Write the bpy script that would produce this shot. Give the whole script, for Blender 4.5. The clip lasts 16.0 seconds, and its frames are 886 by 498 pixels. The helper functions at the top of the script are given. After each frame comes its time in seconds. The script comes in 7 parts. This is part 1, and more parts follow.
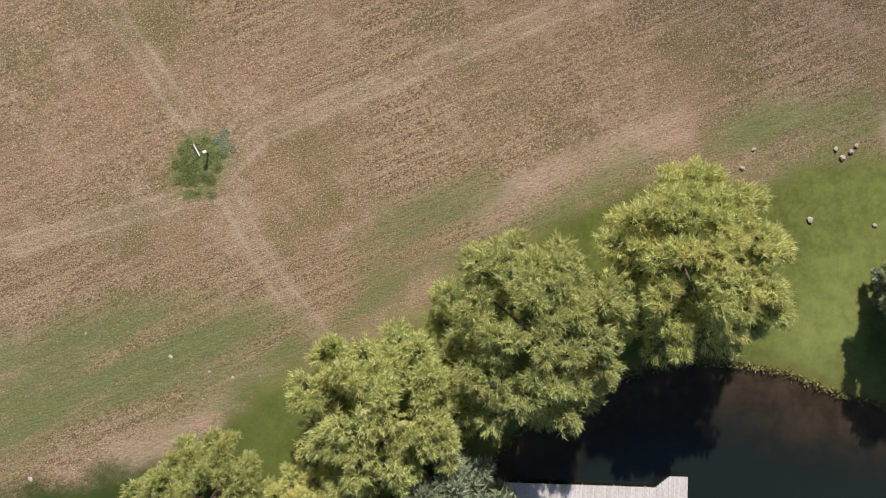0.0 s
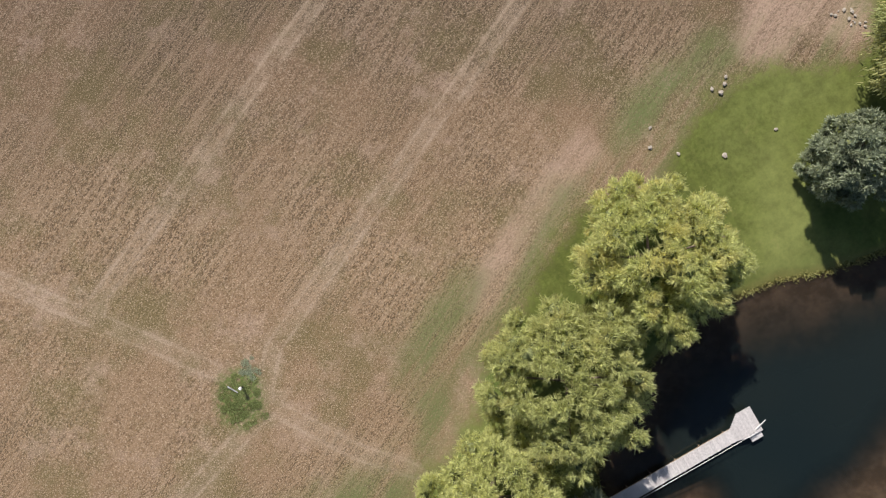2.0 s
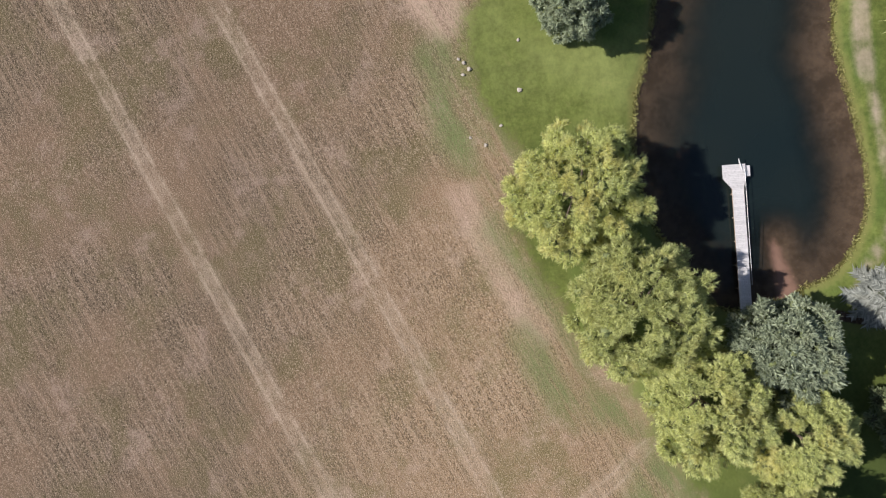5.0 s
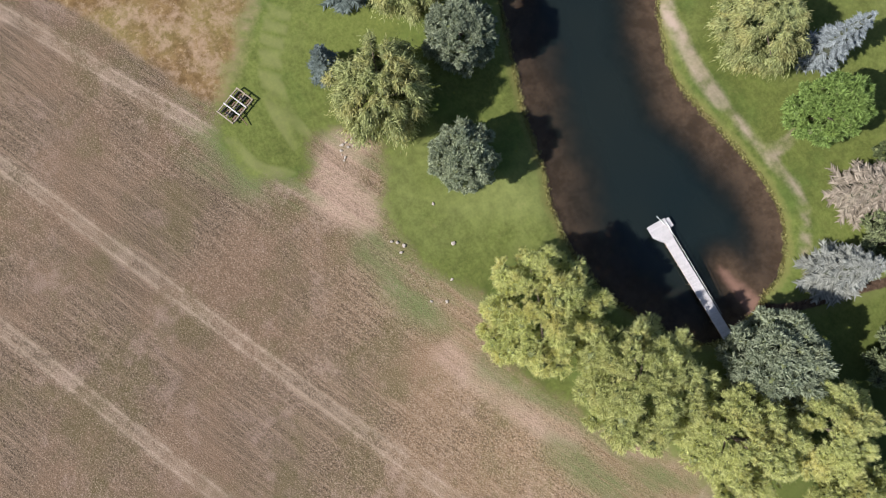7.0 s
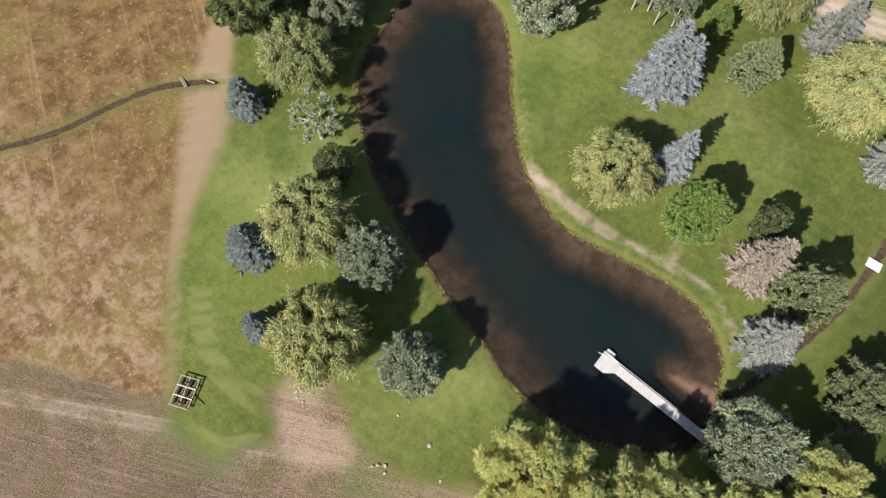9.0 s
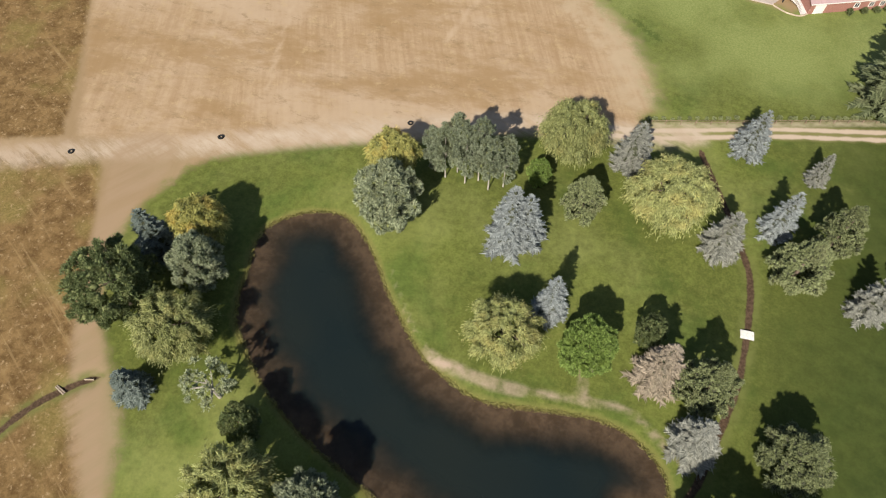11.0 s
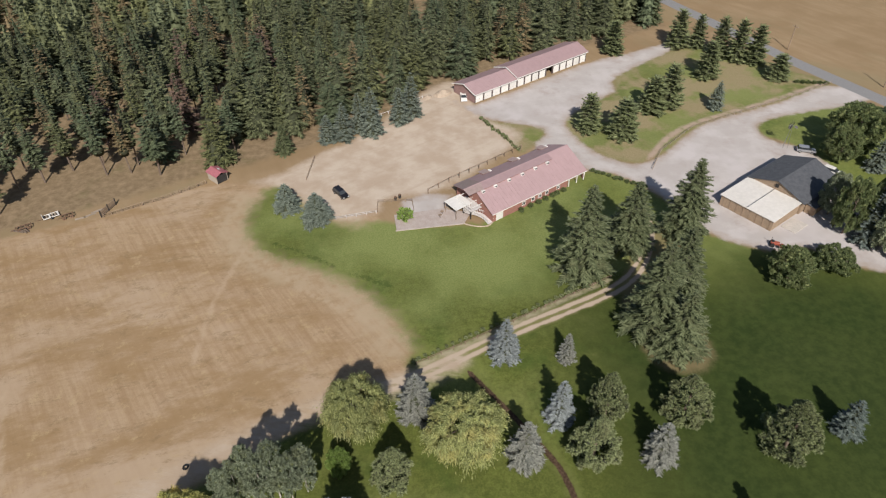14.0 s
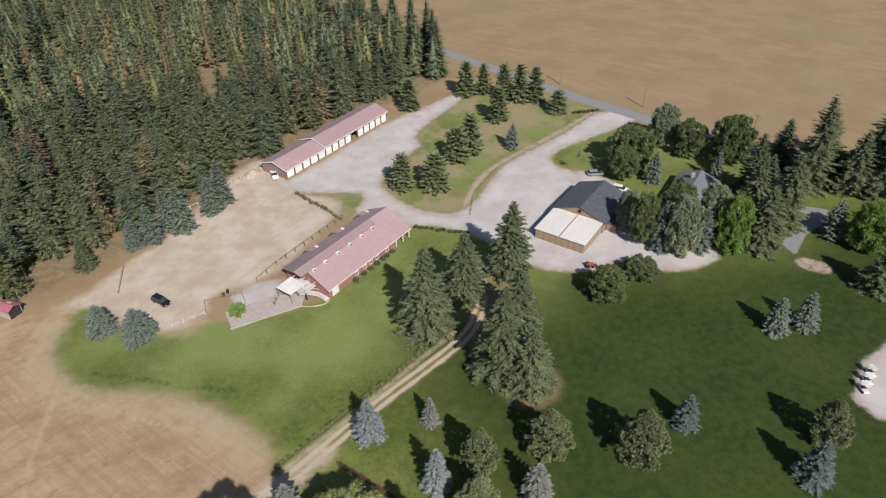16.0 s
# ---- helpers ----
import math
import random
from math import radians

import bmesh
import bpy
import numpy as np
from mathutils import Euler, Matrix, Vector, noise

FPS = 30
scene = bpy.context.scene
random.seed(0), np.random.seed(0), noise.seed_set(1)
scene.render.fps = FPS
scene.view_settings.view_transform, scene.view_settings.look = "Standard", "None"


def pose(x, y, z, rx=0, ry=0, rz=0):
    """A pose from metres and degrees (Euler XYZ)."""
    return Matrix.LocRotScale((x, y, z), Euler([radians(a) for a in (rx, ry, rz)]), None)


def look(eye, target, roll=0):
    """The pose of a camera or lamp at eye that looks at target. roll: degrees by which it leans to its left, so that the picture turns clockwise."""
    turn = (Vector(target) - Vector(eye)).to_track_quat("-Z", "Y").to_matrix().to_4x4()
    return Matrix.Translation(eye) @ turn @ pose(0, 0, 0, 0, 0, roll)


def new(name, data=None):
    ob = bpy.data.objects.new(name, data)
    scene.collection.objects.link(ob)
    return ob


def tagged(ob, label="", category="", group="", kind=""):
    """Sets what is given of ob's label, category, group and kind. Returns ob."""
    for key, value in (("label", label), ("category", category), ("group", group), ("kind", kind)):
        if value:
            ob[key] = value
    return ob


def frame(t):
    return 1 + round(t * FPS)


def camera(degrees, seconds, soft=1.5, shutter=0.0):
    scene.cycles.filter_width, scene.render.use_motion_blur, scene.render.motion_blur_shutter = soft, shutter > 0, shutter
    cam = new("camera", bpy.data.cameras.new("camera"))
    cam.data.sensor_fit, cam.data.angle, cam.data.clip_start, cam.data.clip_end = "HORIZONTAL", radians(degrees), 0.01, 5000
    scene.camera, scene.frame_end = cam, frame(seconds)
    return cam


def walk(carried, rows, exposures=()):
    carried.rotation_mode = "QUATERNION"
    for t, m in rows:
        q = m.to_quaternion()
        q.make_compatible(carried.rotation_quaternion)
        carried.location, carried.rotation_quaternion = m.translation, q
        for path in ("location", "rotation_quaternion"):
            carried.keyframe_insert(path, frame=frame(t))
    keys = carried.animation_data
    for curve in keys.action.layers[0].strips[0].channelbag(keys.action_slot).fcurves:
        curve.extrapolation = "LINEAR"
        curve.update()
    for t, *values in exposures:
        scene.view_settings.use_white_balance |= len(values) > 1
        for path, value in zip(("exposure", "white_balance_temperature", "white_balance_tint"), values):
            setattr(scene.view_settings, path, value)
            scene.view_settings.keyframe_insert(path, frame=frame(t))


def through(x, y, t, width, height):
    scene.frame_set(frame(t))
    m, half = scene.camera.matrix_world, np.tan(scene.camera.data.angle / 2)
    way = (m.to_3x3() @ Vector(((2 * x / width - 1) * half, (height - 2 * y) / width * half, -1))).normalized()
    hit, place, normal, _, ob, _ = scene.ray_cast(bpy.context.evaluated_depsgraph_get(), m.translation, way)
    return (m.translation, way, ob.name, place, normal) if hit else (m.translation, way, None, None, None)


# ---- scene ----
# ---- camera ----
cam = camera(68.8, 16.0, soft=1.2)
# seconds, eye (m), tilt from straight down, lean, heading (degrees)
PATH = [
    (0.0, -0.40, -2.10, 49.25, 2.48, -0.82, 0.56),
    (0.5, -0.11, 0.19, 51.05, 2.45, -0.55, -4.75),
    (1.0, 0.49, 2.72, 52.81, 2.05, -0.25, -12.85),
    (1.5, 1.43, 5.17, 54.53, 1.57, -0.09, -22.08),
    (2.0, 2.67, 7.32, 56.21, 1.20, 0.00, -31.23),
    (2.5, 4.20, 9.07, 57.85, 0.95, 0.11, -40.87),
    (3.0, 5.94, 10.37, 59.45, 0.76, 0.25, -51.79),
    (3.5, 7.86, 11.22, 61.02, 0.58, 0.43, -62.85),
    (4.0, 9.88, 11.68, 62.57, 0.26, 0.46, -73.85),
    (4.5, 11.95, 11.78, 64.11, -0.36, 0.36, -85.18),
    (5.0, 14.02, 11.59, 65.64, -0.67, 0.20, -95.86),
    (5.5, 16.02, 11.17, 67.18, -0.08, 0.03, -104.85),
    (6.0, 17.93, 10.58, 68.71, 1.97, -0.11, -111.20),
    (6.5, 19.70, 9.85, 70.25, 4.40, -0.34, -116.09),
    (7.0, 21.32, 9.02, 71.80, 7.01, -0.54, -121.03),
    (7.5, 22.77, 8.10, 73.36, 9.89, -0.69, -126.03),
    (8.0, 24.03, 7.12, 74.92, 12.99, -0.82, -131.04),
    (8.5, 25.11, 6.07, 76.48, 16.14, -0.88, -136.21),
    (9.0, 26.03, 4.94, 78.05, 19.40, -0.81, -141.60),
    (9.5, 26.78, 3.74, 79.62, 22.71, -0.67, -147.06),
    (10.0, 27.38, 2.47, 81.18, 25.96, -0.53, -152.43),
    (10.5, 27.86, 1.12, 82.73, 29.05, -0.45, -157.56),
    (11.0, 28.24, -0.30, 84.26, 32.07, -0.37, -162.74),
    (11.5, 28.52, -1.75, 85.78, 35.15, -0.28, -167.92),
    (12.0, 28.73, -3.22, 87.28, 38.19, -0.24, -173.06),
    (12.5, 28.87, -4.66, 88.75, 41.25, -0.16, -178.25),
    (13.0, 28.96, -6.04, 90.18, 44.32, -0.08, -183.24),
    (13.5, 29.00, -7.30, 91.56, 47.43, 0.02, -187.99),
    (14.0, 28.98, -8.41, 92.88, 50.56, 0.05, -192.76),
    (14.5, 28.88, -9.36, 94.12, 53.47, 0.10, -197.49),
    (14.6, 28.85, -9.52, 94.36, 53.75, 0.12, -198.44),
    (14.8, 28.79, -9.84, 94.81, 54.00, 0.15, -200.34),
    (15.0, 28.70, -10.14, 95.25, 54.05, 0.19, -202.27),
    (15.5, 28.42, -10.82, 96.24, 54.34, 0.30, -207.06),
    (16.0, 28.00, -11.51, 97.04, 54.66, 0.48, -211.36),
]
# the clip's own drift in exposure and white balance: seconds, stops, kelvin, tint
DRIFT = [(0.0, 0.71, 6500, 12), (2.0, 0.74, 6370, 13), (3.5, 0.84, 6230, 13), (7.0, 1.0, 6020, 14), (8.5, 1.07, 6220, 13), (10.5, 1.02, 6800, 10), (11.0, 0.93, 6900, 10), (12.3, 0.55, 7150, 12), (13.2, 0.46, 6750, 12), (14.0, 0.51, 6480, 12), (16.0, 0.56, 6250, 12.5)]
walk(cam, [(t, pose(x, y, z, rx, ry, rz)) for t, x, y, z, rx, ry, rz in PATH], DRIFT)

# ---- world and sun ----
SUN_ELEVATION, SUN_AZIMUTH = 40.0, 82.0
world = bpy.data.worlds.new("sky")
scene.world = world
world.use_nodes = True
sky = world.node_tree.nodes.new("ShaderNodeTexSky")
sky.sky_type, sky.sun_disc = "NISHITA", False
sky.sun_elevation, sky.sun_rotation = radians(SUN_ELEVATION), radians(90.0 - SUN_AZIMUTH)
background = world.node_tree.nodes["Background"]
background.inputs["Strength"].default_value = 0.055
world.node_tree.links.new(sky.outputs[0], background.inputs["Color"])
sun_data = bpy.data.lights.new("sun", "SUN")
sun_data.energy, sun_data.angle, sun_data.color = 3.9, radians(0.53), (1.0, 0.955, 0.88)
sun = new("sun", sun_data)
sun.matrix_world = look((0, 0, 200), (-100 * math.cos(radians(SUN_AZIMUTH)), -100 * math.sin(radians(SUN_AZIMUTH)), 200 - 100 * math.tan(radians(SUN_ELEVATION))))

# ---- materials ----
class Nodes:
    """A short way to wire a node material."""

    def __init__(self, name):
        self.material = bpy.data.materials.new(name)
        self.material.use_nodes = True
        self.tree = self.material.node_tree
        self.shader = self.tree.nodes["Principled BSDF"]
        self.output = self.tree.nodes["Material Output"]
        self.place = self.tree.nodes.new("ShaderNodeNewGeometry").outputs["Position"]

    def add(self, kind, **inputs):
        node = self.tree.nodes.new(kind)
        for key, value in inputs.items():
            self.put(node.inputs[key.replace("_", " ")], value)
        return node

    def put(self, socket, value):
        if isinstance(value, bpy.types.NodeSocket):
            self.tree.links.new(value, socket)
        elif isinstance(value, tuple) and len(value) == 3 and socket.type == "RGBA":
            socket.default_value = (*value, 1)
        else:
            socket.default_value = value

    def noise(self, scale, detail=3.0, rough=0.55, where=None):
        return self.add("ShaderNodeTexNoise", Vector=where or self.place, Scale=scale, Detail=detail, Roughness=rough).outputs[0]

    def turned(self, degrees, stretch=(1, 1, 1), where=None):
        node = self.add("ShaderNodeMapping", Vector=where or self.place)
        node.vector_type = "TEXTURE"
        node.inputs["Rotation"].default_value = (0, 0, radians(degrees))
        node.inputs["Scale"].default_value = tuple(1 / v for v in stretch)
        return node.outputs[0]

    def sum(self, kind, a, b=0.0, clamp=False):
        node = self.tree.nodes.new("ShaderNodeMath")
        node.operation, node.use_clamp = kind, clamp
        self.put(node.inputs[0], a)
        self.put(node.inputs[1], b)
        return node.outputs[0]

    def ramp(self, value, low, high, out_low=0.0, out_high=1.0):
        node = self.add("ShaderNodeMapRange", Value=value, From_Min=low, From_Max=high, To_Min=out_low, To_Max=out_high)
        node.interpolation_type = "SMOOTHSTEP"
        return node.outputs[0]

    def mix(self, factor, a, b, kind="MIX"):
        node = self.tree.nodes.new("ShaderNodeMix")
        node.data_type, node.blend_type = "RGBA", kind
        self.put(node.inputs[0], factor)
        self.put(node.inputs[6], a)
        self.put(node.inputs[7], b)
        return node.outputs[2]

    def attribute(self, name):
        node = self.tree.nodes.new("ShaderNodeAttribute")
        node.attribute_name = name
        return node.outputs["Fac"]

    def bump(self, height, strength=0.5, distance=0.1):
        node = self.add("ShaderNodeBump", Height=height, Strength=strength, Distance=distance)
        self.put(self.shader.inputs["Normal"], node.outputs[0])

    def finish(self, colour, rough=0.8, metal=0.0, gloss=0.3):
        self.put(self.shader.inputs["Base Color"], colour)
        self.put(self.shader.inputs["Roughness"], rough)
        self.put(self.shader.inputs["Metallic"], metal)
        self.put(self.shader.inputs["Specular IOR Level"], gloss)
        return self.material


def surface(name, colour, second, scale=6.0, rough=0.75, metal=0.0, relief=0.2, spread=0.5, gloss=0.3, low=0.70):
    """Two tones in patches and grain, with a little difference from object to object."""
    n = Nodes(name)
    patches = n.ramp(n.noise(scale * 0.12, 4.0), 0.5 - spread * 0.5, 0.5 + spread * 0.5)
    grain = n.noise(scale, 4.0, 0.65)
    tone = n.mix(patches, colour, second)
    each = n.tree.nodes.new("ShaderNodeObjectInfo").outputs["Random"]
    value = n.sum("MULTIPLY", n.ramp(grain, 0.25, 0.75, low, 1.0), n.ramp(each, 0.0, 1.0, 0.92, 1.08))
    tone = n.mix(1.0, tone, n.add("ShaderNodeCombineColor", Red=value, Green=value, Blue=value).outputs[0], "MULTIPLY")
    n.bump(grain, relief, 0.03)
    return n.finish(tone, rough, metal, gloss)


def foliage(name, colour, second, third, through=0.4, patch=0.35, forest=False):
    """Leaves: a tone per leaf, larger patches of other tones, some light through the blade."""
    n = Nodes(name)
    leaf = n.tree.nodes.new("ShaderNodeNewGeometry").outputs["Random Per Island"]
    each = n.tree.nodes.new("ShaderNodeObjectInfo").outputs["Random"]
    tone = n.mix(n.ramp(leaf, 0.1, 0.9), colour, second)
    tone = n.mix(n.ramp(n.sum("ADD", n.noise(patch, 3.0), n.sum("MULTIPLY", each, 0.10)), 0.52, 0.78), tone, third)
    value = n.sum("MULTIPLY", n.ramp(leaf, 0.0, 1.0, 0.75, 1.2), n.ramp(each, 0.0, 1.0, 0.9, 1.08))
    tone = n.mix(1.0, tone, n.add("ShaderNodeCombineColor", Red=value, Green=value, Blue=value).outputs[0], "MULTIPLY")
    if forest:
        tree = n.sum("FRACT", n.sum("ADD", n.attribute("tree_tone"), each))
        shift = n.mix(n.ramp(tree, 0.0, 0.45), (1.08, 1.05, 0.9), n.mix(n.ramp(tree, 0.55, 1.0), (1.0, 1.0, 1.0), (0.75, 0.84, 0.92)))
        shift = n.mix(n.ramp(n.sum("FRACT", n.sum("MULTIPLY", tree, 37.0)), 0.90, 0.93), shift, (1.5, 1.05, 1.1))
        tone = n.mix(1.0, tone, shift, "MULTIPLY")
    n.finish(tone, 0.6, 0.0, 0.25)
    back = n.add("ShaderNodeBsdfTranslucent", Color=tone)
    both = n.add("ShaderNodeMixShader", Fac=through)
    n.tree.links.new(n.shader.outputs[0], both.inputs[1])
    n.tree.links.new(back.outputs[0], both.inputs[2])
    n.tree.links.new(both.outputs[0], n.output.inputs["Surface"])
    return n.material


def ground_material():
    n = Nodes("ground")
    fine, mid, broad = n.noise(2.6, 5.0, 0.7), n.noise(0.35, 4.0), n.noise(0.05, 4.0)
    rows = n.turned(24.0, (0.12, 1.6, 1.0))
    along = n.noise(1.0, 4.0, 0.6, rows)
    crumbs = n.noise(7.0, 3.0, 0.7)
    frayed = n.sum("ADD", n.sum("MULTIPLY", n.sum("SUBTRACT", mid, 0.5), 3.0), n.sum("MULTIPLY", n.sum("SUBTRACT", fine, 0.5), 1.6))

    def mask(name, width, fray=1.0, shift=0.0):
        edge = n.sum("ADD", n.attribute(name), n.sum("MULTIPLY", frayed, fray))
        return n.ramp(edge, shift - width, shift + width)

    # golden hay field, also beyond the road
    hay = n.mix(n.ramp(n.noise(1.0, 5.0, 0.65, n.turned(-72.0, (0.06, 0.25, 1.0))), 0.22, 0.8), (0.31, 0.215, 0.12), (0.38, 0.275, 0.165))
    hay = n.mix(n.ramp(broad, 0.40, 0.62, 0.0, 0.7), hay, (0.29, 0.20, 0.11))
    hay = n.mix(n.ramp(n.noise(0.018, 6.0, 0.65), 0.5, 0.66, 0.0, 0.65), hay, (0.285, 0.235, 0.135))
    # mown hay field in faint strips
    across = n.sum("ADD", n.sum("MULTIPLY", n.add("ShaderNodeSeparateXYZ", Vector=n.place).outputs[0], 0.921), n.sum("MULTIPLY", n.add("ShaderNodeSeparateXYZ", Vector=n.place).outputs[1], 0.389))
    turned = n.ramp(n.sum("ADD", across, n.sum("MULTIPLY", mid, 2.0)), 55.4, 57.6)
    strips = n.mix(turned, n.noise(1.0, 4.0, 0.6, n.turned(-67.0, (0.06, 0.9, 1.0))), n.noise(1.0, 4.0, 0.6, n.turned(-72.0, (0.045, 0.55, 1.0))))
    mown = n.mix(n.ramp(n.sum("ADD", n.sum("MULTIPLY", strips, 0.6), n.sum("MULTIPLY", n.noise(0.9, 5.0, 0.8), 0.4)), 0.33, 0.67), (0.335, 0.225, 0.13), (0.44, 0.32, 0.20))
    mown = n.mix(n.ramp(n.noise(0.035, 5.0, 0.6), 0.42, 0.62, 0.0, 0.75), mown, (0.47, 0.355, 0.245))
    mown = n.mix(n.ramp(n.noise(0.06, 6.0, 0.7, n.turned(5.0, (0.7, 1.6, 1.0))), 0.43, 0.62, 0.0, 0.8), mown, (0.305, 0.198, 0.098))
    mown = n.mix(n.ramp(n.noise(0.4, 5.0, 0.75), 0.53, 0.7, 0.0, 0.6), mown, (0.47, 0.35, 0.20))
    mown = n.mix(n.ramp(n.noise(0.26, 6.0, 0.8, n.turned(0.0, (0.8, 1.3, 1.0))), 0.52, 0.68, 0.0, 0.55), mown, (0.23, 0.158, 0.085))
    mown = n.mix(1.0, mown, (1.02, 1.02, 1.02), "MULTIPLY")
    mown = n.mix(n.sum("MULTIPLY", mask("mown_track", 0.5, 0.4), 0.6), mown, (0.49, 0.37, 0.25))
    colour = n.mix(mask("mown", 1.2, 0.7), hay, mown)
    # rough pasture
    rough = n.mix(n.ramp(n.noise(0.3, 7.0, 0.8), 0.36, 0.64), (0.115, 0.068, 0.026), (0.25, 0.16, 0.07))
    rough = n.mix(n.ramp(n.noise(0.5, 5.0, 0.7, n.turned(-32.0, (0.05, 1.0, 1.0))), 0.56, 0.68, 0.0, 0.6), rough, (0.34, 0.235, 0.115))
    rough = n.mix(n.ramp(broad, 0.5, 0.62, 0.0, 0.8), rough, n.mix(n.ramp(fine, 0.35, 0.65), (0.165, 0.135, 0.04), (0.26, 0.20, 0.075)))
    rough = n.mix(n.ramp(n.noise(1.1, 5.0, 0.8), 0.55, 0.66, 0.0, 0.8), rough, (0.40, 0.285, 0.16))
    near_field = n.ramp(n.sum("ADD", n.add("ShaderNodeSeparateXYZ", Vector=n.place).outputs[1], n.sum("MULTIPLY", broad, 20.0)), 8.0, 24.0)
    rough = n.mix(n.sum("MULTIPLY", near_field, n.ramp(n.noise(0.35, 7.0, 0.8), 0.44, 0.62, 0.0, 0.75)), rough, (0.41, 0.285, 0.185))
    colour = n.mix(mask("pasture", 0.8, 0.6), colour, rough)
    # forest floor
    litter = n.mix(n.ramp(n.noise(0.5, 6.0, 0.75), 0.3, 0.72), (0.20, 0.145, 0.085), (0.34, 0.25, 0.155))
    litter = n.mix(n.ramp(n.noise(0.11, 5.0, 0.7), 0.54, 0.72, 0.0, 0.6), litter, (0.15, 0.135, 0.06))
    colour = n.mix(mask("forest", 2.0, 1.0), colour, litter)
    # stubble field: straw in rows, olive and reddish patches, pale wheel tracks
    straw = n.noise(5.6, 4.0, 0.7, n.turned(23.5, (0.55, 1.25, 1.0)))
    speck = n.noise(8.5, 3.0, 0.6)
    stubble = n.mix(n.ramp(straw, 0.40, 0.60), (0.118, 0.080, 0.044), (0.375, 0.256, 0.15))
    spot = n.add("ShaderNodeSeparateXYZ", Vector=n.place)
    # stubble colour is set darker towards larger x and y
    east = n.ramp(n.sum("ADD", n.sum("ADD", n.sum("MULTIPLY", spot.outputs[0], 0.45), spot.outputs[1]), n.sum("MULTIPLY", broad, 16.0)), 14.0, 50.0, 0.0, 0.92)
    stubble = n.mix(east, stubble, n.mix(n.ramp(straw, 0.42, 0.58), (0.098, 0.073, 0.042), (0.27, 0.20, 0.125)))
    stubble = n.mix(n.ramp(n.noise(1.0, 3.0, 0.6, n.turned(23.5, (0.12, 2.2, 1.0))), 0.48, 0.6, 0.0, 0.65), stubble, (0.385, 0.275, 0.175))
    stubble = n.mix(n.ramp(along, 0.48, 0.32, 0.0, 0.5), stubble, (0.14, 0.105, 0.06))
    stubble = n.mix(n.ramp(n.noise(0.06, 5.0, 0.6), 0.42, 0.6, 0.0, 0.7), stubble, (0.30, 0.198, 0.116))
    stubble = n.mix(n.ramp(n.noise(0.10, 6.0, 0.7), 0.46, 0.64, 0.0, 0.75), stubble, (0.165, 0.138, 0.056))
    stubble = n.mix(n.ramp(n.noise(0.15, 6.0, 0.75), 0.52, 0.68, 0.0, 0.65), stubble, (0.43, 0.31, 0.225))
    stubble = n.mix(n.ramp(speck, 0.54, 0.66, 0.0, 0.85), stubble, (0.55, 0.42, 0.285))
    stubble = n.mix(n.ramp(speck, 0.45, 0.34, 0.0, 0.75), stubble, (0.105, 0.078, 0.04))
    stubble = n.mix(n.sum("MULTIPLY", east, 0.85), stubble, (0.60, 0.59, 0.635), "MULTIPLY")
    stubble = n.mix(n.ramp(n.noise(11.0, 2.0, 0.5), 0.58, 0.70, 0.0, 0.6), stubble, (0.50, 0.39, 0.29))
    stubble = n.mix(1.0, stubble, (1.005, 0.99, 0.985), "MULTIPLY")
    worn = n.ramp(n.noise(0.3, 6.0, 0.75), 0.34, 0.6, 0.15, 0.85)
    lane = n.sum("ADD", n.sum("MAXIMUM", n.sum("ABSOLUTE", n.attribute("track")), n.sum("SUBTRACT", n.attribute("track_far"), 1.0)), n.sum("MULTIPLY", n.attribute("track_past"), 0.16))
    ruts = n.sum("ABSOLUTE", n.sum("SUBTRACT", lane, 0.62))
    ruts = n.ramp(n.sum("ADD", ruts, n.sum("MULTIPLY", frayed, 0.16)), 0.36, 0.05, 0.0, 0.66)
    band = n.ramp(n.sum("ADD", lane, n.sum("MULTIPLY", frayed, 0.45)), 1.5, 0.5, 0.0, 0.32)
    stubble = n.mix(n.sum("MULTIPLY", n.sum("MAXIMUM", ruts, band), n.sum("MULTIPLY", worn, n.ramp(speck, 0.3, 0.6, 0.55, 1.1))), stubble, (0.50, 0.385, 0.28))
    stubble = n.mix(n.sum("MULTIPLY", mask("weeds", 0.8, 0.5), n.ramp(fine, 0.36, 0.6, 0.25, 1.0)), stubble, (0.135, 0.175, 0.05))
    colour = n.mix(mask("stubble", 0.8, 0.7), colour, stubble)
    # bare and green strips beside the lawn
    strip = n.noise(1.0, 5.0, 0.65, n.turned(26.0, (0.05, 0.42, 1.0)))
    colour = n.mix(n.sum("MULTIPLY", mask("bare", 1.1, 0.7), n.sum("MULTIPLY", n.ramp(straw, 0.34, 0.58, 0.5, 1.0), n.ramp(strip, 0.34, 0.6, 0.25, 0.9))), colour, (0.51, 0.355, 0.265))
    returning = n.sum("MULTIPLY", mask("lawn", 3.0, 1.3, -3.4), n.ramp(strip, 0.46, 0.62, 0.0, 0.5))
    returning = n.sum("MAXIMUM", returning, n.sum("MULTIPLY", mask("greening", 2.2, 1.0), n.sum("MULTIPLY", n.ramp(straw, 0.3, 0.6, 0.4, 0.95), n.ramp(strip, 0.36, 0.56, 0.25, 1.0))))
    colour = n.mix(n.sum("MULTIPLY", returning, mask("stubble", 0.8)), colour, (0.15, 0.182, 0.066))
    # grass
    lawn = n.mix(n.ramp(fine, 0.3, 0.7), (0.103, 0.127, 0.028), (0.152, 0.172, 0.043))
    lawn = n.mix(n.ramp(n.noise(0.045, 5.0, 0.6), 0.44, 0.70, 0.0, 0.7), lawn, (0.20, 0.22, 0.07))
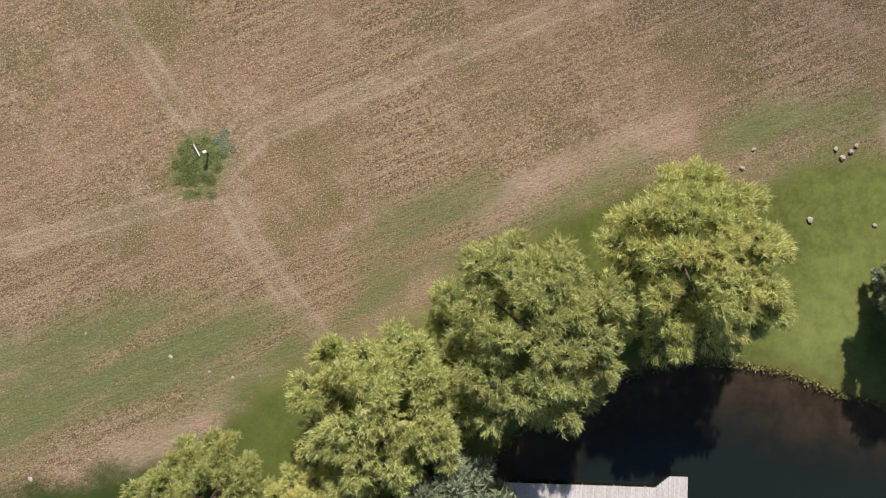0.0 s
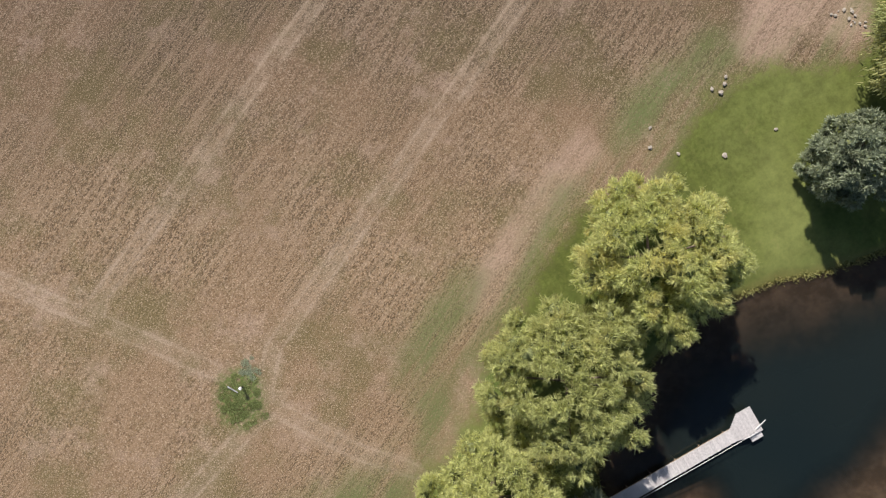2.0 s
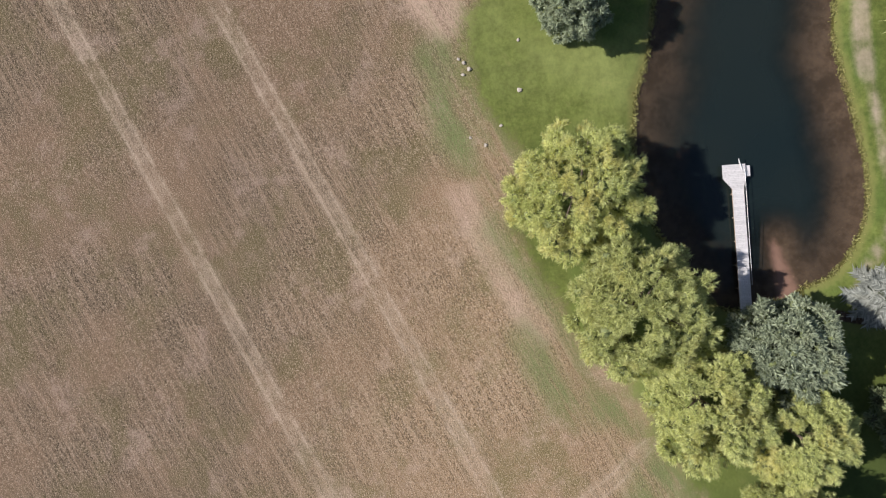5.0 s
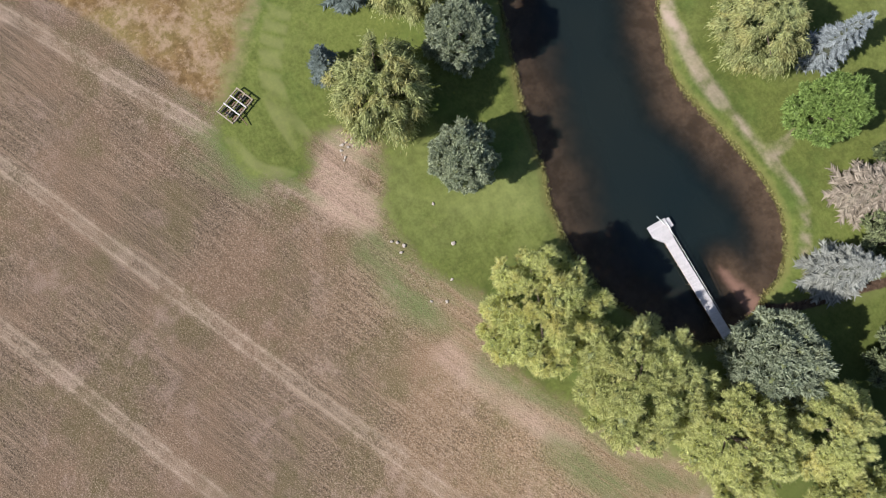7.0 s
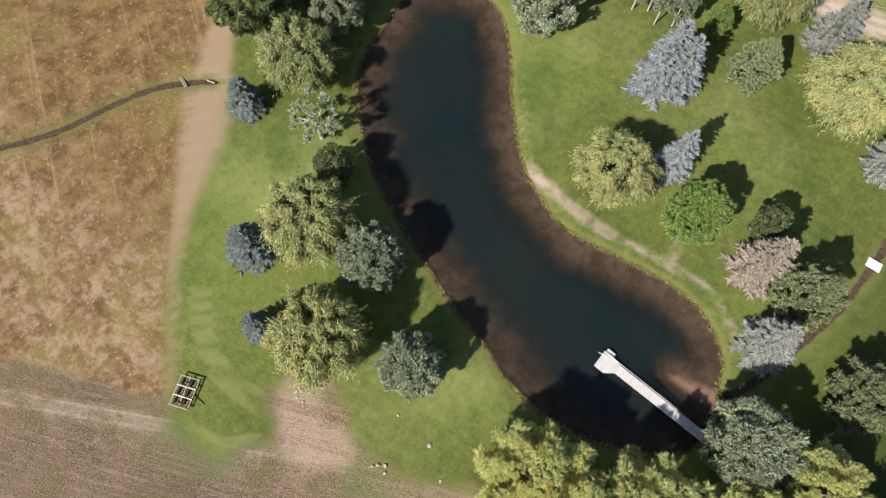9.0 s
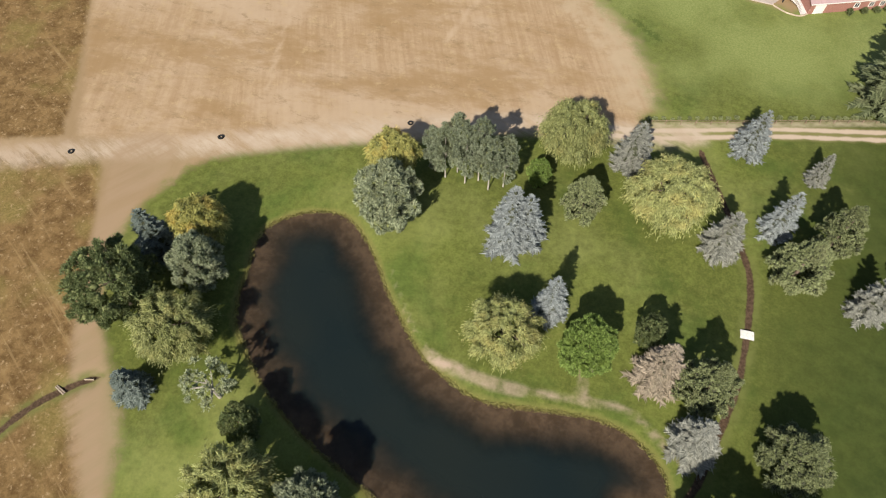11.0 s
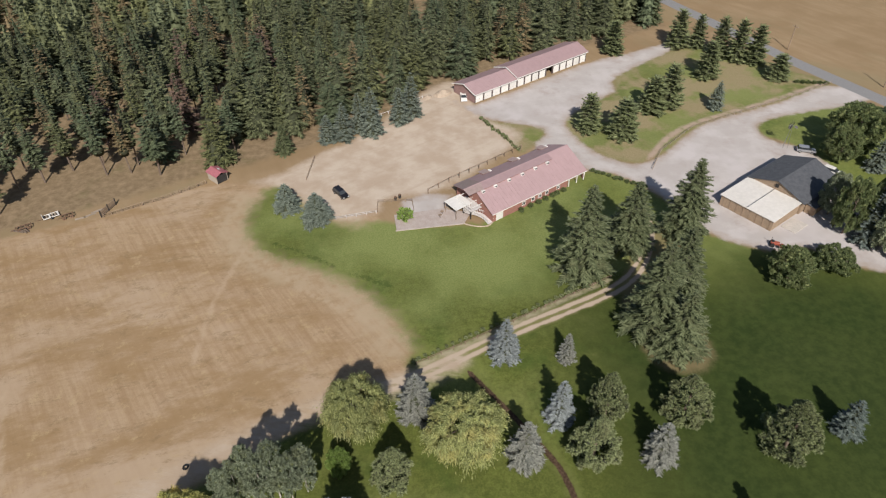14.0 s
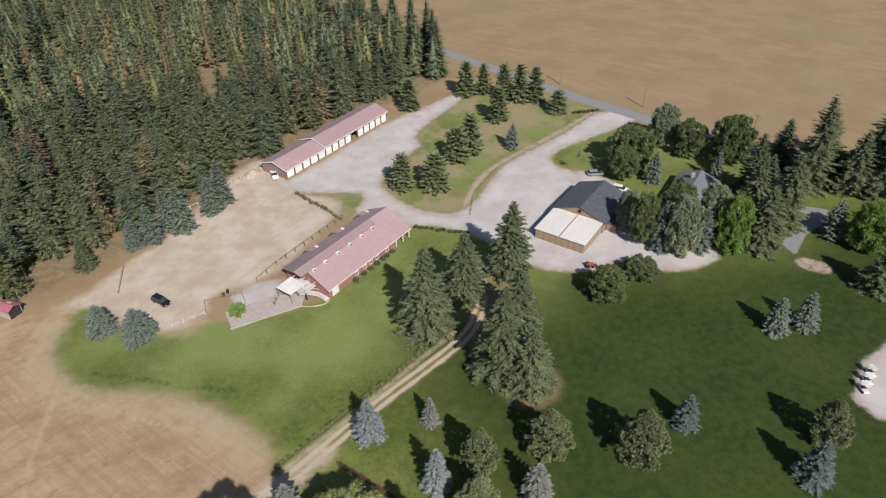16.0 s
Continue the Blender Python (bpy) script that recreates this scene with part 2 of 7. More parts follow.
    lawn = n.mix(n.ramp(n.noise(0.08, 5.0, 0.6), 0.5, 0.68, 0.0, 0.7), lawn, (0.08, 0.12, 0.026))
    lawn = n.mix(n.ramp(n.noise(0.4, 5.0, 0.7), 0.6, 0.75, 0.0, 0.4), lawn, (0.22, 0.20, 0.075))
    tufty = n.ramp(n.sum("ADD", n.sum("MULTIPLY", n.noise(0.7, 6.0, 0.75), 0.5), n.sum("MULTIPLY", n.noise(0.025, 4.0, 0.5), 0.5)), 0.35, 0.65, 0.68, 1.3)
    lawn = n.mix(1.0, lawn, n.add("ShaderNodeCombineColor", Red=tufty, Green=tufty, Blue=tufty).outputs[0], "MULTIPLY")
    front = n.ramp(n.sum("ADD", n.add("ShaderNodeSeparateXYZ", Vector=n.place).outputs[1], n.sum("MULTIPLY", broad, 14.0)), -88.0, -98.0)
    lawn = n.mix(n.sum("MULTIPLY", front, n.ramp(n.noise(0.03, 5.0, 0.6), 0.36, 0.62, 0.15, 0.9)), lawn, n.mix(n.ramp(fine, 0.3, 0.7), (0.186, 0.228, 0.068), (0.268, 0.298, 0.108)))
    # lawn colour turns a darker green inside the western outline
    lawn = n.mix(n.sum("MULTIPLY", mask("dark_lawn", 15.0, 4.0), n.ramp(n.noise(0.06, 4.0), 0.3, 0.7, 0.96, 0.82)), lawn, n.mix(n.ramp(n.noise(0.5, 6.0, 0.7), 0.35, 0.65), (0.026, 0.043, 0.011), (0.045, 0.066, 0.017)))
    lawn = n.mix(n.sum("MULTIPLY", mask("dry", 3.0, 1.5), n.ramp(n.noise(0.085, 5.0, 0.6), 0.42, 0.57, 0.1, 1.0)), lawn, n.mix(n.ramp(fine, 0.3, 0.7), (0.27, 0.225, 0.115), (0.36, 0.295, 0.175)))
    lawn = n.mix(n.sum("MULTIPLY", mask("shore", 0.4, 0.4), 0.6), lawn, (0.20, 0.185, 0.06))
    lawn = n.mix(n.sum("MULTIPLY", mask("path", 0.7, 0.35), n.ramp(n.noise(0.3, 4.0, 0.6), 0.3, 0.56, 0.25, 1.0)), lawn, (0.45, 0.345, 0.265))
    trodden = n.ramp(n.sum("ADD", n.sum("ABSOLUTE", n.sum("SUBTRACT", n.attribute("lawn_track"), 0.1)), n.sum("MULTIPLY", frayed, 0.1)), 0.75, 0.2, 0.0, 0.5)
    lawn = n.mix(trodden, lawn, (0.25, 0.255, 0.095))
    lawn = n.mix(n.ramp(n.sum("ADD", n.attribute("rut"), n.sum("MULTIPLY", frayed, 0.9)), 0.9, 0.1, 0.0, 0.55), lawn, (0.055, 0.085, 0.02))
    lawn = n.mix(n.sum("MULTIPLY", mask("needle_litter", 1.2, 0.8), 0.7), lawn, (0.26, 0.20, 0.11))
    beside_hay = n.sum("MULTIPLY", n.ramp(n.attribute("mown"), 2.0, 5.0), n.ramp(n.attribute("lane"), -1.5, -5.0))
    rim = n.sum("MULTIPLY", beside_hay, n.sum("MULTIPLY", n.ramp(n.sum("ADD", n.attribute("lawn"), frayed), -9.0, -2.0), n.ramp(mid, 0.35, 0.6, 0.35, 0.8)))
    colour = n.mix(rim, colour, (0.46, 0.36, 0.24))
    turf = n.mix(beside_hay, mask("lawn", 1.3, 1.3), n.sum("MULTIPLY", mask("lawn", 3.2, 2.2, 1.2), n.ramp(n.sum("ADD", n.sum("MULTIPLY", n.attribute("lawn"), 0.08), n.noise(0.22, 5.0, 0.7)), 0.42, 0.62, 0.45, 1.0)))
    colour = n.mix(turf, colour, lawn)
    # bare earth, gravel, asphalt
    lane = n.sum("ADD", n.sum("MAXIMUM", n.sum("ABSOLUTE", n.attribute("two_track")), n.sum("SUBTRACT", n.attribute("two_track_far"), 1.0)), n.attribute("two_track_past"))
    ruts = n.sum("ABSOLUTE", n.sum("SUBTRACT", lane, 0.85))
    ruts = n.ramp(n.sum("ADD", ruts, n.sum("MULTIPLY", frayed, 0.25)), 0.7, 0.25, 0.0, 0.95)
    verge = n.ramp(n.sum("ADD", lane, n.sum("MULTIPLY", frayed, 0.4)), 2.0, 1.2, 0.0, 0.5)
    colour = n.mix(verge, colour, (0.30, 0.26, 0.12))
    colour = n.mix(ruts, colour, (0.54, 0.43, 0.335))
    colour = n.mix(n.sum("MULTIPLY", mask("fence_strip", 0.5, 0.25), 0.75), colour, (0.44, 0.38, 0.27))
    earth = n.mix(n.ramp(n.noise(0.13, 5.0, 0.6), 0.35, 0.65), (0.47, 0.365, 0.275), (0.61, 0.515, 0.42))
    earth = n.mix(n.ramp(crumbs, 0.3, 0.7, 0.0, 0.5), earth, (0.54, 0.44, 0.33))
    earth = n.mix(n.ramp(n.noise(0.5, 5.0, 0.7, n.turned(25.0, (0.15, 1.0, 1.0))), 0.5, 0.7, 0.0, 0.35), earth, (0.44, 0.34, 0.255))
    colour = n.mix(n.sum("MULTIPLY", mask("lane", 1.7, 0.8), n.ramp(n.noise(0.35, 6.0, 0.8, n.turned(-23.0, (0.25, 1.4, 1.0))), 0.34, 0.6, 0.25, 0.95)), colour, n.mix(0.35, earth, (0.42, 0.32, 0.22)))
    colour = n.mix(n.sum("MULTIPLY", mask("field_edge", 1.0, 0.6), n.ramp(n.noise(0.5, 5.0, 0.7, n.turned(55.0, (0.12, 1.0, 1.0))), 0.35, 0.65, 0.35, 0.9)), colour, (0.355, 0.252, 0.16))
    colour = n.mix(mask("earth", 1.8, 1.1), colour, earth)
    stones = n.mix(n.ramp(n.noise(0.12, 4.0, 0.6), 0.38, 0.66), (0.55, 0.495, 0.44), (0.66, 0.605, 0.55))
    stones = n.mix(n.ramp(crumbs, 0.35, 0.65, 0.0, 0.5), stones, (0.56, 0.505, 0.45))
    stones = n.mix(n.ramp(n.noise(0.2, 5.0, 0.7), 0.58, 0.7, 0.0, 0.5), stones, (0.46, 0.395, 0.33))
    stones = n.mix(n.ramp(n.noise(0.07, 6.0, 0.7), 0.5, 0.7, 0.0, 0.7), stones, (0.45, 0.37, 0.31))
    stones = n.mix(n.ramp(n.noise(0.03, 4.0, 0.6), 0.5, 0.65, 0.0, 0.5), stones, (0.66, 0.60, 0.56))
    edge_dirt = n.ramp(n.sum("ADD", n.attribute("gravel"), n.sum("MULTIPLY", frayed, 1.6)), 3.0, 0.0, 0.0, 0.6)
    stones = n.mix(edge_dirt, stones, (0.45, 0.36, 0.28))
    stones = n.mix(1.0, stones, (0.91, 0.92, 0.965), "MULTIPLY")
    colour = n.mix(mask("gravel", 0.8, 0.9), colour, stones)
    asphalt = n.mix(n.ramp(fine, 0.3, 0.7), (0.24, 0.235, 0.235), (0.31, 0.305, 0.30))
    colour = n.mix(mask("road", 0.25, 0.15), colour, asphalt)
    # ditches and the bed of the pond
    soil = n.mix(n.ramp(fine, 0.35, 0.65), (0.06, 0.038, 0.024), (0.12, 0.078, 0.05))
    cut = n.sum("ADD", n.sum("ADD", n.sum("MAXIMUM", n.sum("ABSOLUTE", n.attribute("ditch")), n.sum("SUBTRACT", n.attribute("ditch_far"), 1.0)), n.attribute("ditch_past")), n.sum("MULTIPLY", frayed, 0.2))
    colour = n.mix(n.sum("MULTIPLY", n.ramp(cut, 2.0, 0.7), n.ramp(mid, 0.35, 0.6, 0.2, 0.8)), colour, (0.15, 0.165, 0.05))
    colour = n.mix(n.ramp(cut, 0.62, 0.34), colour, soil)
    silt = n.mix(n.ramp(n.noise(0.55, 5.0, 0.7), 0.36, 0.64), (0.105, 0.076, 0.052), (0.18, 0.133, 0.095))
    silt = n.mix(mask("plume", 0.5, 0.3), silt, (0.42, 0.27, 0.215))
    colour = n.mix(n.ramp(n.attribute("pond"), -0.1, 0.25), colour, silt)
    height = n.sum("ADD", n.sum("MULTIPLY", straw, 0.7), n.sum("MULTIPLY", crumbs, 0.4))
    n.bump(height, n.sum("ADD", 0.08, n.sum("MULTIPLY", n.sum("SUBTRACT", mask("stubble", 0.8), mask("lawn", 1.3, 1.3), True), 0.6)), 0.2)
    return n.finish(n.mix(1.0, colour, (0.8, 0.8, 0.8), "MULTIPLY"), 0.95, 0.0, 0.1)


def water_material():
    """Turbid pond water: the bed shows through where it is shallow, the water's own dark colour where it is deep."""
    n = Nodes("pond_water")
    depth = n.sum("ADD", n.attribute("depth"), n.sum("MULTIPLY", n.sum("SUBTRACT", n.noise(0.16, 4.0), 0.5), 0.9))
    body = n.finish(n.mix(n.ramp(n.noise(0.04, 2.0), 0.35, 0.65), (0.007, 0.0125, 0.0125), (0.011, 0.015, 0.0125)), 0.12, 0.0, 0.4)
    n.bump(n.noise(1.5, 3.0), 0.05, 0.05)
    clear = n.add("ShaderNodeBsdfTransparent", Color=(0.80, 0.76, 0.72))
    both = n.add("ShaderNodeMixShader", Fac=n.ramp(depth, -0.2, 1.3, 0.10, 1.0))
    n.tree.links.new(clear.outputs[0], both.inputs[1])
    n.tree.links.new(n.shader.outputs[0], both.inputs[2])
    n.tree.links.new(both.outputs[0], n.output.inputs["Surface"])
    return body


GROUND, WATER = ground_material(), water_material()
WILLOW = foliage("willow_leaves", (0.46, 0.485, 0.175), (0.66, 0.67, 0.29), (0.66, 0.62, 0.25), 0.5)
WILLOW_FAR = foliage("weeping_willow_leaves", (0.29, 0.315, 0.125), (0.42, 0.44, 0.19), (0.45, 0.42, 0.17), 0.5)
YELLOW = foliage("yellowing_leaves", (0.34, 0.345, 0.12), (0.46, 0.44, 0.15), (0.60, 0.48, 0.15), 0.45)
BROAD = foliage("dull_green_leaves", (0.26, 0.30, 0.19), (0.38, 0.415, 0.275), (0.30, 0.325, 0.20))
ASPEN = foliage("grey_green_aspen_leaves", (0.19, 0.225, 0.145), (0.285, 0.32, 0.215), (0.22, 0.245, 0.15))
DEEP = foliage("dark_green_leaves", (0.14, 0.178, 0.075), (0.215, 0.26, 0.115), (0.185, 0.21, 0.09), 0.5)
MAPLE = foliage("fresh_green_leaves", (0.17, 0.25, 0.06), (0.26, 0.36, 0.095), (0.22, 0.30, 0.07))
BLUE = foliage("blue_needles", (0.18, 0.205, 0.205), (0.285, 0.31, 0.305), (0.22, 0.24, 0.235), 0.15)
BLUE_GREEN = foliage("blue_green_needles", (0.135, 0.165, 0.13), (0.21, 0.24, 0.195), (0.16, 0.185, 0.14), 0.15)
SILVER = foliage("silver_grey_needles", (0.18, 0.188, 0.16), (0.28, 0.282, 0.245), (0.215, 0.215, 0.18), 0.15)
TAN = foliage("brownish_needles", (0.27, 0.225, 0.165), (0.37, 0.31, 0.24), (0.25, 0.22, 0.16), 0.12)
PINE = foliage("pine_needles", (0.15, 0.175, 0.08), (0.24, 0.27, 0.13), (0.22, 0.235, 0.12), 0.25)
FIR = foliage("fir_needles", (0.105, 0.128, 0.062), (0.175, 0.198, 0.105), (0.15, 0.162, 0.085), 0.3)
DARK_SPRUCE = foliage("dark_spruce_needles", (0.085, 0.11, 0.095), (0.16, 0.19, 0.17), (0.11, 0.135, 0.115), 0.12)
WOODS = foliage("forest_needles", (0.106, 0.12, 0.062), (0.175, 0.19, 0.10), (0.125, 0.14, 0.072), 0.25, 0.04, True)
DEAD = foliage("dead_reddish_needles", (0.12, 0.08, 0.06), (0.17, 0.118, 0.09), (0.15, 0.095, 0.07), 0.1)
# inside of crowns: shade among the leaves is put into these darker tones
SHADED_TWIGS = surface("shade_toned_leaves_and_twigs", (0.14, 0.165, 0.065), (0.19, 0.205, 0.085), 9.0, 0.95, relief=0.8)
SHADED_NEEDLES = surface("shade_toned_needles_and_twigs", (0.045, 0.052, 0.03), (0.07, 0.075, 0.042), 9.0, 0.95, relief=0.8)
BARK = surface("bark", (0.14, 0.10, 0.075), (0.20, 0.155, 0.12), 8.0, 0.9, relief=0.6)
PALE_BARK = surface("pale_bark", (0.50, 0.46, 0.40), (0.36, 0.32, 0.28), 8.0, 0.85, relief=0.4)
PINK_METAL = surface("faded_pink_metal_roof", (0.345, 0.238, 0.24), (0.33, 0.23, 0.23), 0.8, 0.55, relief=0.02, low=0.9)
PINK_WORN = surface("worn_pink_roof", (0.34, 0.25, 0.235), (0.32, 0.25, 0.225), 1.5, 0.6, relief=0.1, low=0.8)
RED_METAL = surface("rose_red_metal_roof", (0.42, 0.15, 0.17), (0.38, 0.14, 0.155), 3.0, 0.45, relief=0.08)
MAUVE_WALL = surface("mauve_siding", (0.34, 0.215, 0.20), (0.30, 0.19, 0.18), 4.0, 0.7)
RED_WALL = surface("brick_red_siding", (0.38, 0.185, 0.145), (0.33, 0.16, 0.13), 5.0, 0.8)
WHITE = surface("white_paint", (0.74, 0.72, 0.68), (0.68, 0.66, 0.62), 3.0, 0.6, relief=0.05, low=0.85)
# jambs darker than the siding, with the gaps' shadow in their colour
SHADOW_GAP = surface("shadowed_door_jambs", (0.10, 0.075, 0.07), (0.13, 0.10, 0.09), 4.0, 0.7)
CREAM = surface("cream_roof_membrane", (0.62, 0.59, 0.545), (0.58, 0.55, 0.50), 1.0, 0.6, relief=0.03, low=0.88)
SHINGLE = surface("charcoal_shingles", (0.075, 0.08, 0.09), (0.105, 0.11, 0.12), 9.0, 0.85, relief=0.4)
GREY_SHINGLE = surface("grey_shingles", (0.14, 0.145, 0.16), (0.19, 0.19, 0.20), 9.0, 0.85, relief=0.4)
TAN_WALL = surface("tan_board_wall", (0.36, 0.265, 0.185), (0.30, 0.22, 0.15), 6.0, 0.8)
# dark parts, and panels coloured to stand for unlit insides
DARK = surface("dark_parts_and_unlit_openings", (0.03, 0.028, 0.027), (0.045, 0.042, 0.04), 5.0, 0.7)
GLASS = surface("dark_window_glass", (0.03, 0.035, 0.04), (0.05, 0.055, 0.06), 2.0, 0.1, relief=0.0, gloss=0.6)
WOOD = surface("weathered_wood", (0.24, 0.17, 0.115), (0.33, 0.25, 0.18), 7.0, 0.85, relief=0.4)
PALE_WOOD = surface("pale_weathered_planks", (0.64, 0.60, 0.58), (0.57, 0.53, 0.51), 6.0, 0.85, relief=0.4)
PAVING = surface("reddish_paving", (0.43, 0.355, 0.315), (0.50, 0.43, 0.39), 6.0, 0.85)
CONCRETE = surface("concrete", (0.55, 0.50, 0.45), (0.48, 0.44, 0.39), 6.0, 0.85)
STONE = surface("pale_field_stone", (0.46, 0.40, 0.33), (0.38, 0.33, 0.27), 5.0, 0.9, relief=0.5)
STEEL = surface("galvanised_steel", (0.50, 0.50, 0.49), (0.42, 0.41, 0.40), 5.0, 0.4, 0.8, relief=0.1)
RUST = surface("rusty_steel", (0.24, 0.15, 0.10), (0.17, 0.105, 0.07), 9.0, 0.8, 0.2, relief=0.4)
BLACK_PAINT = surface("black_car_paint", (0.012, 0.012, 0.014), (0.016, 0.016, 0.018), 2.0, 0.15, relief=0.0, gloss=0.6)
SILVER_PAINT = surface("silver_car_paint", (0.42, 0.43, 0.45), (0.40, 0.41, 0.43), 2.0, 0.25, 0.5, relief=0.0)
RUBBER = surface("rubber", (0.02, 0.02, 0.02), (0.03, 0.03, 0.03), 8.0, 0.9)
RED_PAINT = surface("red_machine_paint", (0.42, 0.10, 0.06), (0.34, 0.09, 0.06), 6.0, 0.5)
WEATHERED_RAIL = surface("weathered_rail_wood", (0.38, 0.31, 0.24), (0.30, 0.24, 0.18), 7.0, 0.85, relief=0.4)
WEED = foliage("weed_leaves", (0.17, 0.21, 0.065), (0.26, 0.30, 0.11), (0.22, 0.24, 0.09), 0.4)
BANK_GRASS = foliage("bank_grass", (0.24, 0.24, 0.075), (0.34, 0.315, 0.115), (0.28, 0.24, 0.09), 0.4)
EARTH = surface("bare_tan_earth", (0.42, 0.33, 0.25), (0.50, 0.405, 0.31), 5.0, 0.95, relief=0.5)

# ---- building helpers ----
def mesh_from(name, points, faces, material, inner=None, inner_faces=0):
    """A mesh from an array of points and one of triangles or quads; the last inner_faces take the inner material."""
    data = bpy.data.meshes.new(name)
    points, faces = np.asarray(points, np.float32), np.asarray(faces, np.int32)
    data.vertices.add(len(points))
    data.vertices.foreach_set("co", points.ravel())
    data.loops.add(faces.size)
    data.loops.foreach_set("vertex_index", faces.ravel())
    data.polygons.add(len(faces))
    data.polygons.foreach_set("loop_start", np.arange(0, faces.size, faces.shape[1], dtype=np.int32))
    data.update(calc_edges=True)
    data.materials.append(material)
    if inner:
        data.materials.append(inner)
        slots = np.zeros(len(faces), np.int32)
        slots[len(faces) - inner_faces:] = 1
        data.polygons.foreach_set("material_index", slots)
    return data


def part(name, bm, material, parent=None, label=""):
    """Links a bmesh as one mesh object, under a thing or a part."""
    data = bpy.data.meshes.new(name)
    bmesh.ops.recalc_face_normals(bm, faces=bm.faces)
    bm.to_mesh(data)
    bm.free()
    data.materials.append(material)
    ob = new(name, data)
    ob.parent = parent
    return tagged(ob, label)


def shared(name, data, parent, m):
    """One more piece on a mesh that exists."""
    ob = new(name, data)
    ob.parent = parent
    ob.matrix_basis = m
    return ob


def thing(name, m, label, category, group="", kind=""):
    """An empty at the base of a thing."""
    ob = new(name)
    ob.matrix_basis = m
    return tagged(ob, label, category, group, kind)


def block(bm, x0, y0, z0, x1, y1, z1, bevel=0.0):
    """A box with broken edges, added to bm."""
    made = bmesh.ops.create_cube(bm, size=1.0, matrix=Matrix.LocRotScale(((x0 + x1) / 2, (y0 + y1) / 2, (z0 + z1) / 2), None, (x1 - x0, y1 - y0, z1 - z0)))
    if bevel:
        edges = {e for v in made["verts"] for e in v.link_edges}
        bmesh.ops.bevel(bm, geom=list(edges), offset=bevel, segments=1, affect="EDGES")
    return bm


def tube(bm, start, end, r0, r1=None, sides=8):
    """A tapered round bar from start to end."""
    start, end = Vector(start), Vector(end)
    along = end - start
    turn = along.to_track_quat("Z", "Y").to_matrix().to_4x4()
    bmesh.ops.create_cone(bm, cap_ends=True, segments=sides, radius1=r0, radius2=r0 if r1 is None else r1, depth=along.length,
                          matrix=Matrix.Translation((start + end) / 2) @ turn)
    return bm


def slab(bm, corners, thickness):
    """A plate of even thickness under four or more corners given in order."""
    top = [bm.verts.new(c) for c in corners]
    normal = (Vector(corners[1]) - Vector(corners[0])).cross(Vector(corners[-1]) - Vector(corners[0])).normalized()
    if normal.z < 0:
        normal = -normal
    low = [bm.verts.new(Vector(c) - normal * thickness) for c in corners]
    bm.faces.new(top)
    bm.faces.new(low[::-1])
    for i in range(len(top)):
        j = (i + 1) % len(top)
        bm.faces.new((top[i], low[i], low[j], top[j]))
    return bm


# ---- plan of the ground ----
def smooth(points, closed=True, steps=4):
    """A rounded line through the points of the plan."""
    p = np.array(points, float)
    n = len(p)
    out = []
    for i in range(n if closed else n - 1):
        a, b, c, d = (p[(i + k) % n] if closed else p[min(max(i + k, 0), n - 1)] for k in (-1, 0, 1, 2))
        for s in range(steps):
            u = s / steps
            out.append(b + 0.5 * u * (c - a + u * (2 * a - 5 * b + 4 * c - d + u * (3 * (b - c) + d - a))))
    if not closed:
        out.append(p[-1])
    return np.array(out)


def line_distance(q, line, closed=False):
    """How far each place of q is from a line."""
    best = np.full(len(q), 1e9)
    for a, b in zip(line, np.roll(line, -1, 0) if closed else line[1:]):
        ab = b - a
        u = np.clip(((q - a) @ ab) / max(ab @ ab, 1e-9), 0, 1)
        best = np.minimum(best, ((q - a - u[:, None] * ab) ** 2).sum(1))
    return np.sqrt(best)


def beside(q, line):
    """Metres to the left (plus) or right of a line, and how far past its ends."""
    best, over, past = np.full(len(q), 1e9), np.zeros(len(q)), np.zeros(len(q))
    for i, (a, b) in enumerate(zip(line, line[1:])):
        ab = b - a
        long = math.hypot(*ab)
        u = ((q - a) @ ab) / long
        off = q - a - np.clip(u, 0, long)[:, None] * ab / long
        d = np.sqrt((off ** 2).sum(1))
        nearer = d < best
        best = np.where(nearer, d, best)
        across = (ab[0] * (q - a)[:, 1] - ab[1] * (q - a)[:, 0]) / long
        end = np.zeros(len(q))
        if i == 0:
            end = np.maximum(end, -u)
        if i == len(line) - 2:
            end = np.maximum(end, u - long)
        inner = (end <= 0) & ((u < 0) | (u > long))
        over = np.where(nearer, np.where(inner, np.sign(across) * d, across), over)
        past = np.where(nearer, end, past)
    return over, past


def nearest_line(q, lines):
    over, past = np.full(len(q), 60.0), np.zeros(len(q))
    for line in lines:
        o, p = beside(q, np.array(line, float))
        nearer = np.hypot(o, p) < np.hypot(over, past)
        over, past = np.where(nearer, o, over), np.where(nearer, p, past)
    return over, past


def inside(q, outline):
    hit = np.zeros(len(q), bool)
    for (x0, y0), (x1, y1) in zip(outline, np.roll(outline, -1, 0)):
        cross = (y0 > q[:, 1]) != (y1 > q[:, 1])
        hit ^= cross & (q[:, 0] < (x1 - x0) * (q[:, 1] - y0) / ((y1 - y0) or 1e-9) + x0)
    return hit


def depth_in(q, outline):
    """Metres inside an outline; outside they are negative."""
    return np.where(inside(q, outline), 1, -1) * line_distance(q, outline, True)


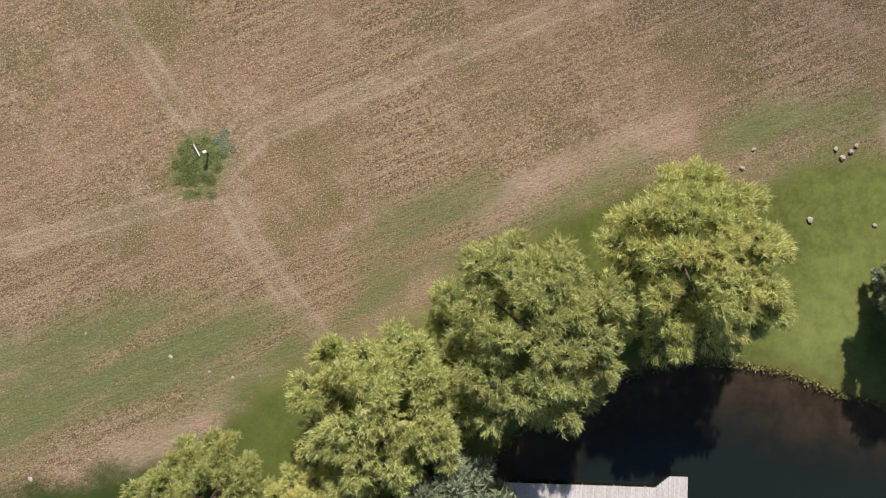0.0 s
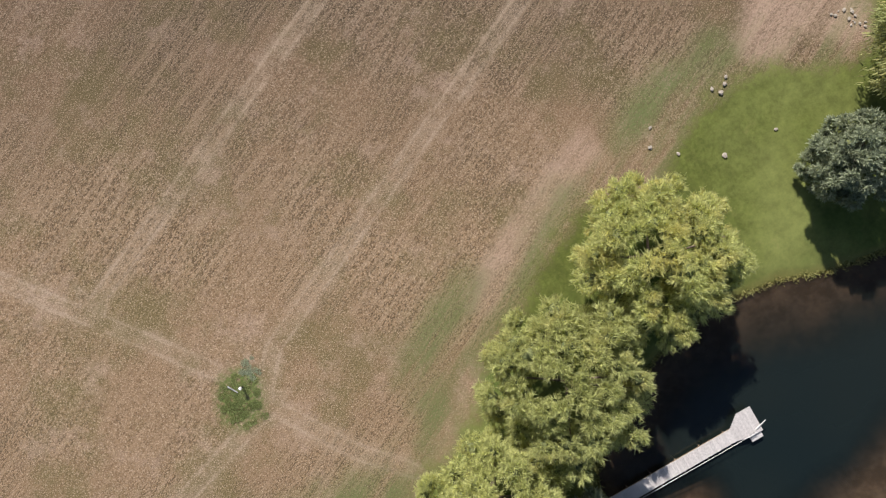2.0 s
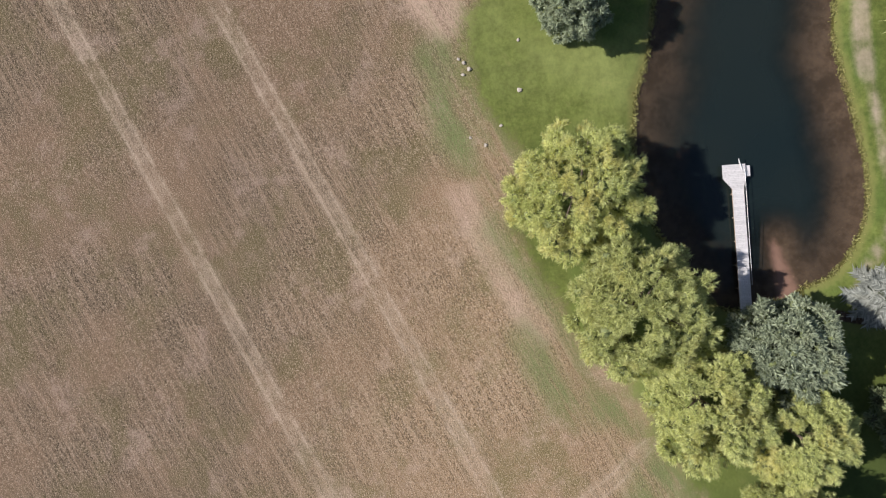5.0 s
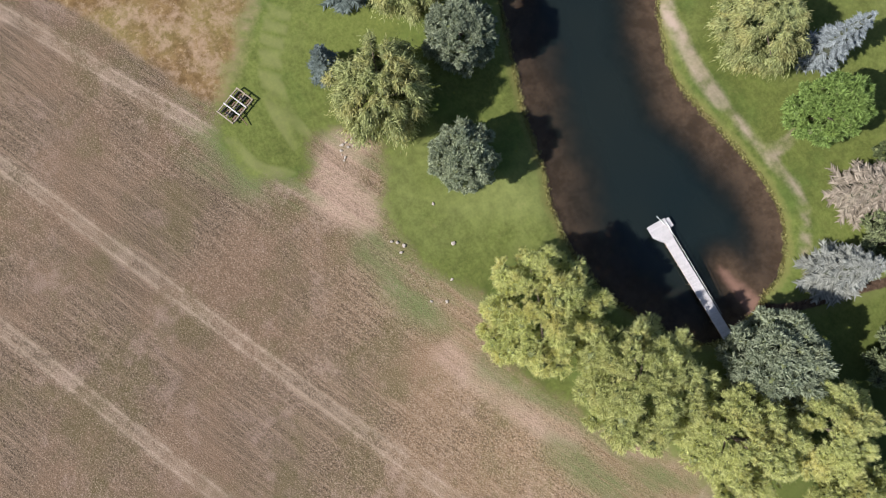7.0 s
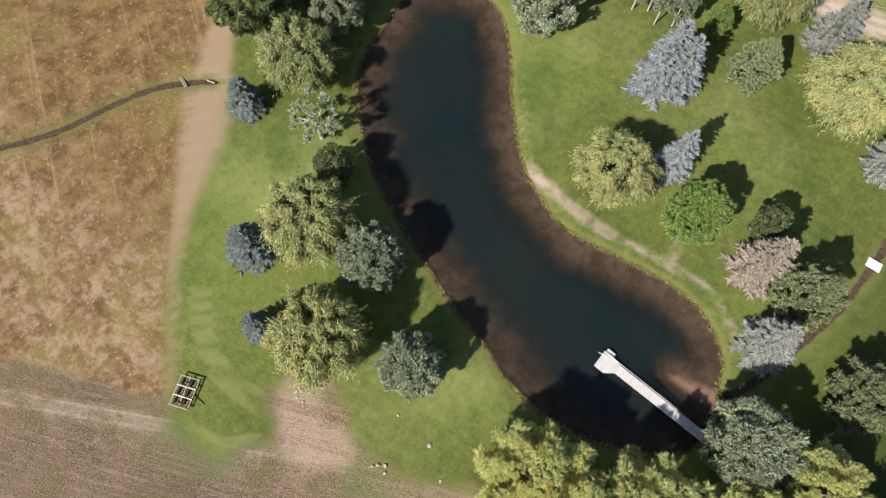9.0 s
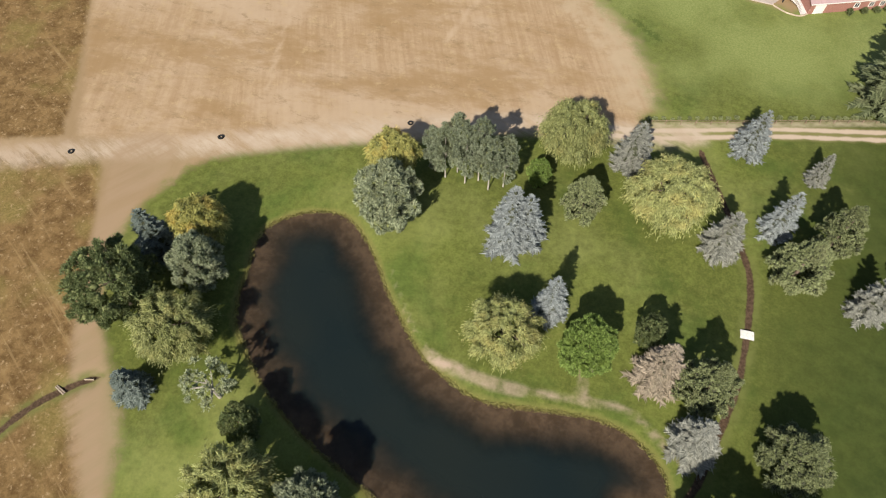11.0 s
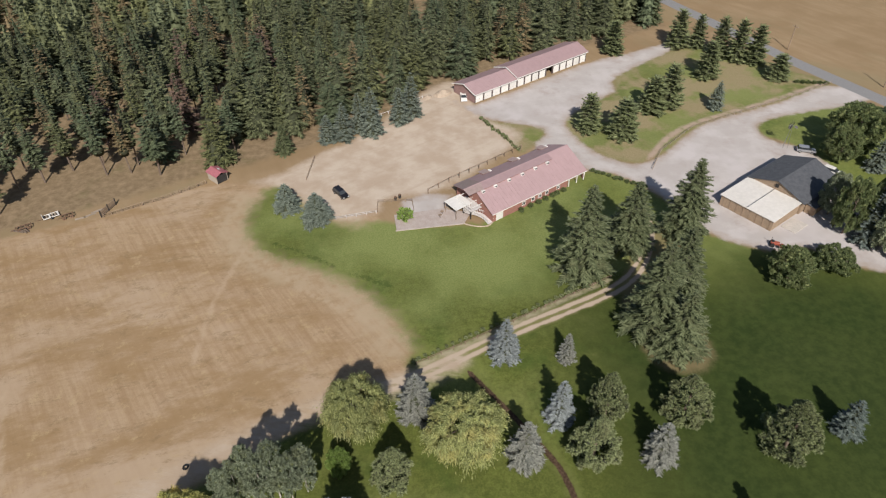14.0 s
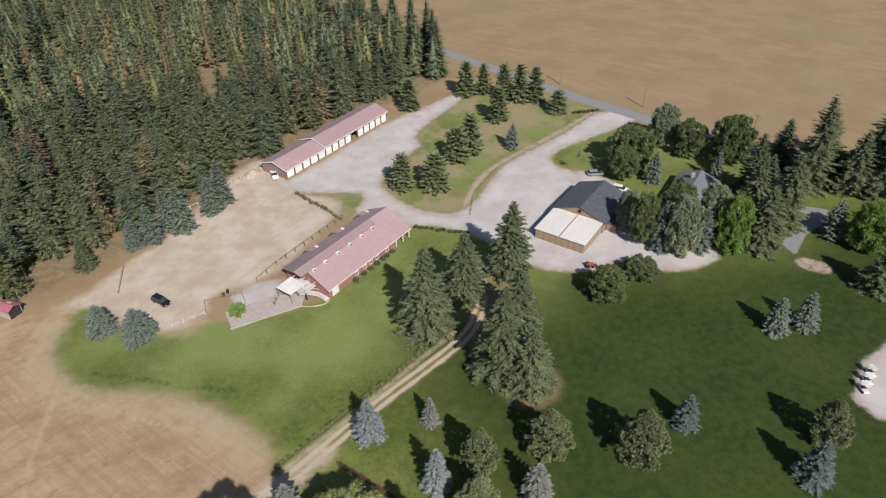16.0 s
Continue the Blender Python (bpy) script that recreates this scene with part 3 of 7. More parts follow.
POND = smooth([(71.2, -46), (66.9, -50.7), (61.7, -52.4), (57.6, -51), (53.5, -47.1), (48.4, -40.7), (41.7, -33.8), (36.1, -30.8), (31.5, -29.6), (26.9, -30.1),
               (22.4, -30.9), (16.4, -31.6), (11.6, -30.9), (8.4, -28.9), (6.3, -26.6), (5.9, -24.6), (4.6, -22.3), (4.4, -19.5), (4.2, -16), (7.9, -12.6),
               (13.9, -9.6), (20.5, -8.4), (26.5, -9.2), (31, -10.8), (37, -12.2), (43.3, -14.5), (50.5, -17.2), (57.8, -20.9), (65.8, -27.6), (69.1, -32.3), (70.6, -39.3)])
LAWN = smooth([(-70, -26), (-32.5, -18.5), (-22.9, -16.5), (-16.5, -13.9), (-14.2, -10.7), (-10.9, -9), (-3.7, -6), (1.6, -1.8), (9.5, 2.6), (15.2, 5.0), (22.5, 3.5), (28.4, 7.3),
               (35.3, 7.9), (40.8, 4.2), (45, 5), (46.8, 10), (43.4, 13.6), (47, 18), (53.2, 19.4), (57.5, 16.1), (64.2, 9.7), (71, -0.5), (75, -11), (79, -16),
               (87, -25.5), (93, -37), (90, -50), (86, -56), (75, -62), (62.9, -67.2), (52.7, -71.3), (40, -76.5), (28, -81)], False, 3)
LAWN = np.vstack([LAWN, smooth([(17, -83), (18.2, -86.5), (17.7, -92), (22.5, -104.4), (30.9, -114.7), (42.5, -123.1), (47.8, -131), (48.6, -141.7), (44.4, -150.5), (38.5, -152),
                                (34, -145.5), (26.6, -135.2), (13.6, -131), (7, -128), (-6.2, -125.8), (-9.4, -127.5), (-40.4, -141.5), (-46.3, -138.6), (-53.6, -126.3), (-57, -111),
                                (-67.3, -101.6), (-76, -100.4), (-83.9, -91.7), (-93, -88.6), (-106, -95), (-103, -118), (-104, -138), (-97, -148), (-99, -154), (-110, -158),
                                (-138, -159.5), (-148, -141), (-156, -118), (-168, -80), (-190, 0)], False, 3), [(-120, 40)]])
DRY = smooth([(-43.6, -166), (-51.4, -175), (-67, -183.5), (-72, -194), (-100.8, -210), (-121, -205), (-131, -186), (-138, -173.5), (-114, -166), (-84, -158.5), (-64, -145.5), (-54, -143), (-46, -151)])
TRIANGLE = np.array([(-20.5, -175), (-38, -166), (-33, -158), (-26, -154.5)])
STUBBLE = np.array([(-400, -60), (-70, -40), (-10, -18), (20, -6), (45, -2), (57, 18.6), (67, 22.8), (75, 26.5), (90, 34), (130, 54), (400, 162), (400, 600), (-400, 600)], float)
PASTURE = np.array([(56, 17.6), (57, 20), (67, 24), (75, 27.5), (90, 35), (130, 55), (400, 163), (400, -160), (160, -28), (113, -50), (104, -52), (96, -37), (91.5, -27), (86.5, -18), (80, -9.5), (70, 4), (61, 12)], float)
PASTURE_NORTH = np.array([(112.5, -53), (119.5, -68.5), (128.7, -86), (140, -108), (152, -132), (260, -160), (400, -200), (400, -64), (160, -35), (130, -46.5)], float)
MOWN = np.array([(110, -54), (127, -84), (150, -130), (98, -146), (79, -149), (56, -159), (42, -153), (20, -150), (5, -80), (30, -78), (86, -58)], float)
FOREST = np.array([(57, -163), (47.7, -165), (32, -170.5), (20, -176), (6, -185), (-8, -196), (-20, -202), (-72, -221), (-110, -233), (-115, -258), (-110, -300), (-94, -400), (-50, -600), (260, -600), (260, -150),
                   (160, -136), (116, -146), (98, -149), (80, -155)], float)
DARK_LAWN = np.array([(-6, -20), (-14, -60), (-16, -86), (-24, -96), (-60, -100), (-90, -88), (-170, -70), (-190, 40), (-60, 20)], float)
YARD = smooth([(46, -156), (38, -158.5), (28, -166), (14.6, -174.5), (-10, -199), (-20, -200), (-21.5, -176.5), (-29, -164), (-14, -150), (2, -141), (14, -141), (16.6, -135.6), (26.6, -135.4), (35, -147), (38.5, -152.3)], steps=3)
GRAVEL = smooth([(-16, -190), (-21, -185), (-66, -206), (-84, -211), (-104, -217), (-103, -211.5), (-72, -194), (-67, -184), (-51.4, -175), (-43.8, -166.5), (-46, -151), (-53.5, -142.3),
                 (-64, -145), (-84, -158), (-114, -165.4), (-136, -172.4), (-146, -165), (-138, -159), (-110, -157.5), (-99, -154), (-97, -146), (-104, -137), (-103, -119), (-92, -101),
                 (-103, -91.5), (-95.3, -87.7), (-83.9, -91.7), (-77, -100.6), (-68.6, -101.1), (-57, -111), (-54, -126.3), (-46.6, -139), (-41, -142), (-30, -155), (-37, -165.5), (-21.5, -176)], steps=3)
PATIO_GRAVEL = np.array([(10, -139), (3, -141), (-3, -139), (1, -130), (12.5, -131)], float)
HOUSE_DRIVE = np.array([(-118.3, -83.8), (-129.4, -88.6), (-133.5, -92.1), (-140.3, -92.1), (-144.6, -87.2), (-137.4, -83.9), (-128.0, -83.3), (-117.0, -79.0)], float)
LOT = np.array([(-84, -44), (-95, -48.5), (-112, -49), (-112, -36), (-88, -35), (-83, -38)], float)
ROAD = smooth([(-200, -20), (-178, -72), (-161, -118), (-151, -142), (-144, -168), (-137, -196), (-128, -240), (-118, -290), (-100, -380), (-40, -600)], False)
LANE = smooth([(160, -30), (130, -41.5), (108, -51), (85.3, -60.2), (56.2, -73.2), (38, -80), (14.6, -84), (9, -86)], False)
TWO_TRACK = smooth([(30, -81), (14.6, -84.6), (4, -88.2), (-6, -91.4), (-27.7, -97.4), (-37.2, -104), (-44, -114), (-48, -128)], False)
EDGE_STRIP = smooth([(58, 14.5), (66, 6.5), (74.5, -3.5), (80.5, -11.5), (84.5, -18), (89.5, -26), (93.5, -36), (96, -46), (97, -54)], False)
DITCH = smooth([(7.3, -83), (3.4, -74.5), (0.2, -66.6), (-2.2, -59.4), (-2.2, -50), (-1.4, -41.9), (0.2, -35.3), (2.6, -27), (5.5, -22)], False)
FIELD_DITCH = smooth([(100, 12), (94, 3), (90.8, -5.3), (88.3, -10.8), (84.5, -15.2), (82.2, -17)], False)
FOOTPATHS = [smooth(line, False) for line in (((40.5, -34), (38, -33), (34.6, -32.6), (30.8, -32.3), (27, -32.5)), ((27, -32.5), (21.6, -33.2), (17.5, -33.6), (12.6, -34), (9.1, -32.1), (4.6, -29.4)),
               ((50.4, -45.9), (45, -38.6), (40.2, -34.2)), ((18.2, -33.6), (19.4, -38.4)), ((-116.2, -75.2), (-117.6, -72.6)),
               ((-56.4, -139.6), (-63, -147.6), (-78.6, -158), (-114, -167.6), (-137, -174.6)))]
FOOTPATH_WIDTH = (0.7, 0.3, 0.0, 0.25, 2.6, 0.9)
FIELD_TRACKS = [((-33, -0.3), (-17.6, 4.2), (-13.8, 8.6), (11.3, 19.5), (62.6, 41.8)), ((-18, 8), (-25.3, 18.1), (-40, 38)), ((-16.3, 4.2), (-12.3, -2.6), (-9, -6.5)),
                ((-26, 19.5), (-12, 25.5), (17.8, 38), (46.1, 49.9), (80, 64)), ((43, 14.5), (53.1, 19.5), (78.9, 33.7), (110, 50))]
BARE = [((3.8, 3.0), (7.4, 5.0), (14, 7.9), (18.6, 9.7)), ((-0.4, -3.0), (-2.4, -4.7), (-6, -7.4)), ((-12.5, -10.2), (-18.8, -14.3), (-23, -15.6)), ((45.2, 7.0), (42, 9.6), (40.2, 11.5), (36.8, 9.7))]
BARE_WIDTH = (1.3, 0.9, 1.3, 2.5)
GREENING = [((-38, -14.5), (-27, -9.8), (-19, -8), (-13.5, -9)), ((-6, -6), (-4.6, -4), (-3.8, -0.5), (-2, 2), (3.2, 4.1)), ((22.5, 8.6), (27, 10.3), (33, 10.6)), ((46, 18.6), (53, 19.3)),
            ((15, 7.2), (10.5, 4.6), (7, 1.6))]
GREENING_WIDTH = (4.2, 1.7, 1.6, 1.8, 1.0)
LAWN_TRACKS = [((63.4, 6.5), (57.9, 10.5), (52.7, 12.3), (47.2, 12.1)), ((62.2, 4.9), (57.1, 9.1), (51.9, 10.9), (47.6, 10.4)), ((52, 18.2), (47.3, 17), (44.8, 14.2))]
RUTS = [((41, -129), (36, -125), (31.5, -120.7), (28, -117.6)), ((25.6, -115), (22, -112.4), (17.6, -109.2))]
MOWN_TRACKS = [((48, -128), (54, -112), (57, -96)), ((46, -127), (36, -112), (24, -100)), ((90, -100), (84, -74))]
PLUME = smooth([(3, -23), (6, -22.6), (10.5, -22)], False)


def ground_height(q, pond, ditch):
    roll = 0.10 * np.sin(q[:, 0] * 0.11 + 1) * np.sin(q[:, 1] * 0.09) * np.clip(-pond / 4, 0, 1)
    bank = np.interp(pond, (-1.4, 0.9, 5.0, 12.0), (0.0, -0.6, -1.3, -2.4))
    return roll + bank + np.interp(ditch, (0.0, 1.1), (-0.4, 0.0))


def build_ground():
    def steps(low, high, fine):
        inner = np.arange(low, high + 0.1, fine)
        out = np.cumsum(np.geomspace(fine, 600, 24))
        return np.concatenate([low - out[::-1], inner, high + out])

    xs, ys = steps(-175, 135, 1.2), steps(-255, 62, 1.2)
    gx, gy = np.meshgrid(xs, ys)
    q = np.stack([gx.ravel(), gy.ravel()], 1)
    pond = depth_in(q, POND)
    ditch = np.minimum(line_distance(q, DITCH), line_distance(q, FIELD_DITCH))
    z = ground_height(q, pond, ditch)
    nx, ny = len(xs), len(ys)
    corner = (np.arange(ny - 1)[:, None] * nx + np.arange(nx - 1)).ravel()
    data = mesh_from("ground", np.column_stack([q, z]), np.stack([corner, corner + 1, corner + nx + 1, corner + nx], 1), GROUND)
    tracks, tracks_past = nearest_line(q, FIELD_TRACKS)
    two_track, two_track_past = nearest_line(q, [TWO_TRACK])
    cut, cut_past = nearest_line(q, [DITCH, FIELD_DITCH])
    lawn = depth_in(q, LAWN)
    bare = np.maximum.reduce([w - line_distance(q, np.array(line, float)) for line, w in zip(BARE, BARE_WIDTH)])
    greening = np.maximum.reduce([w - line_distance(q, smooth(line, False)) for line, w in zip(GREENING, GREENING_WIDTH)])
    lawn_track = np.minimum.reduce([line_distance(q, smooth(line, False)) for line in LAWN_TRACKS])
    rut = np.minimum.reduce([line_distance(q, smooth(line, False)) for line in RUTS])
    mown_track = np.maximum.reduce([0.5 - line_distance(q, np.array(line, float)) for line in MOWN_TRACKS])
    firs = 6.5 - line_distance(q, np.array([(-33, -80), (-34, -92), (-46, -110)], float))
    layers = {
        "bare": bare, "greening": greening, "mown_track": mown_track, "needle_litter": firs, "plume": np.interp(q[:, 0], (3, 11), (1.2, 0.3)) - line_distance(q, PLUME), "lawn_track": lawn_track, "rut": rut,
        "weeds": 2.1 - line_distance(q, np.array([(-18.6, 6.0), (-18.2, 6.8)], float)),
        "pond": pond, "lawn": np.maximum(lawn, np.maximum(depth_in(q, DRY), depth_in(q, TRIANGLE))),
        "dry": np.maximum(depth_in(q, DRY), depth_in(q, TRIANGLE)), "stubble": depth_in(q, STUBBLE), "pasture": np.maximum(depth_in(q, PASTURE), depth_in(q, PASTURE_NORTH)), "mown": depth_in(q, MOWN),
        "forest": depth_in(q, FOREST), "dark_lawn": depth_in(q, DARK_LAWN),
        "earth": depth_in(q, YARD), "lane": 2.3 - line_distance(q, LANE), "field_edge": np.interp(q[:, 1], (-52, -44, -30, -12, 4), (5.2, 2.8, 1.4, 2.6, 0.4)) - line_distance(q, EDGE_STRIP),
        "gravel": np.maximum.reduce([depth_in(q, GRAVEL), depth_in(q, PATIO_GRAVEL), depth_in(q, LOT)]),
        "road": np.maximum(3.1 - line_distance(q, ROAD), depth_in(q, HOUSE_DRIVE)), "ditch": cut, "ditch_far": ditch, "ditch_past": cut_past, "shore": pond + 0.8, "path": np.maximum.reduce([w - line_distance(q, line) for line, w in zip(FOOTPATHS, FOOTPATH_WIDTH)]), "track": tracks, "track_far": np.minimum.reduce([line_distance(q, np.array(line, float)) for line in FIELD_TRACKS]), "track_past": tracks_past, "fence_strip": 0.55 - line_distance(q, np.array([(16.4, -86.4), (6.3, -89.4), (-7.2, -93.8), (-28.7, -100.8)], float)), "two_track": two_track, "two_track_far": line_distance(q, TWO_TRACK), "two_track_past": two_track_past,
    }
    for name, values in layers.items():
        data.attributes.new(name, "FLOAT", "POINT").data.foreach_set("value", np.clip(values, -60, 60).astype(np.float32))
    data.polygons.foreach_set("use_smooth", np.ones(len(data.polygons), bool))
    return tagged(new("ground", data), "dry fields, green lawn and gravel yards on flat ground", "ground", kind="structure")


def build_water():
    xs, ys = np.arange(2, 74, 0.75), np.arange(-55, -6, 0.75)
    gx, gy = np.meshgrid(xs, ys)
    q = np.stack([gx.ravel(), gy.ravel()], 1)
    deep = depth_in(q, POND)
    nx = len(xs)
    corner = (np.arange(len(ys) - 1)[:, None] * nx + np.arange(nx - 1)).ravel()
    faces = np.stack([corner, corner + 1, corner + nx + 1, corner + nx], 1)
    faces = faces[(deep[faces] > -1.2).any(1)]
    used = np.unique(faces)
    place = np.zeros(len(q), int)
    place[used] = np.arange(len(used))
    data = mesh_from("water", np.column_stack([q, np.full(len(q), -0.32)])[used], place[faces], WATER)
    depth = np.interp(deep, (0, 1.0, 3.0, 6.0, 10.0), (0.0, 0.1, 0.36, 0.95, 1.8))
    depth = np.minimum(depth, 0.3 * np.maximum(line_distance(q, PLUME) - np.interp(q[:, 0], (3, 11), (0.6, 0.0)), 0.0) - 0.15)
    data.attributes.new("depth", "FLOAT", "POINT").data.foreach_set("value", depth[used].astype(np.float32))
    return tagged(new("water", data), "dark still pond water with brown shallows", "water", kind="structure")


ground, water = build_ground(), build_water()

# ---- trees ----
def unit(v):
    return v / np.maximum(np.linalg.norm(v, axis=-1, keepdims=True), 1e-9)


def leaves(base, way, length, width, rng):
    """Pointed blades, one triangle each, from base along way, most of them turned to the light."""
    side = unit(np.cross(way, rng.normal(size=way.shape) * 0.55 + (0.05, 0.4, 0.8))) * np.asarray(width)[..., None]
    long = way * np.asarray(length)[..., None]
    points = np.stack([base + side, base - side, base + long], -2).reshape(-1, 3)
    return points, np.arange(len(points)).reshape(-1, 3)


def joined(pieces):
    points, faces, start = [], [], 0
    for p, f in pieces:
        points.append(p)
        faces.append(f + start)
        start += len(p)
    return np.vstack(points), np.vstack(faces)


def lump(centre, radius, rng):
    """A dented inner body of twigs and leaves, coloured as if in shade, in quads."""
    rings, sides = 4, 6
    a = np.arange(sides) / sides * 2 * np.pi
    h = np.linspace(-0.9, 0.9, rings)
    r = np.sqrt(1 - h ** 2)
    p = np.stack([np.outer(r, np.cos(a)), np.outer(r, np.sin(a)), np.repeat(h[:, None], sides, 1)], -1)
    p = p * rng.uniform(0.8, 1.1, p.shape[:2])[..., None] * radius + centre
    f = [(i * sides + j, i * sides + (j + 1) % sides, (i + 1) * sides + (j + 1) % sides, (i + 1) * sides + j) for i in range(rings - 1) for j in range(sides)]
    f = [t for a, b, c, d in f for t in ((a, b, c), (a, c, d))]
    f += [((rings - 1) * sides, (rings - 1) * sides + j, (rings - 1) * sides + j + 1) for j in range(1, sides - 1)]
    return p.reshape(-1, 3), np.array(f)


def crown_lobes(rng, height, radius, count, low, size):
    """Lobes over the upper outside of a crown and a few within."""
    lobes = []
    middle, half = height * (1 + low) / 2, height * (1 - low) / 2
    for i in range(count):
        up = 1 - 1.8 * (i + 0.5) / count
        a = i * 2.39996 + rng.uniform(-0.35, 0.35)
        flat = math.sqrt(max(0, 1 - up * up))
        d = np.array([math.cos(a) * flat, math.sin(a) * flat, up])
        reach = rng.uniform(0.86, 1.08) if up > 0.55 else rng.uniform(0.58, 1.1)
        r = size * rng.uniform(0.65, 1.3)
        lobes.append((d * (radius - r * 0.7, radius - r * 0.7, half - r * 0.6) * reach + (0, 0, middle), r))
    lobes.append((np.array([0.0, 0.0, middle + half * 0.72]), size * 1.35))
    return lobes


def with_inner(outer, inner):
    """Leaves first, then the shade-toned inside; also the number of inner faces."""
    a, b = joined(outer), joined(inner)
    return (*joined([a, b]), len(b[1]))


def leafy_crown(rng, height, radius, lobes, tufts, blades, length, width, low=0.15, size=None, droop=0.0, spread=0.75, inside=0.5):
    size = size or radius * 0.33
    pieces, inner = [], []
    for centre, r in crown_lobes(rng, height, radius, lobes, low, size):
        inner.append(lump(centre, r * inside, rng))
        d = unit(rng.normal(size=(tufts, 3)) + (0, 0, 0.25))
        out = unit(centre - (0, 0, height * 0.45))
        d = unit(d + out * 0.45)
        root = centre + d * r * rng.uniform(inside * 0.85, 1.0, (tufts, 1)) * (1, 1, 0.9)
        way = unit(d + out * 0.3 + rng.normal(size=(tufts, 3)) * 0.25 + (0, 0, 0.2 - droop))
        root, way = np.repeat(root, blades, 0), np.repeat(way, blades, 0)
        root = root + rng.normal(size=root.shape) * length * 0.16
        way = unit(way + rng.normal(size=way.shape) * spread * 0.6)
        long = length * rng.uniform(0.55, 1.25, len(way))
        pieces.append(leaves(root, way, long, width * rng.uniform(0.7, 1.3, len(way)), rng))
    return with_inner(pieces, inner)


def weeping_crown(rng, height, radius, mops, strands, leaflets, width=0.07):
    """Arching strands that fall from many heads over a dome, with narrow leaves along them."""
    pieces, inner = [], []
    size = radius * 0.16
    steps = np.linspace(0.12, 1.0, leaflets)
    for centre, r in crown_lobes(rng, height * 0.97, radius * 0.86, mops, 0.22, size):
        inner.append(lump(centre - (0, 0, r * 0.6), r * 0.62, rng))
        flat = centre * (1, 1, 0)
        out = flat / max(np.linalg.norm(flat), radius * 0.35)
        a = rng.uniform(0, 2 * np.pi, strands)
        d = np.stack([np.cos(a), np.sin(a), np.zeros(strands)], 1) * rng.uniform(0.35, 1.0, (strands, 1)) + out * 0.55
        reach = r * rng.uniform(0.7, 1.35, (strands, 1))
        fall = r * rng.uniform(0.9, 2.2, (strands, 1))
        u = steps[None, :, None]
        at = centre + d[:, None] * reach[:, None] * u + np.array((0, 0, 1.0)) * (0.55 * r * u - fall[:, None] * u ** 2)
        way = d[:, None] * reach[:, None] + np.array((0, 0, 1.0)) * (0.55 * r - 2 * fall[:, None] * u)
        at, way = at.reshape(-1, 3), unit(way.reshape(-1, 3))
        at = at + rng.normal(size=at.shape) * 0.16
        way = unit(way + rng.normal(size=way.shape) * 0.32)
        pieces.append(leaves(at, way, 0.5 * rng.uniform(0.7, 1.3, len(way)), width * rng.uniform(0.7, 1.3, len(way)), rng))
    return with_inner(pieces, inner)


def conifer_crown(rng, height, radius, levels, around, pairs, bare=0.04, droop=0.25, power=0.85, ragged=0.15, broad=1.0, spray=1.0):
    base, way, long, wide = [], [], [], []
    for i in range(levels):
        u = (i + rng.uniform(-0.3, 0.3)) / levels
        z = height * (bare + (1 - bare) * min(max(u, 0), 0.985))
        reach = radius * (1 - min(max(u, 0), 0.97)) ** power
        n = max(4, int(around * (1 - u * 0.5)))
        a = np.arange(n) / n * 2 * np.pi + rng.uniform(0, 6)
        a += rng.uniform(-0.2, 0.2, n)
        r = reach * rng.uniform(1 - 2 * ragged, 1 + ragged * 0.7, n)
        d = np.stack([np.cos(a), np.sin(a), np.full(n, 0.35 * u - droop) + rng.uniform(-0.2, 0.2, n)], 1)
        d = unit(d)
        root = np.stack([np.zeros(n), np.zeros(n), np.full(n, z)], 1)
        base.append(root + d * r[:, None] * 0.1), way.append(d), long.append(r * 0.95), wide.append(r * 0.10 + 0.05)
        flat = unit(np.cross(d, (0, 0, 1)))
        for k in range(pairs):
            s = (k + 1.0) / (pairs + 1.0)
            for sign in (1, -1):
                w = unit(d * 0.85 + flat * sign * rng.uniform(0.55, 0.9, (n, 1)) + (0, 0, 0.06) + rng.normal(size=d.shape) * 0.08)
                base.append(root + d * (r * s)[:, None]), way.append(w)
                long.append(r * (0.46 - 0.24 * s) * spray * rng.uniform(0.7, 1.3, n) + 0.12), wide.append(r * 0.055 + 0.05)
    base, way, long, wide = np.vstack(base), np.vstack(way), np.concatenate(long), np.concatenate(wide)
    level = np.cross(way, (0, 0, 1.0))
    side = unit(level + rng.normal(size=way.shape) * 0.25) * wide[:, None] * broad
    reachv = way * long[:, None]
    points = np.stack([base + side, base - side, base + reachv], -2).reshape(-1, 3)
    sides = 8
    a = np.arange(sides) / sides * 2 * np.pi
    core = []
    for f, h in ((0.5, bare + 0.02), (0.42, 0.3), (0.24, 0.62), (0.02, 0.95)):
        core.append(np.stack([np.cos(a) * radius * f, np.sin(a) * radius * f, np.full(sides, height * h)], 1))
    core_faces = np.array([(i * sides + j, i * sides + (j + 1) % sides, (i + 1) * sides + (j + 1) % sides, (i + 1) * sides + j) for i in range(3) for j in range(sides)])
    core_faces = np.vstack([core_faces[:, [0, 1, 2]], core_faces[:, [0, 2, 3]]])
    return with_inner([(points, np.arange(len(points)).reshape(-1, 3))], [(np.vstack(core), core_faces)])


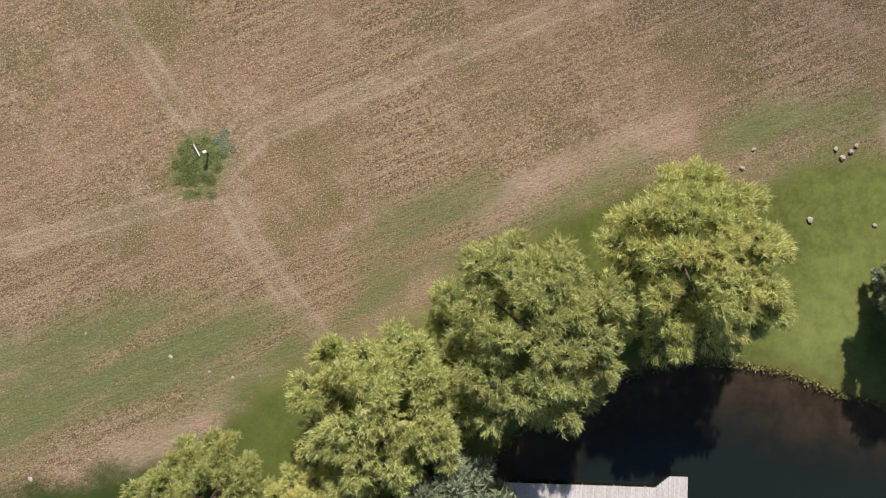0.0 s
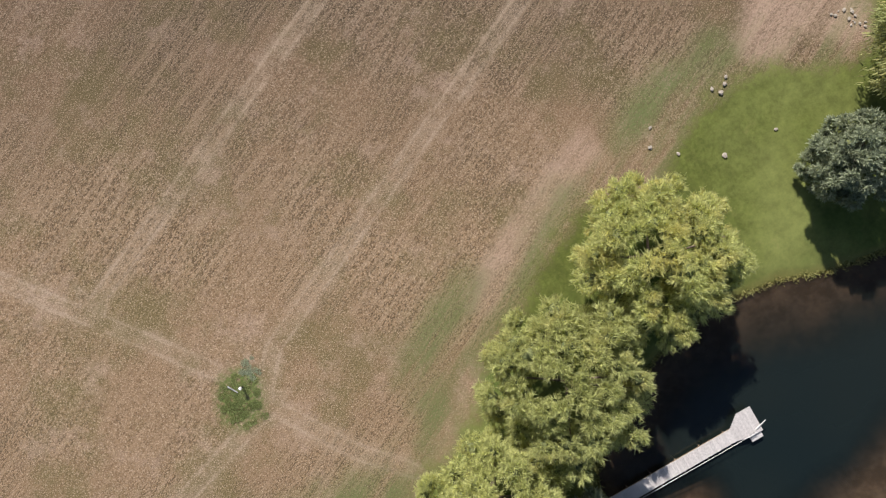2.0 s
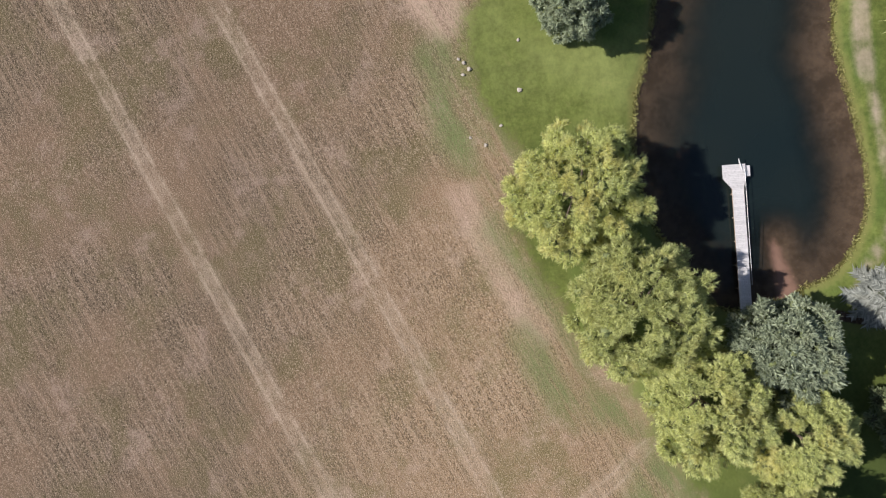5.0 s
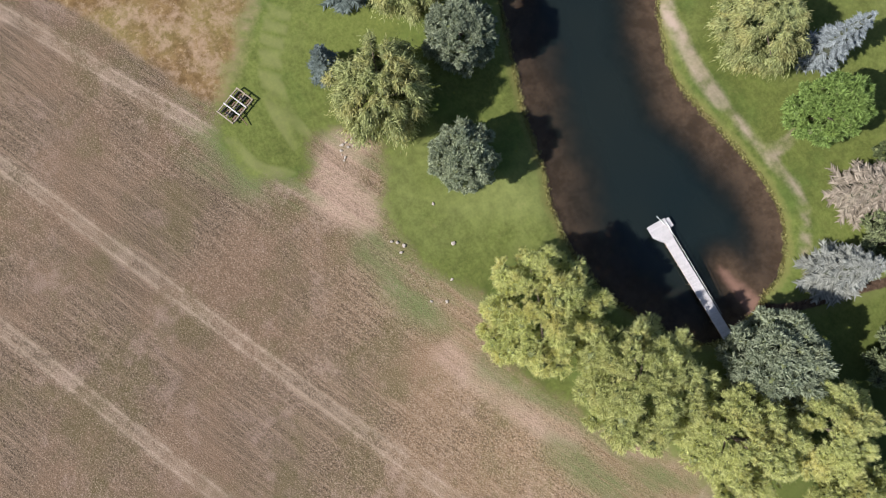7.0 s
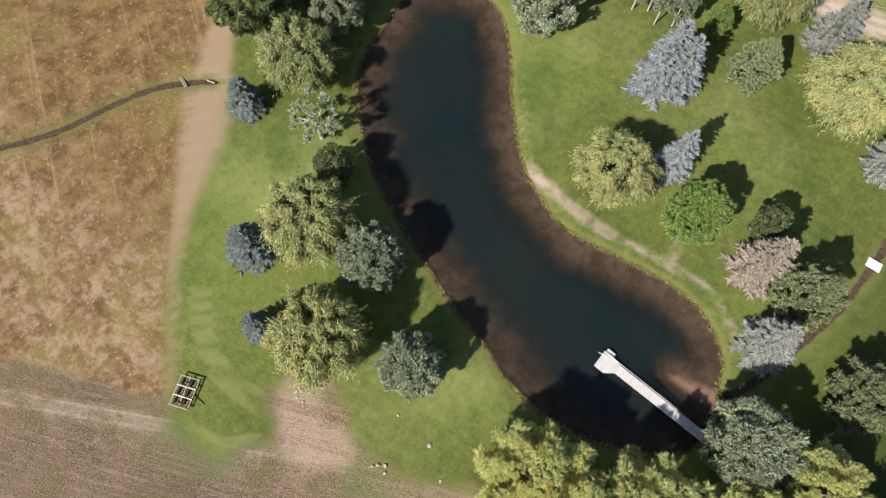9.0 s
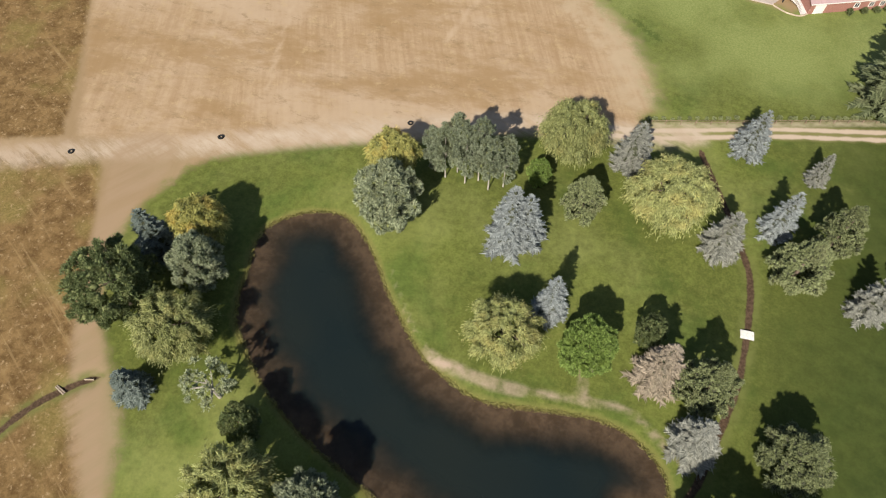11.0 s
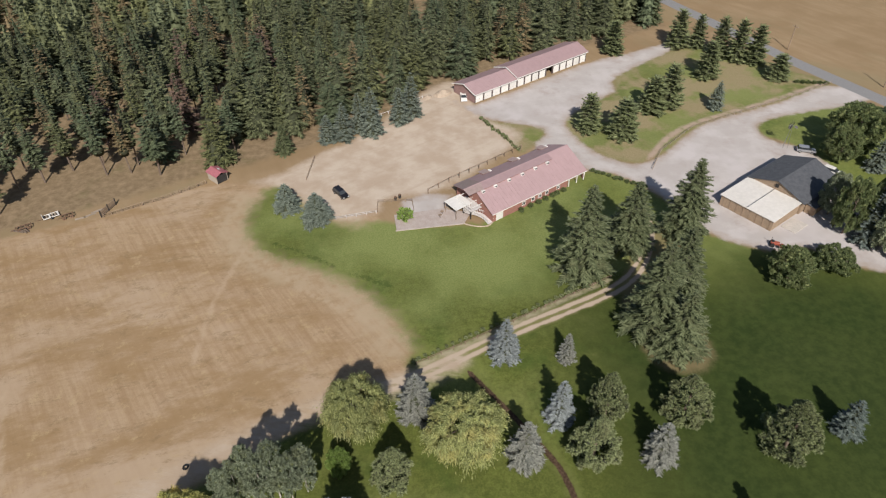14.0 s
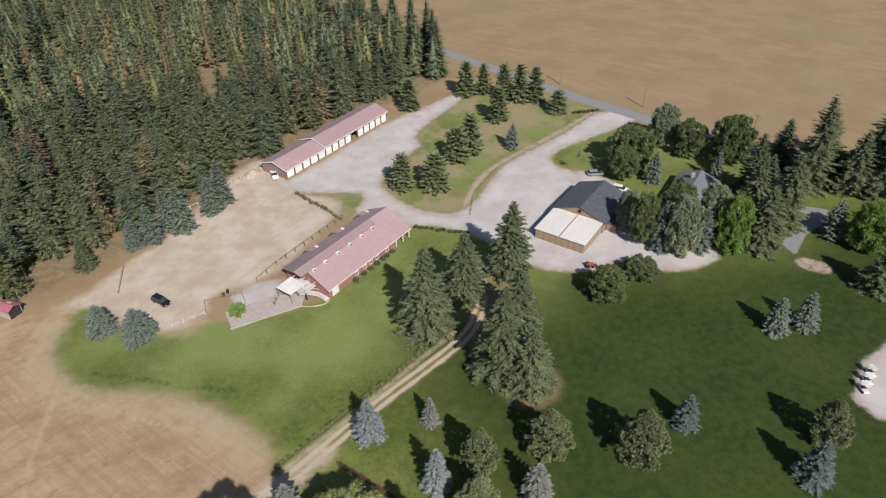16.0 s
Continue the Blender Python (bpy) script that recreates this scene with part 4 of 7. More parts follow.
def pine_crown(rng, height, radius, lobes, tufts, blades, low=0.08):
    pieces, inner = [], []
    for i in range(lobes):
        u = (i + 0.5) / lobes
        z = height * (low + (1 - low) * u ** 0.9)
        reach = radius * (1 - u ** 2.2) ** 0.8 * rng.uniform(0.55, 1.0) * min(1.0, 0.65 + 2.2 * u)
        a = i * 2.39996 + rng.uniform(-0.4, 0.4)
        r = radius * rng.uniform(0.13, 0.22) * (1.05 - 0.45 * u)
        centre = np.array([math.cos(a) * (reach - r * 0.5), math.sin(a) * (reach - r * 0.5), z - r * 0.4])
        inner.append(lump(centre, r * 0.55, rng))
        d = unit(rng.normal(size=(tufts, 3)) + (math.cos(a) * 0.4, math.sin(a) * 0.4, 0.5))
        root = np.repeat(centre + d * r * rng.uniform(0.45, 0.9, (tufts, 1)) * (1, 1, 0.8), blades, 0)
        way = unit(np.repeat(d, blades, 0) + rng.normal(size=(tufts * blades, 3)) * 0.5)
        pieces.append(leaves(root, way, r * rng.uniform(0.45, 0.85, len(way)), np.full(len(way), r * 0.12), rng))
    return with_inner(pieces, inner)


def trunk_mesh(name, rng, height, thick, material, limbs=0, spread=0.0, fork=0.3):
    bm = bmesh.new()
    bend = rng.uniform(-0.02, 0.02, 2) * height
    knee = (bend[0], bend[1], height * 0.5)
    tube(bm, (0, 0, -0.3), knee, thick, thick * 0.7)
    tube(bm, knee, (bend[0] * 0.5, bend[1] * 0.5, height), thick * 0.7, thick * 0.15)
    for i in range(limbs):
        a, z = i * 2.4 + rng.uniform(0, 1), height * rng.uniform(fork, 0.75)
        tube(bm, (bend[0] * 0.7, bend[1] * 0.7, z), (math.cos(a) * spread * rng.uniform(0.5, 0.8), math.sin(a) * spread * rng.uniform(0.5, 0.8), z + height * rng.uniform(0.12, 0.28)), thick * 0.4, thick * 0.1, 6)
    data = bpy.data.meshes.new(name)
    bm.to_mesh(data)
    bm.free()
    data.materials.append(material)
    return data


KINDS = {
    "near_willow": dict(material=WILLOW, h=10, r=6.5, label="full rounded willow tree with yellow-green leaves", word="willow_tree"),
    "willow": dict(material=WILLOW_FAR, h=10, r=6.0, label="broad weeping willow with pale yellow-green leaves", word="willow_tree"),
    "yellow": dict(material=YELLOW, h=9, r=4.6, label="willow tree turning yellow beside the pond", word="willow_tree"),
    "broad": dict(material=BROAD, h=9, r=4.2, label="dull grey-green broadleaf tree", word="broadleaf_tree"),
    "deep": dict(material=DEEP, h=12, r=6.0, label="dark green dense broadleaf tree", word="broadleaf_tree"),
    "maple": dict(material=MAPLE, h=8.5, r=3.8, label="fresh green rounded maple tree on the lawn", word="maple_tree"),
    "sparse": dict(material=BROAD, h=8, r=3.6, label="thin open tree with pale bare branches", word="broadleaf_tree"),
    "aspen": dict(material=ASPEN, h=10, r=2.2, label="slender grey-green aspen with a pale trunk", word="aspen_tree"),
    "blue": dict(material=BLUE, h=10, r=3.2, label="pale blue spruce with layered branches", word="spruce_tree"),
    "blue_green": dict(material=BLUE_GREEN, h=10, r=3.4, label="blue-green spruce with layered branches", word="spruce_tree"),
    "silver": dict(material=SILVER, h=10, r=3.5, label="silver-grey spruce with layered branches", word="spruce_tree"),
    "tan": dict(material=TAN, h=10, r=3.6, label="brownish spruce with faded needles", word="spruce_tree"),
    "dark_spruce": dict(material=DARK_SPRUCE, h=9, r=3.2, label="dark spruce with pointed top", word="spruce_tree"),
    "pine": dict(material=PINE, h=11, r=4.3, label="rounded olive-green pine tree", word="pine_tree"),
    "young_pine": dict(material=PINE, h=11, r=4.3, label="young dark green pine with a pointed crown", word="pine_tree"),
    "fir": dict(material=FIR, h=20, r=5.2, label="tall dark fir tree with ragged branches", word="fir_tree"),
}
VARIANTS = 2


def tree_meshes(kind, variant):
    spec = KINDS[kind]
    rng = np.random.default_rng(sum(map(ord, kind)) * 7 + variant)
    h, r = spec["h"], spec["r"]
    bark, limbs, thick = BARK, 5, 0.32
    if kind == "near_willow":
        crown = leafy_crown(rng, h, r, 112, 52, 18, 0.46, 0.03, low=0.08, size=1.1, spread=0.95, inside=0.45)
    elif kind in ("willow", "yellow"):
        crown = weeping_crown(rng, h, r, 135, 30, 9, 0.055)
    elif kind == "aspen":
        crown, bark, limbs, thick = leafy_crown(rng, h, r, 40, 44, 6, 0.34, 0.07, low=0.12, size=0.55), PALE_BARK, 3, 0.14
    elif kind == "sparse":
        crown, bark, limbs = leafy_crown(rng, h, r, 22, 30, 5, 0.34, 0.06, low=0.25, size=0.65), PALE_BARK, 9
    elif kind in ("broad", "deep", "maple"):
        crown = leafy_crown(rng, h, r, 140, 30, 9, 0.46, 0.08, low=-0.05, size=r * 0.15, spread=1.0, inside=0.6)
    elif kind == "pine":
        crown = pine_crown(rng, h, r, 130, 26, 7)
    elif kind == "young_pine":
        crown = conifer_crown(rng, h, r, 21, 16, 12, 0.02, 0.0, 0.33, 0.2, 0.85, 0.8)
    elif kind == "fir":
        crown = conifer_crown(rng, h, r, 38, 17, 14, 0.03, 0.26, 0.6, 0.28, 0.6, 0.68)
    else:
        crown = conifer_crown(rng, h, r, 18, 14, 17, 0.02, 0.18, 0.64, 0.13, 0.5, 0.8)
    return mesh_from("crown", *crown[:2], spec["material"], SHADED_NEEDLES if spec["word"] in ("spruce_tree", "fir_tree", "pine_tree") else SHADED_TWIGS, crown[2]), trunk_mesh("trunk", rng, h * 0.85, thick, bark, limbs if kind not in ("pine", "fir") and "spruce" not in spec["word"] else 0, r)


MESHES = {}
planted = 0


def plant(kind, x, y, height, radius, group="", label=""):
    """A tree of a kind at a place, scaled to its height and crown radius."""
    global planted
    planted += 1
    spec = KINDS[kind]
    key = (kind, planted % VARIANTS)
    if key not in MESHES:
        MESHES[key] = tree_meshes(*key)
    tree = thing(spec["word"], pose(x, y, 0, 0, 0, planted * 137.5 % 360) @ Matrix.Diagonal((radius / spec["r"], radius / spec["r"], height / spec["h"], 1)), label or spec["label"], "tree", group)
    for name, data in zip(("crown", "trunk"), MESHES[key]):
        new(name, data).parent = tree
    return tree


# willows between the field and the pond
plant("near_willow", 17.4, -1.0, 10.5, 6.6, "willows by the dock")
plant("near_willow", 6.2, -5.8, 10.5, 6.7, "willows by the dock")
plant("near_willow", -3.6, -11.3, 10.5, 6.0, "willows by the dock")
plant("near_willow", -15.6, -17.6, 9.5, 4.6, "willows by the dock")
plant("near_willow", -7.4, -19.2, 10.0, 5.2, "willows by the dock")
plant("broad", 0.6, -19.2, 9.5, 4.9)
# grove east of the pond
plant("willow", 45.8, 1.3, 10.5, 6.3, "willows in the east grove")
plant("willow", 56.3, -8.6, 10.5, 6.1, "willows in the east grove")
plant("dark_spruce", 60.7, -2.0, 8.5, 3.4, "spruces in the east grove")
plant("dark_spruce", 53.0, 4.7, 7.0, 2.2, "spruces in the east grove")
plant("broad", 47.4, -9.5, 9.0, 3.9)
plant("broad", 35.6, -2.9, 8.0, 3.6)
plant("sparse", 65.0, -19.6, 8.0, 3.7)
plant("deep", 59.5, -16.5, 6.5, 2.6)
plant("deep", 83.9, -28.3, 12.0, 6.2)
plant("dark_spruce", 83.8, -37.5, 11.5, 3.6, "spruces in the east grove")
plant("yellow", 78.5, -41.3, 9.5, 4.6)
plant("broad", 75.2, -35.2, 10.0, 3.7)
plant("willow", 73.4, -25.1, 9.5, 5.9, "willows in the east grove")
plant("dark_spruce", 76.1, -16.8, 7.0, 2.8, "spruces in the east grove")
# garden north of the pond
plant("yellow", 55.0, -61.8, 10.5, 4.5)
plant("broad", 53.2, -54.2, 11.0, 4.8)
for dx, dy, h, r in ((0, 0, 11.5, 2.0), (2.2, 1.4, 12.5, 2.1), (4.2, 0.0, 14, 2.2), (6.2, 1.2, 13, 2.2), (8.0, -0.6, 13.5, 2.0), (9.6, 1.0, 12, 2.2), (11.6, 0.2, 10, 2.0)):
    plant("aspen", 37.6 + dx, -65.4 + dy, h, r, "aspens in a row")
plant("willow", 28.8, -75.0, 11.5, 6.2, "willows in the garden")
plant("willow", 12.2, -67.5, 10.5, 7.1, "willows in the garden")
plant("willow", 31.0, -38.0, 9.5, 5.6, "willows in the garden")
plant("silver", 18.5, -75.8, 10.6, 3.7, "spruces in the garden")
plant("pine", 24.6, -63.5, 9.5, 3.6, "pines in the garden")
plant("maple", 32.5, -67.8, 5.2, 2.0, label="small fresh green maple on the lawn")
plant("blue", 34.2, -55.2, 14.0, 4.1, "spruces in the garden")
plant("blue", 32.0, -56.0, 12.0, 3.5, "spruces in the garden")
plant("blue", 25.6, -44.8, 11.0, 2.8, "spruces in the garden")
plant("maple", 19.6, -39.2, 9.5, 3.7)
plant("deep", 11.5, -44.7, 6.5, 2.2)
plant("tan", 9.8, -39.5, 11.0, 3.7, "spruces in the garden")
plant("pine", 3.8, -38.4, 11.0, 4.2, "pines in the garden")
plant("silver", 4.2, -31.5, 9.5, 3.6, "spruces in the garden")
plant("silver", 3.2, -63.1, 10.4, 3.5, "spruces in the garden")
plant("blue", -4.9, -69.1, 10.7, 2.9, "spruces in the garden")
plant("pine", -12.8, -68.1, 11.5, 3.7, "pines in the garden")
plant("pine", -7.6, -60.8, 10.5, 4.3, "pines in the garden")
plant("blue", 0.0, -84.8, 10.2, 3.2, "spruces in the garden")
plant("silver", -11.0, -81.6, 7.2, 2.0, "spruces in the garden")
plant("silver", -18.1, -58.7, 9.5, 3.3, "spruces in the garden")
plant("pine", -25.7, -65.0, 10.8, 4.4, "pines in the garden")
plant("silver", -26.3, -40.1, 10.5, 3.3, "spruces in the garden")
plant("pine", -7.7, -32.8, 8.5, 4.8, "pines in the garden")
plant("pine", -38.5, -55.5, 12.5, 5.0, "pines in the garden")
plant("dark_spruce", -51.0, -56.4, 8.4, 2.9, "spruces in the garden")
plant("pine", -69.7, -40.5, 10.5, 4.0, "pines in the garden")
plant("dark_spruce", -60.4, -36.9, 10.3, 3.5, "spruces in the garden")
plant("blue_green", -87.9, -64.0, 9.4, 3.2, "spruces in the garden")
plant("blue_green", -94.2, -61.5, 9.8, 3.2, "spruces in the garden")
# tall firs beside the lane
plant("fir", -23.3, -104.4, 22.5, 6.6, "tall firs by the lane")
plant("fir", -37.1, -110.5, 17.5, 6.0, "tall firs by the lane")
plant("fir", -51.2, -111.6, 20.5, 6.2, "tall firs by the lane")
plant("fir", -29.7, -85.0, 22.5, 6.4, "tall firs by the lane")
plant("fir", -32.2, -78.7, 16.0, 5.3, "tall firs by the lane")
plant("fir", -40.4, -94.0, 17.0, 5.4, "tall firs by the lane")
plant("deep", -64.9, -92.0, 8.0, 4.8)
plant("deep", -77.3, -93.4, 5.0, 4.4)
# yard edge
plant("blue_green", 37.7, -141.9, 7.4, 3.8, "spruces by the yard")
plant("blue_green", 30.9, -135.4, 8.2, 4.3, "spruces by the yard")
plant("blue_green", 25.3, -172.5, 8.5, 3.1, "spruces by the yard")
plant("blue_green", 20.6, -172.6, 11.5, 3.5, "spruces by the yard")
plant("blue_green", 15.9, -176.2, 12.5, 3.0, "spruces by the yard")
plant("blue_green", 12.4, -173.6, 15.0, 4.0, "spruces by the yard")
plant("blue_green", 3.6, -178.9, 11.5, 3.6, "spruces by the yard")
plant("blue_green", -0.6, -182.4, 14.0, 3.8, "spruces by the yard")
plant("fir", 37.4, -169.1, 8.6, 2.9)
# grass island and roadside
plant("young_pine", -48.7, -162.1, 11.5, 3.9, "pines on the grass island")
plant("young_pine", -57.0, -157.1, 11.5, 5.0, "pines on the grass island")
plant("young_pine", -72.1, -168.9, 11.4, 4.6, "pines on the grass island")
plant("young_pine", -78.3, -170.4, 14.0, 4.5, "pines on the grass island")
plant("blue_green", -91.9, -166.1, 9.4, 3.0)
for x, y, h, r in ((-79, -212.6, 11.7, 4.4), (-104.2, -212.6, 13.6, 4.6), (-110.7, -210.4, 12.2, 3.4), (-114.3, -202.1, 13.9, 3.9), (-118, -196.8, 14.5, 4.3),
                   (-122.9, -193.7, 13.5, 4.3), (-100.8, -186.8, 12.5, 4.4), (-123.4, -180.9, 8.5, 4.1)):
    plant("young_pine", x, y, h, r, "pines by the road")
# round the house
for kind, x, y, h, r in (("deep", -115.9, -136.5, 13.0, 7.6), ("deep", -108.0, -131.5, 10.5, 4.6), ("blue_green", -114.3, -125.2, 10.5, 3.4), ("broad", -136.0, -142.0, 13.5, 5.0),
                         ("deep", -136.7, -131.8, 11.8, 5.2), ("deep", -142.7, -121.1, 16.0, 6.4), ("deep", -149.0, -126.0, 12.5, 6.0), ("blue_green", -131.0, -116.0, 10.4, 2.6),
                         ("broad", -89.4, -110.9, 11.2, 3.2), ("deep", -87.6, -103.6, 15.0, 3.8), ("dark_spruce", -89.6, -99.4, 15.0, 3.2), ("broad", -92.5, -95.6, 16.0, 4.4),
                         ("deep", -97.0, -101.5, 16.5, 4.8), ("blue_green", -98.4, -93.6, 13.2, 3.3), ("maple", -103.6, -89.3, 16.0, 4.2), ("broad", -104.5, -96.5, 15.5, 4.6),
                         ("deep", -118.0, -88.4, 12.0, 4.2), ("fir", -133.8, -105.9, 19.0, 5.2), ("fir", -128.5, -98.5, 17.0, 5.0),
                         ("fir", -125.6, -90.0, 22.0, 6.2), ("fir", -150.7, -99.2, 29.0, 6.6), ("fir", -157.5, -101.5, 20.0, 6.0), ("fir", -156.4, -112.2, 15.5, 5.3),
                         ("fir", -171.5, -91.6, 26.0, 8.0), ("fir", -163.0, -103.5, 20.0, 6.5), ("blue_green", -132.1, -79.4, 12.0, 3.9), ("maple", -134.6, -71.5, 13.5, 5.6), ("fir", -158.7, -91.0, 19.0, 6.0), ("deep", -162.7, -96.5, 9.0, 5.0), ("fir", -164.3, -84.8, 22.0, 7.5), ("dark_spruce", -140.7, -70.6, 9.0, 4.4), ("deep", -163.2, -89.3, 8.0, 4.6), ("fir", -112.8, -86.8, 17.0, 6.4), ("fir", -121.5, -96.5, 20.0, 5.8), ("fir", -120.3, -60.0, 13.0, 5.3)):
    plant(kind, x, y, h, r, "trees round the house")
for x, y, h in ((-106, -238, 23), (-110, -248, 25), (-113, -258, 26), (-112, -270, 27), (-110, -284, 28), (-108, -298, 28), (-106, -313, 28)):
    plant("fir", x, y, h, 5.2, "tall firs by the road")


# ---- forest ----
THIN_WOODS = ((20, -295), (-23, -283), (-4, -339), (26, -359), (70, -235))


def build_forest():
    rng = np.random.default_rng(11)
    spacing = 6.9
    places = []
    for gx in np.arange(-130, 262, spacing):
        for gy in np.arange(-560, -130, spacing):
            places.append((gx + rng.uniform(-2.4, 2.4), gy + rng.uniform(-2.4, 2.4)))
    places = np.array(places)
    edge = depth_in(places, FOREST)
    open_side = np.clip((places[:, 0] - 46) / 30, 0, 1) * np.clip(1.1 - edge / 42, 0, 1) * np.clip((118 - places[:, 0]) / 22, 0.3, 1)
    keep = (edge > 3.0) & (rng.uniform(size=len(places)) > 0.06 + 0.66 * open_side)
    keep &= (places[:, 1] > -480 + 0.55 * np.abs(places[:, 0] - 40)) | (rng.uniform(size=len(places)) < 0.3)
    thin = np.exp(-np.min([np.hypot(places[:, 0] - a, places[:, 1] - b) for a, b in THIN_WOODS], axis=0) ** 2 / 260.0)
    keep &= rng.uniform(size=len(places)) > 0.55 * thin
    keep &= (places[:, 0] < 150 + 0.25 * (-150 - places[:, 1]))
    places, edge, thin = places[keep], edge[keep], thin[keep]
    order = np.argsort(-places[:, 1] + 0.25 * np.abs(places[:, 0] - 10))
    places, edge, thin = places[order], edge[order], thin[order]
    near = 290
    kinds = []
    for v in range(4):
        r = np.random.default_rng(50 + v)
        crown = conifer_crown(r, 20, 4.5, 22, 11, 5, 0.06 + 0.03 * v, 0.28, 0.56, 0.28, 1.1)
        kinds.append((mesh_from("crown", *crown[:2], DEAD if v == 3 else WOODS, SHADED_NEEDLES, crown[2]), trunk_mesh("trunk", r, 18, 0.22, BARK)))
    r = np.random.default_rng(60)
    slim = conifer_crown(r, 20, 2.9, 15, 9, 6, 0.36, 0.2, 0.5, 0.3, 1.1)
    kinds.append((mesh_from("crown", *slim[:2], WOODS, SHADED_NEEDLES, slim[2]), trunk_mesh("trunk", r, 18, 0.24, BARK)))
    far = [conifer_crown(np.random.default_rng(70 + v), 20, 5.0, 15, 10, 2, 0.08, 0.26, 0.5, 0.26, 1.9) for v in range(4)]
    bare_wood = bmesh.new()
    tube(bare_wood, (0, 0, 0), (0.3, 0.2, 17), 0.22, 0.05, 3)
    snag = np.array([v.co for v in bare_wood.verts]), np.array([[v.index for v in f.verts][:3] for f in bare_wood.faces])
    bare_wood.free()
    pieces, tones = [], []
    for i, ((x, y), e, lean) in enumerate(zip(places, edge, thin)):
        h = rng.uniform(0.80, 1.08) * (0.85 if e < 8 else 1.0)
        w = rng.uniform(0.82, 1.25) * (1.1 if e < 8 else 0.95)
        turn = rng.uniform(0, 360)
        if i < near:
            dead = rng.uniform() < 0.02 + 0.12 * math.exp(-((x - 62) / 22) ** 2 - ((y + 205) / 22) ** 2)
            crown, trunk = kinds[3 if dead else 4 if x > 50 and e < 55 and i % 4 else i % 3]
            tree = thing("fir_tree", pose(x, y, 0, 0, 0, turn) @ Matrix.Diagonal((w, w, h, 1)),
                         "dying reddish-brown fir in the forest" if dead else "dark green fir tree at the edge of the forest", "tree", "firs along the forest edge")
            new("crown", crown).parent = tree
            new("trunk", trunk).parent = tree
        else:
            p, f, _ = far[i % 4]
            if rng.uniform() < 0.012 + 0.45 * lean:
                p, f = snag
            tones.append(np.full(len(p), rng.uniform()))
            c, s = math.cos(turn), math.sin(turn)
            pieces.append((np.stack([(p[:, 0] * c - p[:, 1] * s) * w + x, (p[:, 0] * s + p[:, 1] * c) * w + y, p[:, 2] * h], 1), f))
    data = mesh_from("forest", *joined(pieces), WOODS)
    data.attributes.new("tree_tone", "FLOAT", "POINT").data.foreach_set("value", np.concatenate(tones).astype(np.float32))
    tagged(new("forest", data), "dense dark conifer forest stretching away", "forest", kind="stuff")
    return len(places)


build_forest()

# ---- buildings ----
def along(x, y, degrees):
    """A local frame on the ground: x along a wall, y away from its front."""
    return pose(x, y, 0, 0, 0, degrees)


def roof_slope(bm, x0, x1, y0, z0, y1, z1, thickness=0.14):
    return slab(bm, [(x0, y0, z0), (x1, y0, z0), (x1, y1, z1), (x0, y1, z1)], thickness)


def seams(name, parent, material, x0, x1, y0, z0, y1, z1, step):
    """Standing seams of a metal roof, one piece each."""
    bm = bmesh.new()
    length = math.hypot(y1 - y0, z1 - z0)
    block(bm, -0.02, 0, 0, 0.02, length, 0.025)
    data = bpy.data.meshes.new(name)
    bm.to_mesh(data)
    bm.free()
    data.materials.append(material)
    tilt = math.degrees(math.atan2(z1 - z0, y1 - y0))
    x = x0 + step / 2
    while x < x1:
        shared(name, data, parent, pose(x, y0, z0, tilt))
        x += step


def gable_wall(bm, x, y0, y1, low, eave0, eave1, ridge_y, ridge_z, thick=0.18):
    outline = [(y0, low), (y1, low), (y1, eave1), (ridge_y, ridge_z), (y0, eave0)]
    a = [bm.verts.new((x, y, z)) for y, z in outline]
    b = [bm.verts.new((x + thick, y, z)) for y, z in outline]
    bm.faces.new(a)
    bm.faces.new(b[::-1])
    for i in range(len(a)):
        j = (i + 1) % len(a)
        bm.faces.new((a[i], a[j], b[j], b[i]))
    return bm


def window_unit(parent, x, y, z, wide, high, out=-1, frame_material=None):
    """A white framed window on a wall that faces out along y."""
    bm = bmesh.new()
    t = 0.12
    d = 0.08 * out
    y0, y1 = sorted((y, y + d))
    block(bm, x - wide / 2, y0, z, x + wide / 2, y1, z + t)
    block(bm, x - wide / 2, y0, z + high - t, x + wide / 2, y1, z + high)
    block(bm, x - wide / 2, y0, z + t, x - wide / 2 + t, y1, z + high - t)
    block(bm, x + wide / 2 - t, y0, z + t, x + wide / 2, y1, z + high - t)
    block(bm, x - 0.03, y0, z + t, x + 0.03, y1, z + high - t)
    made = part("window", bm, frame_material or WHITE, parent, "white window frame")
    g0, g1 = sorted((y + 0.01 * out, y + 0.04 * out))
    part("pane", block(bmesh.new(), x - wide / 2 + t, g0, z + t, x + wide / 2 - t, g1, z + high - t), GLASS, made)
    return made


